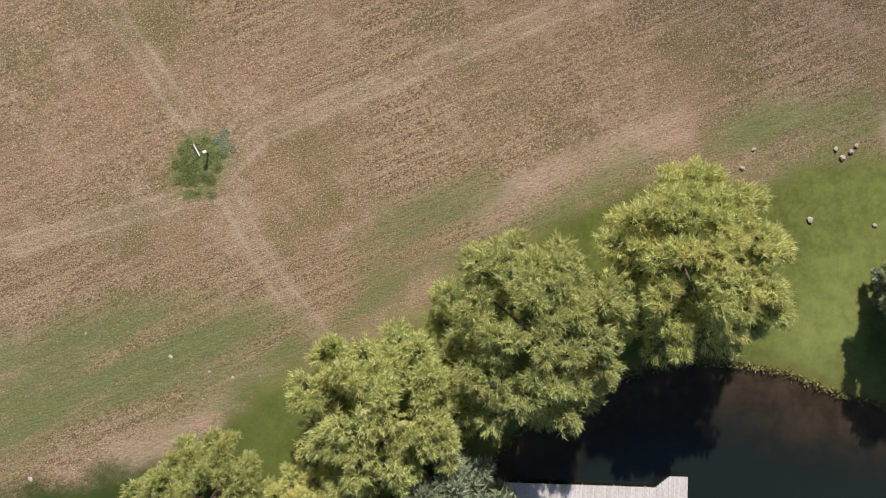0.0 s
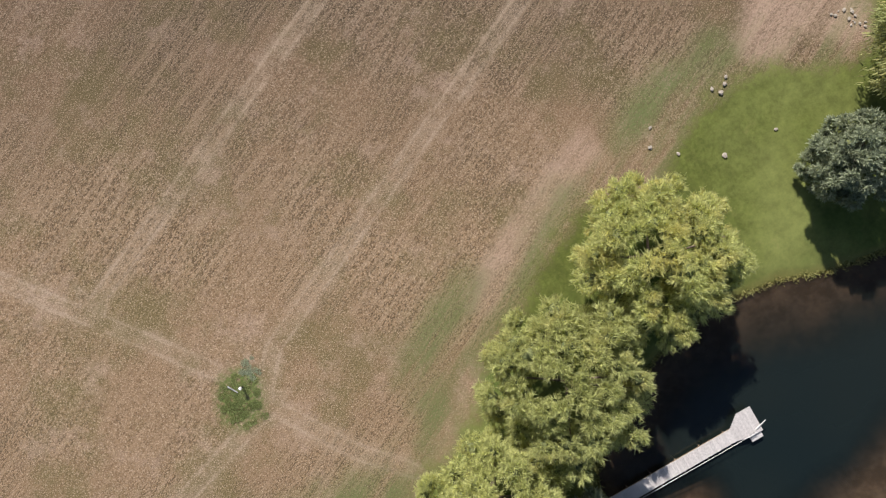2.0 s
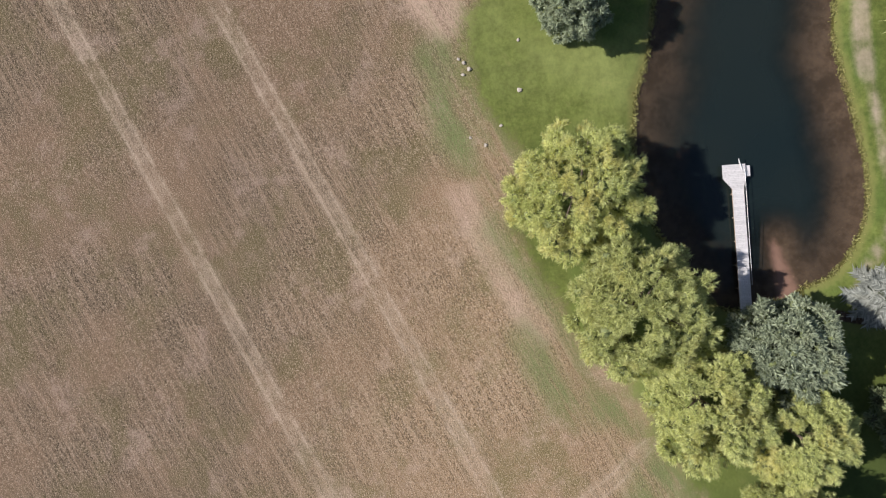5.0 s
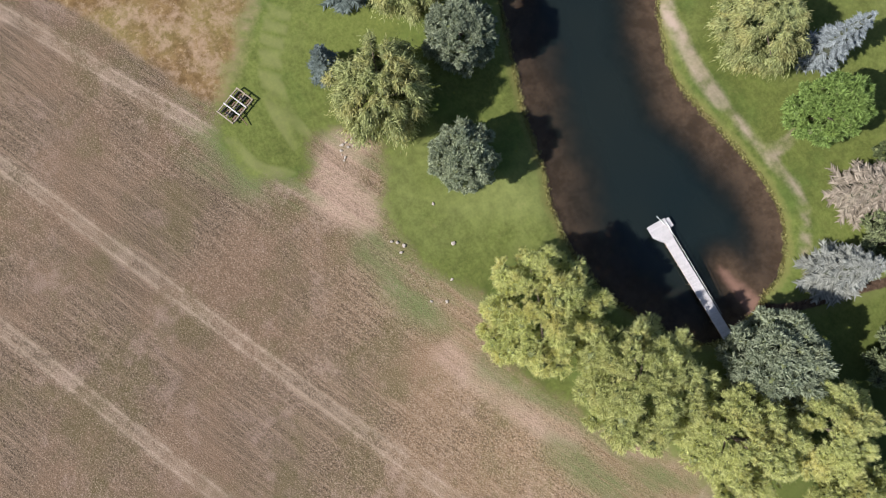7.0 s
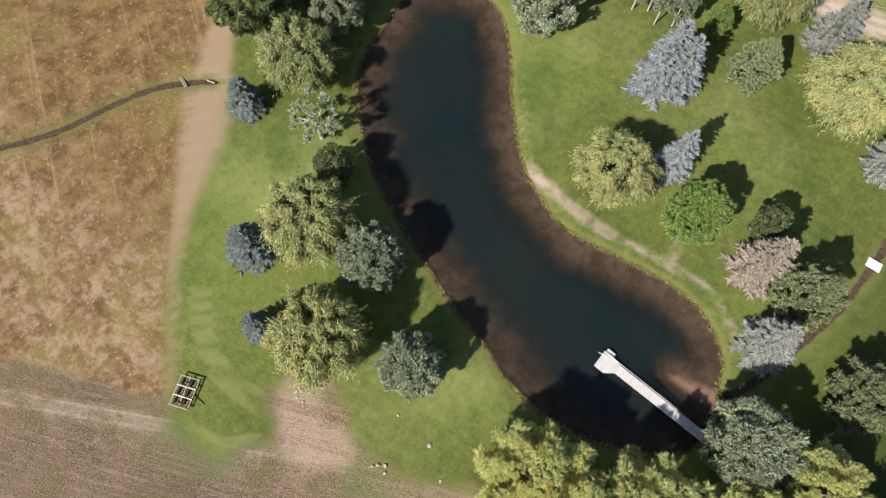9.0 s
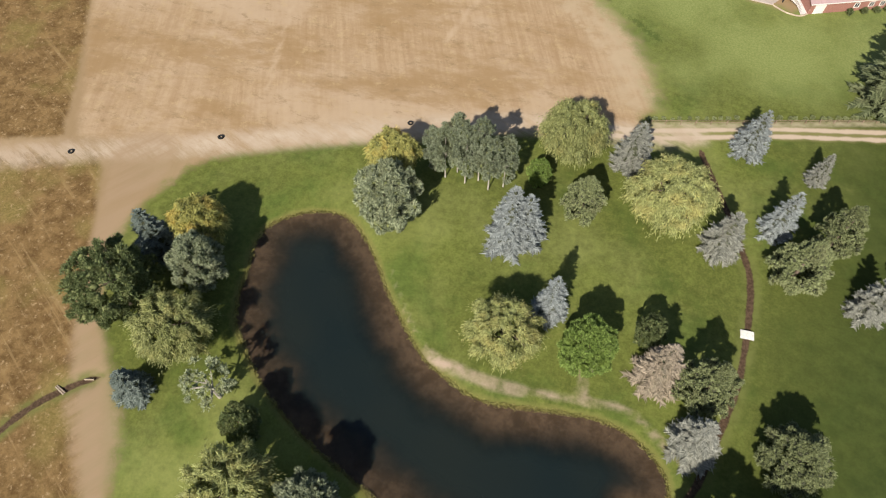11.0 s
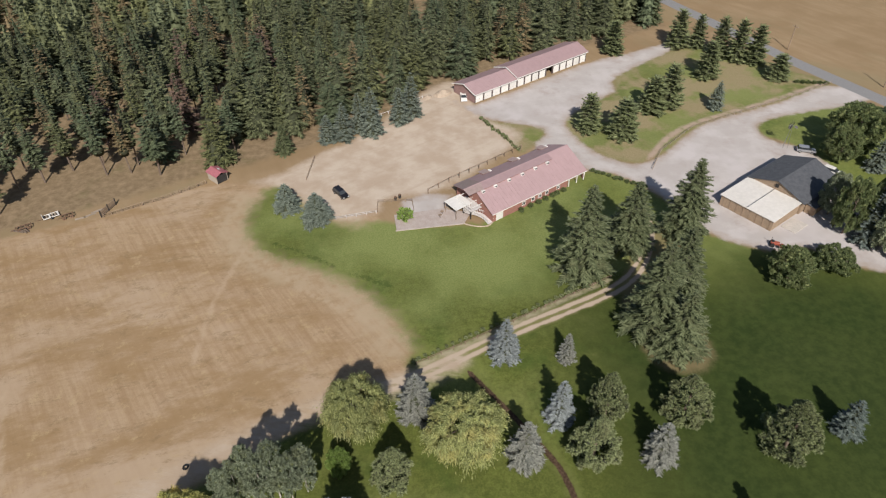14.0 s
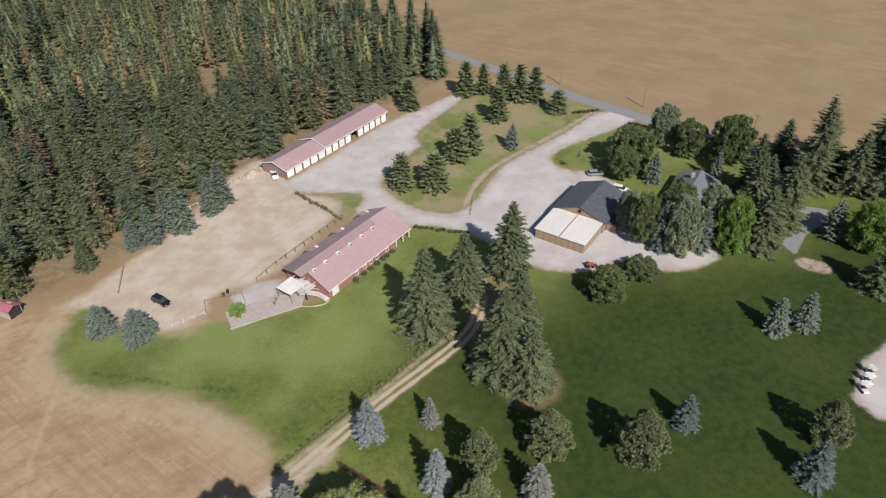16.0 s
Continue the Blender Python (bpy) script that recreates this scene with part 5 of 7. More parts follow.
def storage_building():
    b = thing("storage_building", along(-21.3, -185.9, 206.0), "long garage block with pink metal roof and white doors", "building")
    for x0, x1, eave, ridge, doors, open_door in ((0.0, 18.0, 3.0, 4.6, 5, None), (18.0, 51.0, 3.45, 5.2, 10, 4)):
        depth = 10.2
        wall = bmesh.new()
        block(wall, x0, depth - 0.2, 0, x1, depth, eave)
        gable_wall(wall, x0, 0.2, depth - 0.2, 0, eave, eave, depth / 2, ridge)
        gable_wall(wall, x1 - 0.18, 0.2, depth - 0.2, 0, eave, eave, depth / 2, ridge)
        part("wall", wall, MAUVE_WALL, b, "mauve painted siding")
        pitch = (x1 - x0) / doors
        front = bmesh.new()
        block(front, x0, 0.0, 2.62, x1, 0.2, eave)
        for i in range(doors + 1):
            x = x0 + i * pitch
            block(front, max(x0, x - 0.3), 0, 0, min(x1, x + 0.3), 0.2, 2.62)
        part("front_wall", front, SHADOW_GAP, b, "posts between the doors, darkened as shadow gaps")
        for i in range(doors):
            x = x0 + (i + 0.5) * pitch
            if i == open_door:
                # dark panel inside the bay stands for its unlit depth
                part("bay", block(bmesh.new(), x - pitch / 2 + 0.3, 3.0, 0.02, x + pitch / 2 - 0.3, 3.1, 2.6), DARK, b, "dark panel for the unlit open bay")
                continue
            door = bmesh.new()
            for k in range(4):
                block(door, x - pitch / 2 + 0.3, 0.05, 0.03 + k * 0.65, x + pitch / 2 - 0.3, 0.11, 0.66 + k * 0.65, 0.015)
            leaf = part("garage_door", door, WHITE, b, "white sectional garage door")
            part("handle", block(bmesh.new(), x - 0.12, 0.0, 0.95, x + 0.12, 0.05, 1.05), STEEL, leaf)
        for y0, z0, y1, z1 in ((-0.5, eave - 0.1, depth / 2, ridge), (depth + 0.5, eave - 0.1, depth / 2, ridge)):
            lift = 0.14
            part("roof", roof_slope(bmesh.new(), x0 - 0.5, x1 + (0.5 if x1 > 20 else 0.0), y0, z0 + lift, y1, z1 + lift), PINK_METAL, b, "faded pink metal roofing")
            if y0 < 0:
                seams("seam", b, PINK_METAL, x0 - 0.5, x1, y0, z0 + lift, y1, z1 + lift, 0.9)
        trim = bmesh.new()
        block(trim, x0 - 0.56, -0.56, eave - 0.2, x1 + 0.1, -0.5, eave + 0.06)
        part("fascia", trim, WHITE, b, "white eave trim")
        for y0, z0 in ((-0.56, eave - 0.02), (depth + 0.5, eave - 0.02)):
            rake = bmesh.new()
            slab(rake, [(x0 - 0.62, y0, z0 + 0.1), (x0 - 0.48, y0, z0 + 0.1), (x0 - 0.48, depth / 2, ridge + 0.2), (x0 - 0.62, depth / 2, ridge + 0.2)], 0.26)
            part("rake_board", rake, WHITE, b, "white gable trim")
    return b


BARN = (-9.3, -126.3, 204.3)


STAIR = [(-7.4, -132.1, 2.3), (-5.0, -131.2, 1.9), (-4.2, -129.7, 1.4), (-6.2, -128.9, 0.9), (-8.1, -127.7, 0.4), (-9.0, -125.4, 0.1)]


def event_barn():
    b = thing("barn", along(*BARN), "long red barn with faded pink roof and high windows", "building")
    length, depth, ridge, top = 31.2, 13.2, 6.9, 6.5
    front = bmesh.new()
    block(front, 0, -0.7, 0, 25.0, -0.5, 2.4)
    block(front, 31.0, -0.7, 0, 31.2, 0.0, 2.4)
    part("front_wall", front, RED_WALL, b, "brick-red siding")
    rest = bmesh.new()
    block(rest, 0, depth - 0.2, 0, length, depth, 3.3)
    block(rest, 24.8, -0.5, 0, 25.0, 5, 2.4)
    gable_wall(rest, 0, -0.5, depth - 0.2, 0, 2.45, 3.3, ridge, 6.2)
    gable_wall(rest, length - 0.18, 3.0, depth - 0.2, 0, 4.2, 3.3, ridge, 6.2)
    part("wall", rest, RED_WALL, b, "brick-red siding")
    part("clerestory_wall", block(bmesh.new(), 0.2, 5.0, 5.35, 24.3, 5.16, 5.95), RED_WALL, b, "red wall band between two roofs")
    for x in (1.2, 5.1, 9.4, 13.8, 18.2, 22.4):
        box = part("window_box", block(bmesh.new(), x - 0.45, 4.3, 5.0, x + 0.45, 4.95, 5.78, 0.02), WHITE, b, "white dormer window box")
        part("pane", block(bmesh.new(), x - 0.33, 4.26, 5.34, x + 0.33, 4.3, 5.7), GLASS, box)
    part("roof", roof_slope(bmesh.new(), -0.4, length + 0.4, -1.0, 2.5, 5.2, 5.64), PINK_METAL, b, "faded pink metal roofing")
    part("roof", roof_slope(bmesh.new(), 24.3, length + 0.4, 5.2, 5.64, ridge, top), PINK_METAL, b, "faded pink metal roofing")
    seams("seam", b, PINK_METAL, 0, length, -1.0, 2.5, 4.8, 5.44, 1.1)
    part("roof", slab(bmesh.new(), [(-3.0, 4.7, 5.98), (24.3, 4.7, 5.98), (24.3, ridge, top), (-3.0, ridge, top)], 0.1), PINK_METAL, b, "faded pink metal roofing")
    part("roof", slab(bmesh.new(), [(-0.8, 13.6, 3.4), (length + 0.4, 13.6, 3.4), (length + 0.4, ridge, top), (-3.0, ridge, top)], 0.14), PINK_METAL, b, "faded pink metal roofing")
    part("roof_end", slab(bmesh.new(), [(-0.78, 13.6, 3.42), (3.6, 13.6, 3.42), (2.2, ridge + 0.1, top), (-2.98, ridge + 0.1, top)], 0.02), PINK_WORN, b, "worn greyish roof sheet")
    part("roof_end", slab(bmesh.new(), [(-2.98, 4.7, 6.0), (1.4, 4.7, 6.0), (2.2, ridge - 0.1, top + 0.01), (-2.98, ridge - 0.1, top + 0.01)], 0.02), PINK_WORN, b, "worn greyish roof sheet")
    part("ridge_cap", block(bmesh.new(), -3.0, ridge - 0.12, top - 0.02, length + 0.4, ridge + 0.12, top + 0.06, 0.02), PINK_METAL, b)
    fascia = bmesh.new()
    block(fascia, -0.4, -1.06, 2.34, length + 0.4, -1.0, 2.52)
    part("fascia", fascia, WHITE, b, "white eave trim")
    for x in (9.8, 12.9, 15.2, 17.6, 21.6):
        window_unit(b, x, -0.7, 0.8, 1.1, 1.1)
    for x in (9.5, 19.2, 29.2):
        part("roof_vent", block(bmesh.new(), x - 0.45, depth - 1.6, 3.6, x + 0.45, depth - 0.7, 4.5, 0.05), WHITE, b, "white box vent")
        part("vent_cap", slab(bmesh.new(), [(x - 2.6, depth - 1.9, 4.75), (x - 0.4, depth - 1.9, 4.75), (x - 0.4, depth + 0.2, 4.35), (x - 2.6, depth + 0.2, 4.35)], 0.1), PINK_WORN, b)
        part("vent_wall", block(bmesh.new(), x - 2.4, depth - 1.6, 3.5, x - 0.55, depth - 0.3, 4.42), MAUVE_WALL, b)
    part("door", block(bmesh.new(), 1.0, -0.75, 0, 3.2, -0.7, 2.05, 0.02), WHITE, b, "cream double door")
    for x in (25.3, 28.2, 30.8):
        part("post", block(bmesh.new(), x - 0.1, -0.9, 0, x + 0.1, -0.7, 2.4, 0.02), WHITE, b, "white porch post")
    part("bench", block(bmesh.new(), 26.0, 1.4, 0.0, 30, 1.9, 0.8, 0.03), WOOD, b)
    # deck and stair at the gable end
    part("deck", block(bmesh.new(), -3.6, 3.2, 2.2, -0.2, 9.0, 2.4, 0.03), PALE_WOOD, b, "pale raised wooden deck")
    for x, y in ((-3.4, 3.4), (-3.4, 6.2), (-3.4, 8.8)):
        part("deck_post", block(bmesh.new(), x - 0.1, y - 0.1, 0, x + 0.1, y + 0.1, 2.2), DARK, b)
    inward = along(*BARN).inverted()
    line = smooth(STAIR, False, 6)
    for k, (a, c) in enumerate(zip(line, line[1:])):
        top, low = inward @ Vector((a[0], a[1], max(a[2], 0.12))), inward @ Vector((c[0], c[1], max(c[2], 0.12)))
        way = Vector((low.x - top.x, low.y - top.y, 0)).normalized()
        side = Vector((-way.y, way.x, 0)) * 0.75
        part("stair_tread", slab(bmesh.new(), [tuple(top + side), tuple(top - side), tuple(Vector((low.x, low.y, top.z)) - side + way * 0.04), tuple(Vector((low.x, low.y, top.z)) + side + way * 0.04)], 0.08), PALE_WOOD, b, "pale stair tread" if k == 0 else "")
        for sign in (1, -1):
            rail = bmesh.new()
            tube(rail, top + side * sign + Vector((0, 0, 0.9)), low + side * sign + Vector((0, 0, 0.9)), 0.055, sides=6)
            tube(rail, top + side * sign + Vector((0, 0, 0.0)), top + side * sign + Vector((0, 0, 0.9)), 0.04, sides=6)
            part("stair_rail", rail, WHITE, b, "white stair railing")
    rail = bmesh.new()
    for y in (3.2, 9.0):
        tube(rail, (-3.6, y, 3.4), (-0.3, y, 3.4), 0.08)
    tube(rail, (-3.6, 3.2, 3.4), (-3.6, 9.0, 3.4), 0.08)
    for i in range(9):
        tube(rail, (-3.6, 3.2 + i * 0.725, 2.4), (-3.6, 3.2 + i * 0.725, 3.4), 0.05)
    part("deck_rail", rail, WHITE, b, "white deck railing")
    return b


def canopy_tent():
    b = thing("canopy", along(*BARN) @ pose(-6.6, 5.0, 0), "white square canopy beside the barn", "canopy")
    part("roof", slab(bmesh.new(), [(0, 0, 3.0), (4.7, 0, 3.2), (4.7, 4.6, 3.35), (0, 4.6, 3.15)], 0.12), WHITE, b, "white canopy top")
    for x, y in ((0.15, 0.15), (4.5, 0.15), (4.5, 4.4), (0.15, 4.4)):
        part("post", tube(bmesh.new(), (x, y, 0), (x, y, 3.05), 0.07), WOOD, b)
    return b


def workshop():
    b = thing("workshop", along(-65.8, -120.5, 114.7), "workshop with charcoal gable roof and white flat annex", "building")
    # x along the front, y negative goes back from the annex front to the main hall
    def wall_ring(bm, x0, y0, x1, y1, h):
        block(bm, x0, y0, 0, x1, y0 + 0.2, h)
        block(bm, x0, y1 - 0.2, 0, x1, y1, h)
        block(bm, x0, y0 + 0.2, 0, x0 + 0.2, y1 - 0.2, h)
        block(bm, x1 - 0.2, y0 + 0.2, 0, x1, y1 - 0.2, h)
        return bm
    annex = part("annex_wall", wall_ring(bmesh.new(), 0.2, 0.2, 13.9, 11.6, 2.75), TAN_WALL, b, "tan board walls")
    for i in range(8):
        part("batten", block(bmesh.new(), 0.9 + i * 1.75, 0.12, 0.0, 1.05 + i * 1.75, 0.2, 2.7), WOOD, b)
    for i, (x0, x1) in enumerate(((-0.1, 6.95), (7.05, 14.2))):
        part("annex_roof", slab(bmesh.new(), [(x0, -0.1, 3.0), (x1, -0.1, 3.0), (x1, 11.7, 3.4), (x0, 11.7, 3.4)], 0.2), CREAM, b, "cream white flat roof")
    part("roof_seam", slab(bmesh.new(), [(6.9, -0.1, 3.06), (7.1, -0.1, 3.06), (7.1, 11.7, 3.46), (6.9, 11.7, 3.46)], 0.05), STEEL, b)
    hall = bmesh.new()
    block(hall, 0.3, 11.8, 0, 0.5, 28.2, 3.4)
    block(hall, 14.1, 11.8, 0, 14.3, 28.2, 3.4)
    for y in (11.7, 28.1):
        outline = [(0.3, 0), (14.3, 0), (14.3, 3.4), (7.3, 5.9), (0.3, 3.4)]
        a = [hall.verts.new((x, y, z)) for x, z in outline]
        c = [hall.verts.new((x, y + 0.2, z)) for x, z in outline]
        hall.faces.new(a)
        hall.faces.new(c[::-1])
        for i in range(5):
            hall.faces.new((a[i], a[(i + 1) % 5], c[(i + 1) % 5], c[i]))
    part("hall_wall", hall, TAN_WALL, b, "tan board walls")
    for x0, x1 in ((-0.4, 7.3), (15.0, 7.3)):
        part("roof", slab(bmesh.new(), [(x0, 11.3, 3.35), (x1, 11.3, 6.1), (x1, 28.6, 6.1), (x0, 28.6, 3.35)], 0.16), SHINGLE, b, "charcoal shingle roof")
    part("ridge_cap", block(bmesh.new(), 7.15, 11.3, 6.05, 7.45, 28.6, 6.14, 0.02), SHINGLE, b)
    # solid dark panel on the gable imitates an unlit hole
    part("opening", block(bmesh.new(), 6.9, 11.5, 4.2, 7.7, 11.68, 5.0), DARK, b, "dark panel for an unlit gable opening")
    part("pad", block(bmesh.new(), 14.4, 4.0, 0, 18.0, 9.5, 0.12, 0.02), CONCRETE, b, "pale concrete pad")
    part("lean_to", slab(bmesh.new(), [(14.5, 13.5, 2.6), (17.0, 13.5, 2.3), (17.0, 19.0, 2.3), (14.5, 19.0, 2.6)], 0.12), SHINGLE, b)
    part("lean_to_wall", block(bmesh.new(), 14.5, 13.7, 0, 16.8, 18.8, 2.2), TAN_WALL, b)
    return b


def small_house(name, m, wide, deep, eave, ridge, roof_material, wall_material, label):
    """A house with a gable roof along x."""
    b = thing(name, m, label, "building")
    wall = bmesh.new()
    block(wall, -wide / 2, -deep / 2, 0, wide / 2, -deep / 2 + 0.2, eave)
    block(wall, -wide / 2, deep / 2 - 0.2, 0, wide / 2, deep / 2, eave)
    gable_wall(wall, -wide / 2, -deep / 2 + 0.2, deep / 2 - 0.2, 0, eave, eave, 0, ridge - 0.1)
    gable_wall(wall, wide / 2 - 0.18, -deep / 2 + 0.2, deep / 2 - 0.2, 0, eave, eave, 0, ridge - 0.1)
    part("wall", wall, wall_material, b)
    for s in (-1, 1):
        part("roof", slab(bmesh.new(), [(-wide / 2 - 0.4, s * (deep / 2 + 0.5), eave - 0.1), (wide / 2 + 0.4, s * (deep / 2 + 0.5), eave - 0.1), (wide / 2 + 0.4, 0, ridge + 0.1), (-wide / 2 - 0.4, 0, ridge + 0.1)], 0.15), roof_material, b)
    part("ridge_cap", block(bmesh.new(), -wide / 2 - 0.4, -0.12, ridge + 0.06, wide / 2 + 0.4, 0.12, ridge + 0.14, 0.02), roof_material, b)
    return b


storage_building()
event_barn()
canopy_tent()
workshop()
house = small_house("house", along(-116.5, -112.5, 207), 16.5, 11.0, 3.0, 5.2, GREY_SHINGLE, TAN_WALL, "family house with grey shingle roof among trees")
part("cross_gable", slab(bmesh.new(), [(-3.4, -8.6, 3.0), (0, -8.6, 4.9), (0, 0, 4.9), (-3.4, 0, 3.0)], 0.15), GREY_SHINGLE, house)
part("cross_gable", slab(bmesh.new(), [(3.4, -8.6, 3.0), (0, -8.6, 4.9), (0, 0, 4.9), (3.4, 0, 3.0)], 0.15), GREY_SHINGLE, house)
part("cross_wall", block(bmesh.new(), -3.0, -8.3, 0, 3.0, -5.5, 3.0), TAN_WALL, house)
part("chimney", block(bmesh.new(), 3.2, 0.8, 4.2, 4.1, 1.7, 6.2, 0.03), STONE, house, "grey stone chimney")
part("skylight", slab(bmesh.new(), [(-5.6, -2.6, 4.36), (-4.6, -2.6, 4.36), (-4.6, -1.6, 4.76), (-5.6, -1.6, 4.76)], 0.1), GLASS, house)
for x in (-5.0, 4.5):
    window_unit(house, x, -5.5, 1.0, 1.4, 1.2)


def red_shed():
    b = thing("field_shelter", along(55.2, -159.0, 217), "small shelter with rose-red metal roof and grey wall", "shelter")
    for s in (-1, 1):
        part("roof", slab(bmesh.new(), [(0.6 + s * 1.9, -2.3, 2.3), (0.6, -2.3, 3.1), (0.6, 2.3, 3.1), (0.6 + s * 1.9, 2.3, 2.3)], 0.1), RED_METAL, b, "rose-red metal roof")
    part("ridge_cap", block(bmesh.new(), 0.5, -2.3, 3.07, 0.7, 2.3, 3.14, 0.02), RED_METAL, b)
    for x0, y0, x1, y1 in ((-1.0, 1.9, 2.2, 2.05), (-1.0, -1.9, -0.86, 1.9), (2.06, -1.9, 2.2, 1.9)):
        part("wall", block(bmesh.new(), x0, y0, 0, x1, y1, 2.3), STONE, b, "grey board wall")
    # no door here: a dark sheet stands for shade inside the shelter
    part("door_panel", block(bmesh.new(), -0.86, -1.9, 0, 2.06, -1.8, 2.2), DARK, b, "dark panel for the shade in the open front")
    part("roof_patch", slab(bmesh.new(), [(1.0, -0.4, 3.0), (1.6, -0.4, 2.75), (1.6, 0.5, 2.75), (1.0, 0.5, 3.0)], 0.03), WHITE, b, "pale patch on the roof")
    return b


red_shed()

# ---- dock, bridge and field gear ----
def dock():
    m = pose(4.0, -17.95, 0, 0, 0, -1.6)
    d = thing("dock", m, "pale weathered plank dock with wider end in the pond", "dock")
    length, wide, deck = 12.3, 1.17, 0.32
    bm = bmesh.new()
    block(bm, -0.085, -wide / 2, deck - 0.05, 0.085, wide / 2, deck, 0.008)
    plank = bpy.data.meshes.new("plank")
    bm.to_mesh(plank)
    bm.free()
    plank.materials.append(PALE_WOOD)
    rng = random.Random(4)
    x = 0.0
    while x < length:
        shared("plank", plank, d, pose(x, rng.uniform(-0.015, 0.015), rng.uniform(-0.006, 0.006), rng.uniform(-0.5, 0.5)))
        x += 0.179
    while x < length + 1.1:
        k = 1 + (x - length) / 1.1
        shared("plank", plank, d, pose(x, 0.3 * (k - 1), 0) @ Matrix.Diagonal((1, k, 1, 1)))
        x += 0.179
    while x < length + 2.4:
        shared("plank", plank, d, pose(x, 0.3, 0.02) @ Matrix.Diagonal((1, 2.0, 1, 1)))
        x += 0.179
    part("step", block(bmesh.new(), length + 1.2, -1.42, 0.05, length + 2.3, -0.9, 0.15, 0.02), PALE_WOOD, d, "low pale landing step")
    for y in (-0.5, 0.5):
        part("beam", block(bmesh.new(), 0, y - 0.06, deck - 0.25, length + 2.2, y + 0.06, deck - 0.06), WOOD, d)
    for i in range(6):
        for y in (-0.62, 0.62):
            part("pile", tube(bmesh.new(), (2.2 + i * 2.4, y * 0.7, -1.6), (2.2 + i * 2.4, y * 0.7, 0.26), 0.08), WOOD, d)
    part("rail", tube(bmesh.new(), (2.6, -0.68, 0.5), (length + 1.9, -0.7, 0.55), 0.022, sides=6), STEEL, d, "thin pale pipe rail")
    for i in range(6):
        u = i / 5
        part("rail_post", tube(bmesh.new(), (2.6 + u * (length - 0.9), -0.66, 0.1), (2.6 + u * (length - 0.9), -0.68, 0.58), 0.03, sides=6), STEEL, d)
    part("diving_bar", tube(bmesh.new(), (length + 1.9, -0.5, 0.36), (length + 3.0, -0.1, 0.6), 0.06, 0.04, 6), WHITE, d, "white bar at the end")
    return d


def footbridge():
    b = thing("footbridge", pose(-2.15, -50.0, 0.0, 0, 0, 4), "small white plank bridge over the ditch", "bridge")
    for i in range(7):
        part("plank", block(bmesh.new(), -0.95, -0.7 + i * 0.2, 0.12, 0.95, -0.52 + i * 0.2, 0.17, 0.01), WHITE, b)
    for y in (-0.5, 0.5):
        part("beam", block(bmesh.new(), -0.95, y - 0.06, -0.02, 0.95, y + 0.06, 0.12), WOOD, b)
    return b


def harrow():
    h = thing("harrow", pose(54.7, 15.75, 0, 0, 0, 112), "rusty farm harrow frame with pale bars", "farm machine")
    for y in (-1.12, 0.0, 1.12):
        part("rail", block(bmesh.new(), -1.75, y - 0.07, 0.5, 1.75, y + 0.07, 0.62, 0.01), WEATHERED_RAIL, h)
    for x in (-1.75, -0.62, 0.55, 1.75):
        part("crossbar", block(bmesh.new(), x - 0.07, -1.2, 0.62, x + 0.07, 1.2, 0.72, 0.01), PALE_WOOD if abs(x) < 1 else WEATHERED_RAIL, h, "pale crossbar")
    for x in (-1.2, 0.0, 1.15):
        for y in (-0.56, 0.56):
            part("tine_bar", block(bmesh.new(), x - 0.4, y - 0.36, 0.3, x + 0.36, y - 0.2, 0.48, 0.01), DARK, h)
            part("tine_bar", block(bmesh.new(), x - 0.36, y + 0.12, 0.3, x + 0.4, y + 0.3, 0.48, 0.01), RUST, h)
    for i in range(10):
        for y in (-0.9, 0.0, 0.9):
            part("tine", tube(bmesh.new(), (-1.6 + i * 0.355, y, -0.02), (-1.6 + i * 0.355, y, 0.52), 0.03, 0.05, 5), RUST, h)
    part("drawbar", tube(bmesh.new(), (0.6, 1.2, 0.55), (0.9, 2.5, 0.35), 0.06, 0.05, 6), RUST, h)
    for x in (-1.2, 1.2):
        part("wheel", tube(bmesh.new(), (x - 0.1, -0.1, 0.33), (x + 0.1, -0.1, 0.33), 0.33, sides=14), RUBBER, h)
    return h


dock(), footbridge(), harrow()


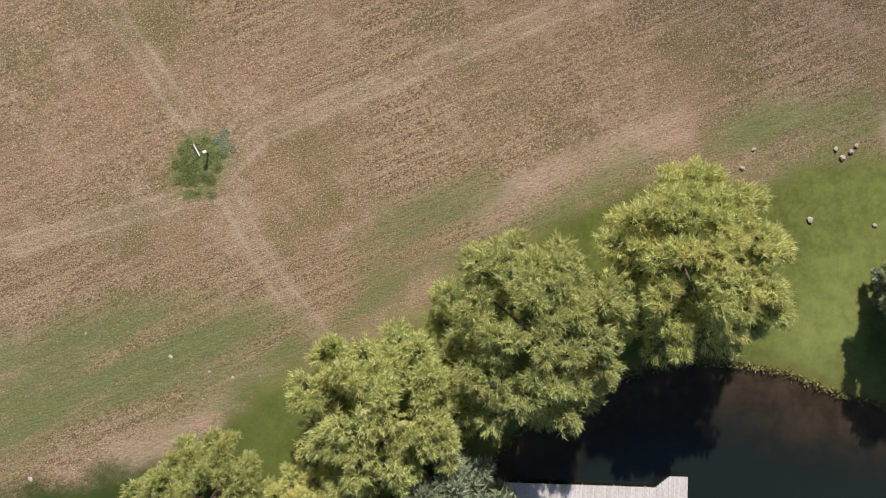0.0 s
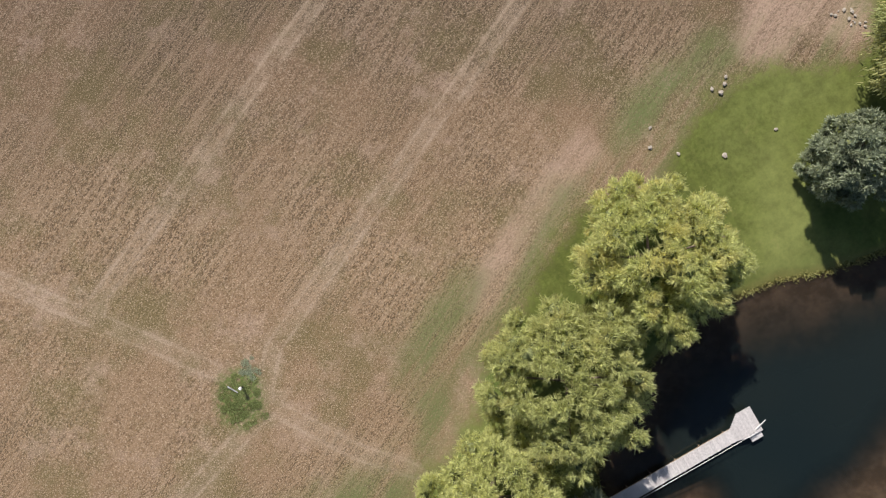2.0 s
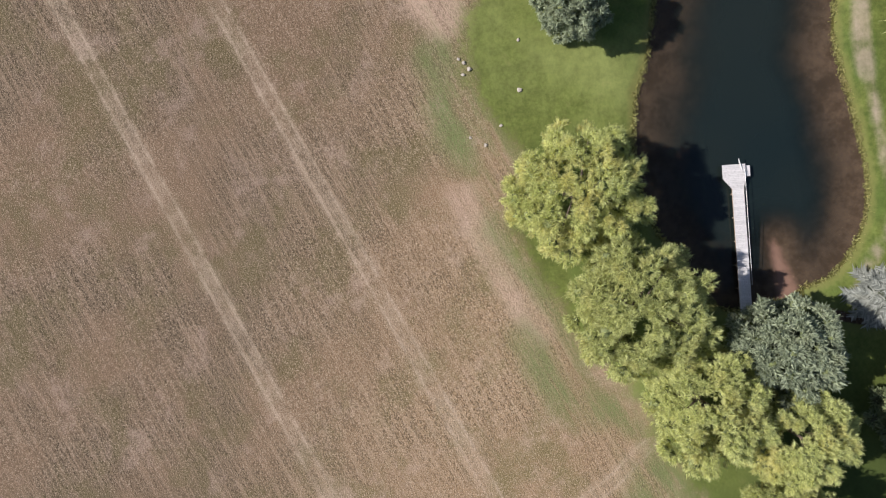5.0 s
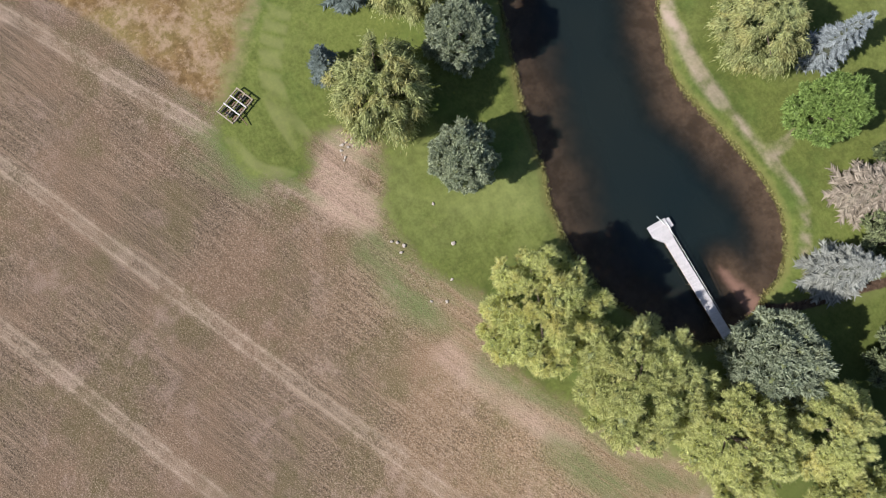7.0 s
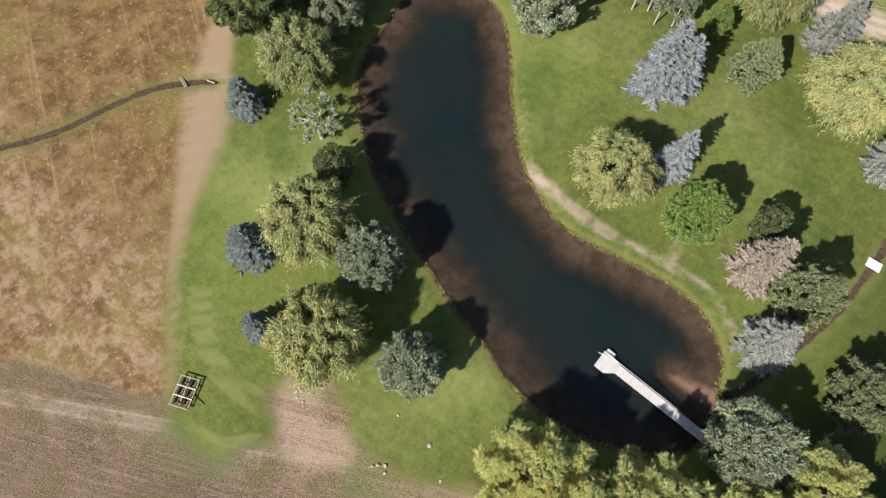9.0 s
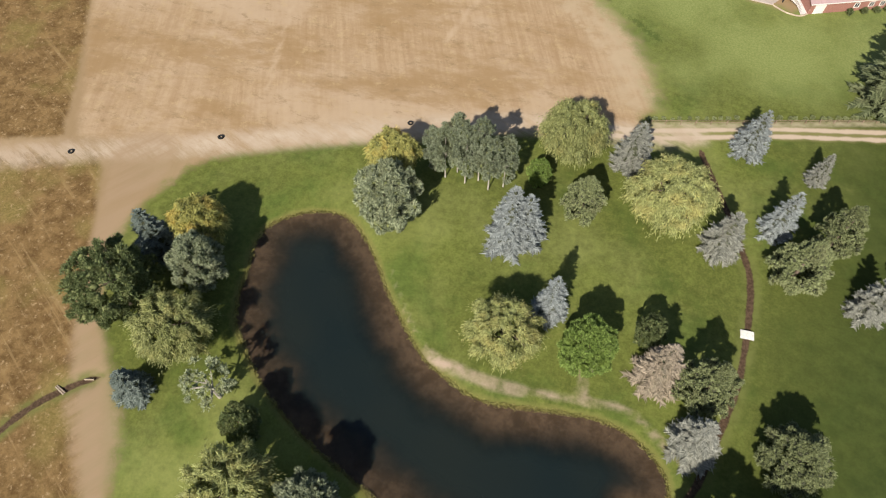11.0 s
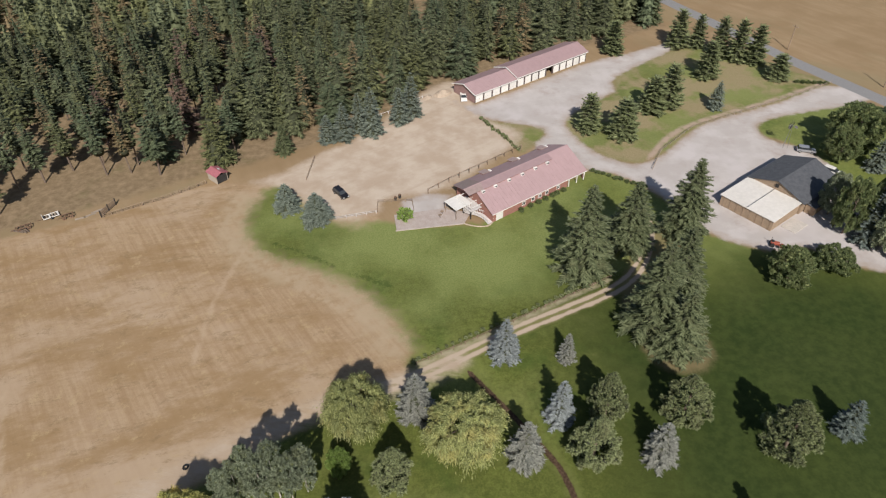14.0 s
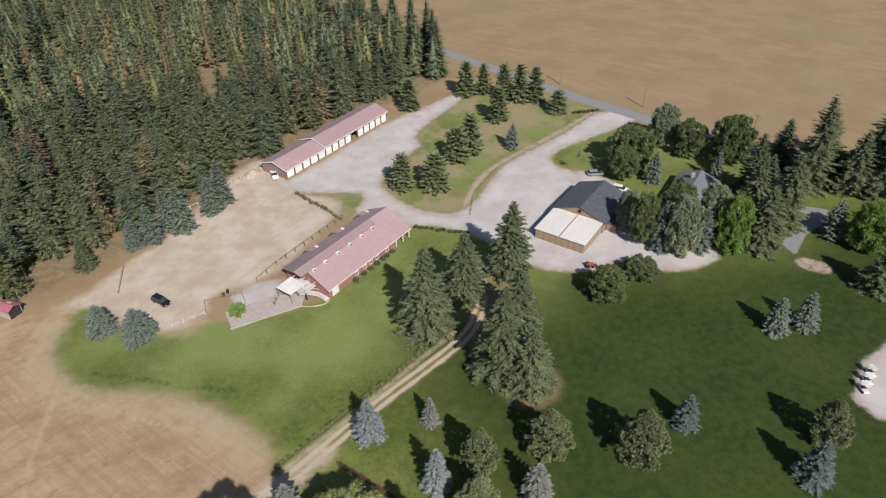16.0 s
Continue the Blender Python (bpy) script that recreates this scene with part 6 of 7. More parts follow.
# ---- vehicles ----
def car(x, y, turn, paint, label, length=4.9, pickup=False):
    c = thing("car", pose(x, y, 0, 0, 0, turn), label, "car")
    w, L = 0.95, length / 2
    body = bmesh.new()
    prof = [(-L, 0.45), (-L, 1.0), (-L + 0.25, 1.08), (L - 1.35, 1.05), (L - 0.1, 0.85), (L, 0.6), (L - 0.05, 0.38), (-L + 0.05, 0.38)]
    a = [body.verts.new((px, -w, pz)) for px, pz in prof]
    b = [body.verts.new((px, w, pz)) for px, pz in prof]
    body.faces.new(a)
    body.faces.new(b[::-1])
    for i in range(len(a)):
        j = (i + 1) % len(a)
        body.faces.new((a[i], b[i], b[j], a[j]))
    bmesh.ops.bevel(body, geom=list(body.edges), offset=0.07, segments=2, affect="EDGES")
    part("body", body, paint, c)
    x0, x1 = (-0.6, 1.3) if pickup else (-L + 0.15, 1.25)
    cabin = bmesh.new()
    low = [cabin.verts.new(v) for v in ((x0, -w + 0.05, 1.02), (x1, -w + 0.05, 1.02), (x1, w - 0.05, 1.02), (x0, w - 0.05, 1.02))]
    top = [cabin.verts.new(v) for v in ((x0 + 0.25, -w + 0.2, 1.62), (x1 - 0.75, -w + 0.2, 1.62), (x1 - 0.75, w - 0.2, 1.62), (x0 + 0.25, w - 0.2, 1.62))]
    for i in range(4):
        j = (i + 1) % 4
        cabin.faces.new((low[i], low[j], top[j], top[i]))
    cabin.faces.new(top)
    part("windows", cabin, GLASS, c, "dark glass")
    part("roof", block(bmesh.new(), x0 + 0.22, -w + 0.18, 1.6, x1 - 0.72, w - 0.18, 1.68, 0.03), paint, c)
    part("windscreen", slab(bmesh.new(), [(x1 - 0.02, -w + 0.12, 1.07), (x1 - 0.02, w - 0.12, 1.07), (x1 - 0.7, w - 0.24, 1.6), (x1 - 0.7, -w + 0.24, 1.6)], 0.03), GLASS, c)
    for wx in (-L + 0.9, L - 0.95):
        for wy in (-w + 0.05, w - 0.05):
            s = 0.1 if wy > 0 else -0.1
            wheel = part("wheel", tube(bmesh.new(), (wx, wy - 0.1, 0.36), (wx, wy + 0.1, 0.36), 0.36, sides=16), RUBBER, c, "black tyre")
            part("rim", tube(bmesh.new(), (wx, wy + s * 0.9, 0.36), (wx, wy + s * 1.2, 0.36), 0.2, sides=12), STEEL, wheel)
    for wy in (-0.65, 0.65):
        part("headlight", block(bmesh.new(), L - 0.12, wy - 0.2, 0.66, L + 0.015, wy + 0.2, 0.82, 0.02), WHITE, c)
        part("tail_light", block(bmesh.new(), -L - 0.015, wy - 0.15, 0.75, -L + 0.1, wy + 0.15, 0.95, 0.02), RED_PAINT, c)
    return c


car(24.4, -145.0, 117, BLACK_PAINT, "black sport utility car parked on bare earth", 5.1)
car(-102.8, -137.6, 150, SILVER_PAINT, "silver car parked behind the workshop")
car(-102.5, -126.5, 120, WHITE, "white car parked beside the workshop")
car(-18.6, -189.6, 80, WHITE, "white pickup beside the storage building", 5.3, True)


def golf_cart(x, y, turn):
    g = thing("golf_cart", pose(x, y, 0, 0, 0, turn), "white golf cart on the gravel lot", "golf cart", "golf carts")
    part("body", block(bmesh.new(), -1.2, -0.6, 0.25, 1.2, 0.6, 0.6, 0.08), WHITE, g)
    part("seat", block(bmesh.new(), -0.5, -0.5, 0.6, 0.2, 0.5, 0.85, 0.05), DARK, g)
    part("roof", block(bmesh.new(), -0.95, -0.6, 1.8, 0.85, 0.6, 1.88, 0.03), CREAM, g)
    for px in (-0.9, 0.8):
        for py in (-0.55, 0.55):
            part("post", tube(bmesh.new(), (px, py, 0.55), (px, py, 1.82), 0.025, sides=6), STEEL, g)
    for px in (-0.8, 0.8):
        for py in (-0.55, 0.55):
            part("wheel", tube(bmesh.new(), (px, py - 0.09, 0.22), (px, py + 0.09, 0.22), 0.22, sides=12), RUBBER, g)


for i in range(3):
    golf_cart(-87.6 - i * 2.7, -43.9 - i * 0.9, 60)


def excavator():
    e = thing("small_tractor", pose(-69.4, -103.0, 0, 0, 0, 150), "small red tractor with loader by the gravel edge", "tractor")
    part("body", block(bmesh.new(), -0.9, -0.4, 0.5, 1.0, 0.4, 1.15, 0.06), RED_PAINT, e)
    part("seat", block(bmesh.new(), -0.7, -0.25, 1.15, -0.2, 0.25, 1.5, 0.05), DARK, e)
    part("roll_bar", tube(bmesh.new(), (-0.85, -0.4, 1.1), (-0.85, -0.4, 2.1), 0.04), DARK, e)
    part("roll_bar", tube(bmesh.new(), (-0.85, 0.4, 1.1), (-0.85, 0.4, 2.1), 0.04), DARK, e)
    part("bucket", block(bmesh.new(), 1.5, -0.75, 0.05, 2.0, 0.75, 0.5, 0.04), RED_PAINT, e)
    for y in (-0.5, 0.5):
        part("loader_arm", tube(bmesh.new(), (0.4, y, 0.9), (1.6, y, 0.35), 0.06), RED_PAINT, e)
        part("wheel", tube(bmesh.new(), (-0.5, y * 1.3 - 0.15, 0.5), (-0.5, y * 1.3 + 0.15, 0.5), 0.5, sides=16), RUBBER, e)
        part("wheel", tube(bmesh.new(), (0.8, y * 1.2 - 0.1, 0.32), (0.8, y * 1.2 + 0.1, 0.32), 0.32, sides=14), RUBBER, e)


excavator()


# ---- poles, fences, stones ----
def utility_pole(x, y, h):
    p = thing("utility_pole", pose(x, y, 0, 0, 0, 105), "brown wooden utility pole beside the road", "utility pole", "utility poles")
    part("pole", tube(bmesh.new(), (0, 0, -0.3), (0, 0, h), 0.22, 0.15), WOOD, p)
    part("crossarm", block(bmesh.new(), -1.2, -0.07, h - 0.75, 1.2, 0.07, h - 0.6), WOOD, p)
    for k in (-1.05, 0.0, 1.05):
        part("insulator", tube(bmesh.new(), (k, 0, h - 0.6), (k, 0, h - 0.35), 0.06, 0.04, 6), CONCRETE, p)


for x, y, h in ((-142.2, -201.4, 9.0), (-153.4, -167.3, 9.2), (-165.2, -128.9, 8.6)):
    utility_pole(x, y, h)


def windmill():
    w = thing("windmill", pose(-98.6, -141.0, 0, 0, 0, 20), "small farm windmill on a thin steel tower", "windmill")
    for i in range(3):
        a = i * 2.094
        part("leg", tube(bmesh.new(), (math.cos(a) * 0.8, math.sin(a) * 0.8, 0), (math.cos(a) * 0.1, math.sin(a) * 0.1, 6.6), 0.05, 0.03, 6), STEEL, w)
    part("hub", tube(bmesh.new(), (0, -0.35, 6.9), (0, 0.1, 6.9), 0.12), STEEL, w)
    for i in range(14):
        a = i * 2 * math.pi / 14
        c, s = math.cos(a), math.sin(a)
        blade = bmesh.new()
        slab(blade, [(c * 0.35 - s * 0.06, -0.34, 6.9 + s * 0.35 + c * 0.06), (c * 0.35 + s * 0.06, -0.3, 6.9 + s * 0.35 - c * 0.06),
                     (c * 1.25 + s * 0.2, -0.24, 6.9 + s * 1.25 - c * 0.2), (c * 1.25 - s * 0.2, -0.38, 6.9 + s * 1.25 + c * 0.2)], 0.02)
        part("blade", blade, DARK if i % 4 else STEEL, w)
    part("tail", block(bmesh.new(), -0.02, 0.7, 6.55, 0.02, 1.6, 7.2), STEEL, w)
    part("tail_arm", tube(bmesh.new(), (0, 0.1, 6.9), (0, 0.8, 6.9), 0.03, sides=6), STEEL, w)


windmill()


def fence(name, line, step, height, material, label, rails=2, thick=0.06, group=""):
    """Posts and rails along a line of the plan, each its own part."""
    f = thing(name, pose(*line[0], 0), label, "fence", group)
    origin = Vector((*line[0], 0))
    bm = bmesh.new()
    block(bm, -thick, -thick, -0.1, thick, thick, height, 0.01)
    post = bpy.data.meshes.new("post")
    bm.to_mesh(post)
    bm.free()
    post.materials.append(material)
    rng = random.Random(len(line) * 31 + int(step * 10))
    for a, b in zip(line, line[1:]):
        a, b = Vector((*a, 0)), Vector((*b, 0))
        n = max(1, round((b - a).length / step))
        angle = math.degrees(math.atan2(b.y - a.y, b.x - a.x))
        for i in range(n):
            p, q = a.lerp(b, i / n) - origin, a.lerp(b, (i + 1) / n) - origin
            shared("post", post, f, pose(p.x, p.y, 0, rng.uniform(-3, 3), rng.uniform(-3, 3), angle) @ Matrix.Diagonal((1, 1, rng.uniform(0.9, 1.08), 1)))
            for k in range(rails):
                z = height * (0.9 - 0.42 * k)
                part("rail", tube(bmesh.new(), (p.x, p.y, z), (q.x, q.y, z + rng.uniform(-0.03, 0.03)), thick * 0.7, sides=5), material, f)
    end = Vector((*line[-1], 0)) - origin
    shared("post", post, f, pose(end.x, end.y, 0))
    return f


fence("rail_fence", [(16.4, -86.6), (6.3, -89.6), (-7.2, -94.0), (-28.7, -101.0)], 2.6, 0.95, WOOD, "low brown rail fence along the lane", 2)
fence("rail_fence", [(-57.5, -138.6), (-64, -146.6), (-79.4, -156.8), (-114.6, -166.3), (-138.7, -173.6)], 2.8, 1.05, WEATHERED_RAIL, "pale wooden rail fence along the drive", 2)
fence("corral_fence", [(2.9, -140.8), (-3.4, -144.6), (-12.6, -149.2), (-26.6, -156.1)], 3.0, 1.7, WOOD, "tall brown corral fence behind the barn", 1, 0.08)
fence("field_fence", [(81, -148.2), (79.2, -149), (68, -153.1), (57.8, -158.0)], 2.4, 1.0, WOOD, "low dark board fence at the field edge", 3, 0.07)
fence("rail_fence", [(26.6, -135.0), (16.8, -135.5)], 2.4, 0.9, PALE_WOOD, "pale low rail fence between lawn and yard", 2)
fence("patio_fence", [(16.6, -135.7), (15.8, -139.7), (7.5, -138.2), (7.8, -134.5)], 1.6, 1.0, WOOD, "brown wooden fence round the patio corner", 2)
fence("yard_fence", [(32.4, -153.8), (29.6, -164.0)], 2.0, 1.1, WOOD, "brown gate fence across the yard", 2)
fence("yard_fence", [(20, -179.5), (6, -184.8), (-6, -192.5)], 2.6, 1.1, PALE_WOOD, "pale log fence before the forest", 1, 0.1)
fence("hedge_fence", [(-20.7, -176.0), (-26.1, -155.2)], 2.0, 0.8, WOOD, "low brown fence beside dry grass", 2)


def shrub_mesh(name, seed, material):
    rng = np.random.default_rng(seed)
    crown = leafy_crown(rng, 1.0, 0.6, 18, 24, 5, 0.12, 0.035, low=0.0, size=0.2)
    return mesh_from(name, *crown[:2], material, SHADED_TWIGS, crown[2])


def weed_mesh(name, seed, material):
    rng = np.random.default_rng(seed)
    a, d = rng.uniform(0, 6.3, 130), np.sqrt(rng.uniform(0, 0.36, 130))
    root = np.stack([np.cos(a) * d, np.sin(a) * d, np.zeros(130)], 1)
    way = unit(rng.normal(size=(130, 3)) + (0, 0, 0.9))
    way[:, 2] = np.abs(way[:, 2])
    return mesh_from(name, *leaves(root, way, rng.uniform(0.15, 0.5, 130), np.full(130, 0.05), rng), material)


SHRUBS = {"green": shrub_mesh("shrub", 5, DEEP), "olive": shrub_mesh("shrub", 6, PINE), "bright": shrub_mesh("shrub", 7, MAPLE), "weed": weed_mesh("shrub", 8, WEED), "dry_weed": weed_mesh("shrub", 9, BROAD)}


def shrub(x, y, height, wide, tone, label, group=""):
    ob = new("shrub", SHRUBS[tone])
    ob.matrix_basis = pose(x, y, 0, 0, 0, (x * 77 + y * 31) % 360) @ Matrix.Diagonal((wide / 0.6, wide / 0.6, height, 1))
    return tagged(ob, label, "shrub", group)


shrub(10.4, -131.6, 2.6, 2.0, "bright", "round bright green shrub on the patio")
barn_frame = along(*BARN)
for u in (8.3, 11.4, 14.0, 16.4, 18.8, 20.3, 22.6):
    p = barn_frame @ Vector((u, -1.7, 0))
    shrub(p.x, p.y, 1.2, 0.75, "green", "dark green shrub against the barn wall", "shrubs along the barn")
rng_shrub = random.Random(12)
for i in range(15):
    u = i / 14
    shrub(-20.5 - 5.4 * u + rng_shrub.uniform(-0.3, 0.3), -175.4 + 19.6 * u, rng_shrub.uniform(0.6, 1.1), rng_shrub.uniform(0.5, 0.8), "olive", "low olive shrub in a hedge row", "hedge by the yard")
for i in range(34):
    u = i / 33
    shrub(17 - 46 * u + rng_shrub.uniform(-0.4, 0.4), -87.3 - 14.6 * u + rng_shrub.uniform(-0.25, 0.25), rng_shrub.uniform(0.35, 0.75), rng_shrub.uniform(0.35, 0.6), "olive", "low dry shrub along the lane fence", "shrubs along the lane")
for i in range(10):
    u = i / 9
    shrub(-41.5 - 10 * u, -141 + 9.5 * u + rng_shrub.uniform(-0.4, 0.4), rng_shrub.uniform(0.6, 1.0), rng_shrub.uniform(0.6, 0.9), "green", "low green shrub at the lawn edge", "shrubs by the drive")
for i in range(6):
    shrub(-128 - 1.7 * i, -176.5 + 0.6 * i, 1.0, 0.9, "green", "dark round shrub beside the road", "shrubs by the road")
for i in range(36):
    a, d = i * 2.4, 1.75 * math.sqrt(i / 36)
    shrub(-18.4 + d * math.cos(a) + rng_shrub.uniform(-0.4, 0.4), 6.0 + d * 1.2 * math.sin(a) + rng_shrub.uniform(-0.4, 0.4), rng_shrub.uniform(0.12, 0.28), rng_shrub.uniform(0.26, 0.42), "weed", "low green weeds round a field sprinkler", "weeds in the stubble")
for i in range(16):
    shrub(-16.4 + rng_shrub.uniform(-1.0, 1.0), 8.0 + rng_shrub.uniform(-0.9, 0.9), rng_shrub.uniform(0.08, 0.2), rng_shrub.uniform(0.15, 0.3), "dry_weed", "dry grey-green weeds in the stubble", "weeds in the stubble")
sprinkler = thing("sprinkler", pose(-17.7, 7.1, 0), "small white-topped field sprinkler standing in weeds", "sprinkler")
part("riser", tube(bmesh.new(), (0, 0, -0.1), (0, 0, 0.8), 0.06), DARK, sprinkler)
part("head", tube(bmesh.new(), (0, 0, 0.78), (0, 0, 0.92), 0.16, 0.12, 10), WHITE, sprinkler, "white sprinkler head")
part("pipe", tube(bmesh.new(), (-1.1, 0.7, 0.1), (-0.6, -0.2, 0.1), 0.06), STEEL, sprinkler)


def stone_mesh(seed):
    rng = random.Random(seed)
    bm = bmesh.new()
    bmesh.ops.create_icosphere(bm, subdivisions=2, radius=1.0)
    for v in bm.verts:
        v.co *= 0.8 + 0.4 * noise.noise(v.co * 1.4 + Vector((seed * 7.1, 0, 0)))
        v.co.z *= 0.62
    data = bpy.data.meshes.new("stone")
    bm.to_mesh(data)
    bm.free()
    data.materials.append(STONE)
    return data


STONES = [stone_mesh(s) for s in range(4)]


def stone(x, y, r, group="stones at the field edge"):
    ob = new("stone", STONES[int(abs(x * 13 + y * 7)) % 4])
    ob.matrix_basis = pose(x, y, r * 0.2, 0, 0, (x * 91) % 360) @ Matrix.Diagonal((r * 0.85, r * 0.7, r * 0.5, 1))
    return tagged(ob, "pale rough field stone on the ground", "stone", group)


for x, y, r in ((23.3, 6.5, 0.3), (28.5, 2.6, 0.38), (31.1, 7.4, 0.35), (30.6, 8.1, 0.28), (25.1, 4.8, 0.26), (24.2, 8.0, 0.24), (31.8, 7.9, 0.3), (32.2, 8.4, 0.25), (33.5, 2.2, 0.28),
                (-30.2, -17.4, 0.32), (-20.1, -8.3, 0.28), (-17.2, -9.4, 0.22), (-15.4, -9.8, 0.2), (-22.9, -12.0, 0.2), (-19.3, -11.2, 0.2), (-17.6, -11.4, 0.18), (-26.5, -6.6, 0.18)):
    stone(x, y, r)
for i in range(12):
    stone(-98.5 - i * 0.5 + rng_shrub.uniform(-0.3, 0.3), -89.0 - i * 0.35 + rng_shrub.uniform(-0.4, 0.4), rng_shrub.uniform(0.25, 0.5), "stones edging the drive")
for i in range(14):
    stone(44.0 + rng_shrub.uniform(-1.2, 1.2), 7.0 + rng_shrub.uniform(-1.5, 1.5), rng_shrub.uniform(0.12, 0.3), "stones under the willow")


def bank_grass():
    """Uneven tufts of grass that hang over the edge of the pond."""
    rng = np.random.default_rng(21)
    line = POND
    after = np.roll(line, -1, 0)
    long = np.hypot(*(after - line).T)
    count = 1300
    pick = rng.choice(len(line), count, p=long / long.sum())
    u = rng.uniform(size=(count, 1))
    at = line[pick] * (1 - u) + after[pick] * u
    outward = np.stack([(after - line)[pick][:, 1], -(after - line)[pick][:, 0]], 1)
    outward = outward / np.linalg.norm(outward, axis=1, keepdims=True)
    side = np.where(inside(at + outward * 0.5, line), -1.0, 1.0)[:, None]
    tuft = rng.uniform(-0.2, 0.4, (count, 1)) * (0.4 + np.sin(at[:, :1] * 1.7) * np.sin(at[:, 1:] * 1.3))
    at = at + outward * side * tuft
    blades = 9
    root = np.repeat(np.column_stack([at, np.full(count, -0.3)]), blades, 0) + rng.normal(size=(count * blades, 3)) * (0.16, 0.16, 0.02)
    way = unit(rng.normal(size=root.shape) * (0.7, 0.7, 0.3) + (0, 0, 0.7))
    data = mesh_from("bank_grass", *leaves(root, way, rng.uniform(0.12, 0.34, len(root)), np.full(len(root), 0.05), rng), BANK_GRASS)
    return tagged(new("bank_grass", data), "yellow-green grass tufts along the pond bank", "grass", kind="stuff")


bank_grass()


culvert = thing("culvert", pose(84.2, -16.1, 0.0, 0, 0, 196), "pale pipe end where the field ditch stops", "pipe")
part("pipe", tube(bmesh.new(), (0.6, 0, 0.0), (1.9, 0, 0.04), 0.12, sides=12), WEATHERED_RAIL, culvert)
crossing = thing("plank_crossing", pose(85.9, -14.0, 0.02, 0, 0, 160), "narrow pale plank laid across the field ditch", "plank")
for off in (-0.14, 0.12):
    part("plank", block(bmesh.new(), -0.9, off - 0.09, 0.0, 0.9, off + 0.09, 0.06, 0.01), WEATHERED_RAIL, crossing)


def earth_mound(x, y, turn, long, wide, high):
    """A heap of spoil with an uneven top, on the ground."""
    bm = bmesh.new()
    rings, sides = 7, 22
    tip = bm.verts.new((0, 0, high))
    rows = []
    for i in range(1, rings + 1):
        f = i / rings
        row = []
        for j in range(sides):
            a = j * 2 * math.pi / sides
            rough = 1 + 0.25 * noise.noise(Vector((math.cos(a) * 2 + x, math.sin(a) * 2, f * 3)))
            z = high * (1 - f ** 1.6) * (1 + 0.3 * noise.noise(Vector((math.cos(a) * f * 3, math.sin(a) * f * 3 + y, 1.0)))) if i < rings else -0.15
            row.append(bm.verts.new((math.cos(a) * f * long / 2 * rough, math.sin(a) * f * wide / 2 * rough, z)))
        rows.append(row)
    for j in range(sides):
        k = (j + 1) % sides
        bm.faces.new((tip, rows[0][j], rows[0][k]))
        for a, b in zip(rows, rows[1:]):
            bm.faces.new((a[j], b[j], b[k], a[k]))
    ob = part("earth_mound", bm, EARTH, None)
    ob.matrix_basis = pose(x, y, 0, 0, 0, turn)
    return tagged(ob, "low heap of bare tan earth by the yard", "earth mound")


earth_mound(-12.9, -194.5, 32, 7.5, 4.2, 1.3)
earth_mound(-7.5, -193.0, 40, 4.5, 2.6, 0.7)
for x, y in ((86.5, -61.0), (56.5, -73.9), (109, -50.5)):
    t = thing("tyre", pose(x, y, 0), "old black tyre lying beside the lane", "tyre", "tyres by the lane")
    bm = bmesh.new()
    for i in range(16):
        a, b = i * math.pi / 8, (i + 1) * math.pi / 8
        tube(bm, (0.38 * math.cos(a), 0.38 * math.sin(a), 0.14), (0.38 * math.cos(b), 0.38 * math.sin(b), 0.14), 0.15, sides=8)
    part("tread", bm, RUBBER, t)
for x, y in ((10.2, -140.6), (11.4, -139.9)):
    b = thing("barrel", pose(x, y, 0), "dark steel barrel beside the patio fence", "barrel", "barrels by the patio")
    part("drum", tube(bmesh.new(), (0, 0, 0), (0, 0, 0.95), 0.36, sides=16), DARK, b)
    part("lid", tube(bmesh.new(), (0, 0, 0.95), (0, 0, 1.0), 0.38, sides=16), RUST, b)

# paving beside the barn
patio = thing("patio", pose(0, 0, 0), "reddish paved patio beside the barn", "patio", kind="structure")
part("paving", slab(bmesh.new(), [(13.2, -127.6, 0.16), (-3.0, -126.8, 0.16), (-5.5, -130.5, 0.16), (1.0, -133.5, 0.16), (12.8, -133.6, 0.16)], 0.25), PAVING, patio)
part("kerb", slab(bmesh.new(), [(13.4, -127.2, 0.2), (-3.0, -126.4, 0.2), (-3.0, -126.78, 0.2), (13.4, -127.58, 0.2)], 0.3), PAVING, patio, "pale paved edge")
kerb_path = smooth([(-2.8, -126.6), (-5.5, -124.9), (-8.2, -124.6), (-9.8, -126.0)], False, 3)
for a, b in zip(kerb_path, kerb_path[1:]):
    part("kerb", tube(bmesh.new(), (a[0], a[1], 0.0), (b[0], b[1], 0.0), 0.22, sides=6), EARTH, patio)
for x, y in ((1.4, -131.5), (0.2, -133.0), (2.2, -130.2)):
    t = thing("patio_table", pose(x, y, 0.16), "small round dark patio table", "table", "tables on the patio")
    part("tabletop", tube(bmesh.new(), (0, 0, 0.7), (0, 0, 0.75), 0.42, sides=16), WOOD, t)
    part("leg", tube(bmesh.new(), (0, 0, 0), (0, 0, 0.7), 0.06), DARK, t)

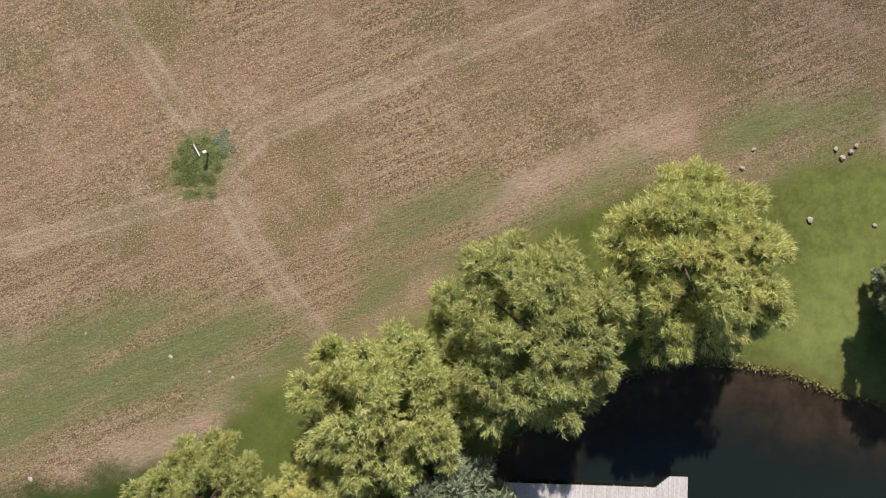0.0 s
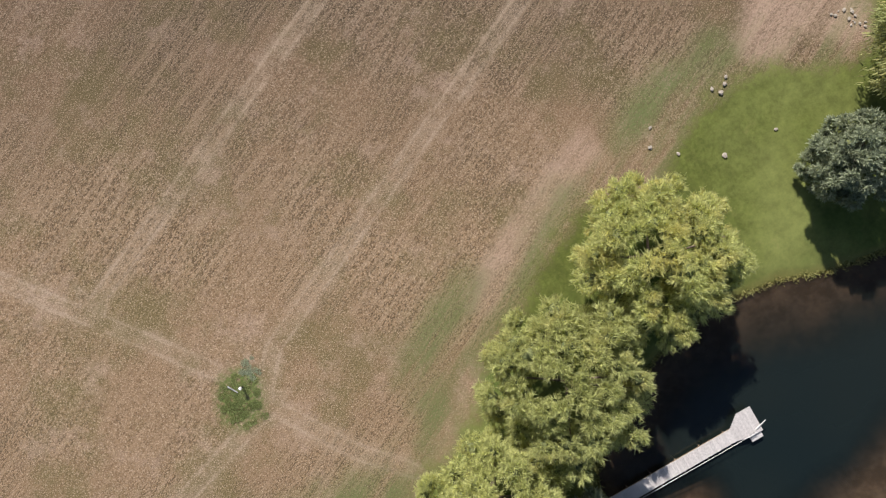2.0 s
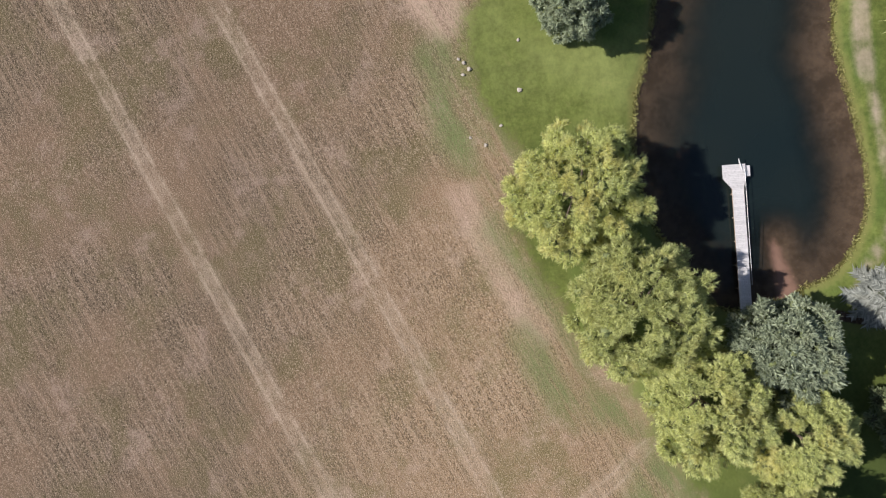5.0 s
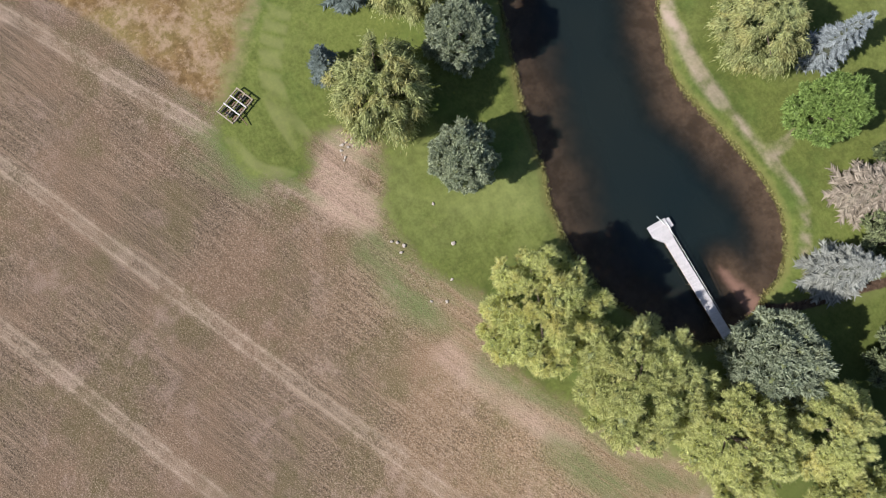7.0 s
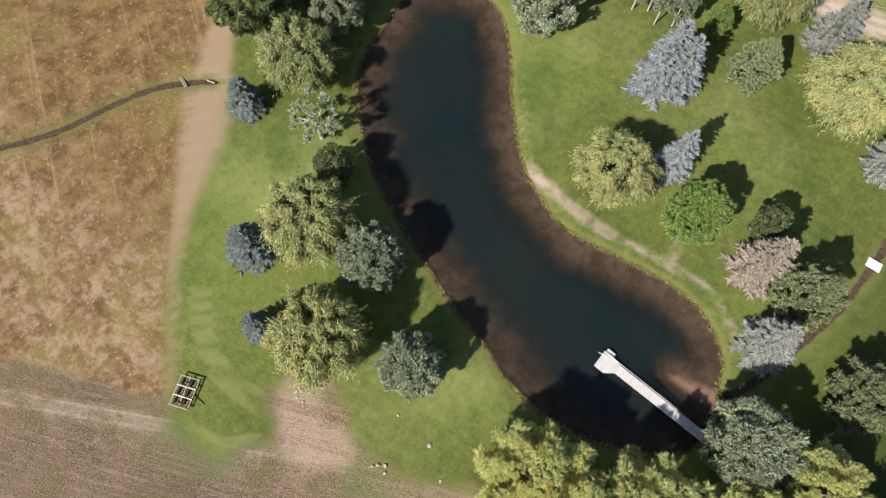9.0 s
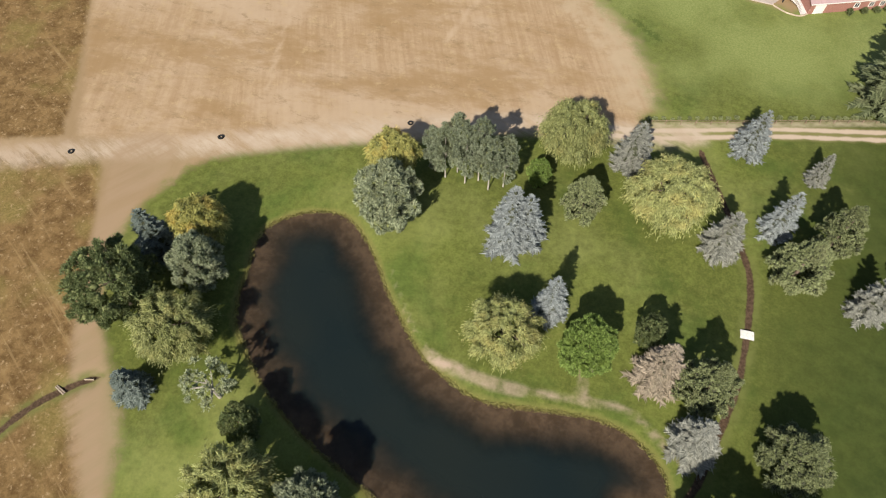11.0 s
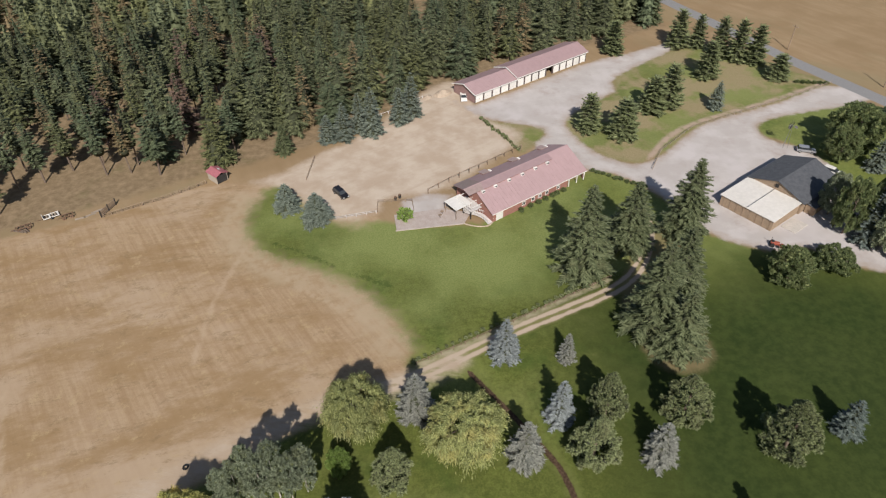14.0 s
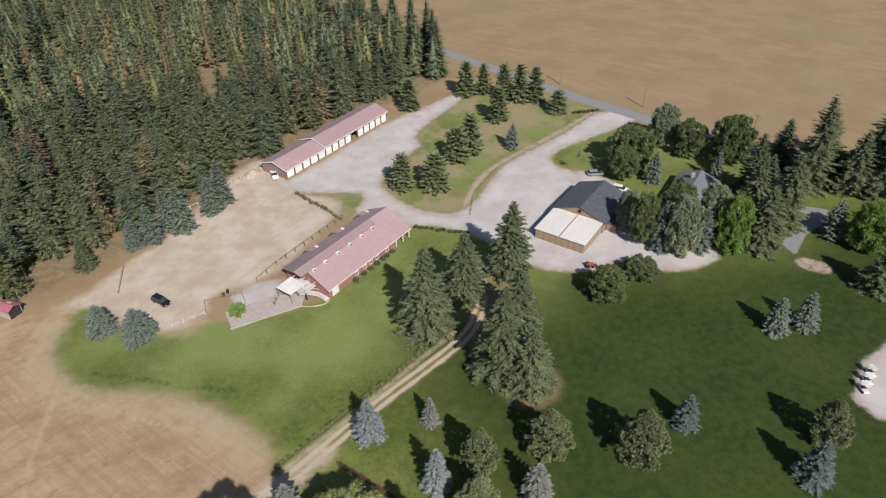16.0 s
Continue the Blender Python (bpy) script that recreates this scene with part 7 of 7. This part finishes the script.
# scrap at the end of the field fence
gate = thing("gate", pose(80.2, -150.8, 0, 0, 0, -118), "dark wooden gate at the field end", "gate")
for i in range(5):
    part("board", block(bmesh.new(), -2.6, -0.04, 0.25 + i * 0.32, 2.6, 0.04, 0.45 + i * 0.32), WOOD, gate)
for x in (-2.7, 0, 2.7):
    part("post", block(bmesh.new(), x - 0.1, -0.1, -0.1, x + 0.1, 0.1, 1.95), DARK, gate)
trailer = thing("trailer", pose(93.2, -151.0, 0, 0, 0, 25), "broken white flat trailer with missing boards beside the forest", "trailer")
for y in (-0.85, 0.85):
    part("side_rail", block(bmesh.new(), -1.8, y - 0.06, 0.55, 1.8, y + 0.06, 0.72, 0.01), WHITE, trailer, "peeling white rail")
for i in range(6):
    part("bed_board", block(bmesh.new(), -1.75 + i * 0.62, -0.78, 0.6, -1.4 + i * 0.62, 0.78, 0.66, 0.01), WEATHERED_RAIL if i % 3 else WHITE, trailer)
part("headboard", block(bmesh.new(), 1.7, -0.9, 0.72, 1.8, 0.9, 1.2, 0.01), WHITE, trailer)
for y in (-0.95, 0.95):
    part("wheel", tube(bmesh.new(), (0, y - 0.1, 0.34), (0, y + 0.1, 0.34), 0.34, sides=14), RUBBER, trailer)
part("drawbar", tube(bmesh.new(), (1.8, 0, 0.55), (3.0, 0, 0.45), 0.06), RUST, trailer)
for i in range(5):
    log = thing("log", pose(97.8 + i * 0.5, -147.0 + (i % 2) * 0.5, 0.18, 90, 0, 40 + i * 9), "rough brown log lying by the field", "log", "logs by the field")
    part("trunk_piece", tube(bmesh.new(), (0, 0, -1.3), (0, 0, 1.3), 0.2, 0.16, 9), BARK, log)


def old_implement(x, y, turn, long, label):
    """A rusted frame on two wheels with a row of shanks."""
    g = thing("farm_implement", pose(x, y, 0, 0, 0, turn), label, "farm machine", "old implements by the forest")
    for off in (-0.6, 0.6):
        part("beam", block(bmesh.new(), -long / 2, off - 0.08, 0.6, long / 2, off + 0.08, 0.76, 0.01), RUST, g)
    for i in range(4):
        px = -long / 2 + 0.1 + i * (long - 0.2) / 3
        part("crossbar", block(bmesh.new(), px - 0.06, -0.75, 0.76, px + 0.06, 0.75, 0.86, 0.01), RUST, g)
        part("shank", tube(bmesh.new(), (px, -0.6, 0.62), (px - 0.2, -0.75, 0.02), 0.05, 0.03, 6), RUST, g)
    for px in (-long * 0.3, long * 0.3):
        wheel = part("wheel", tube(bmesh.new(), (px, 0.72, 0.4), (px, 0.86, 0.4), 0.4, sides=14), RUST, g)
        part("hub", tube(bmesh.new(), (px, 0.86, 0.4), (px, 0.92, 0.4), 0.1, sides=8), DARK, wheel)
    part("drawbar", tube(bmesh.new(), (long / 2, 0, 0.66), (long / 2 + 1.2, 0.1, 0.4), 0.06, 0.05, 6), RUST, g)


old_implement(98.4, -147.6, 20, 3.4, "rusty cultivator frame on dry ground by the forest")
old_implement(89.4, -150.2, 22, 2.8, "rusty farm implement beside an old trailer")
for i, (x, y, turn) in enumerate(((86.4, -149.2, 15), (84.6, -150.0, 28), (83.0, -151.4, 22))):
    board = thing("plank_stack", pose(x, y, 0, 0, 0, turn), "grey weathered planks lying by the forest edge", "planks", "planks by the forest")
    for k in range(4):
        part("plank", block(bmesh.new(), -1.3 - 0.1 * k, -0.5 + k * 0.26, 0.0, 1.2 + 0.08 * i, -0.28 + k * 0.26, 0.06 + 0.02 * k, 0.005), WEATHERED_RAIL, board)
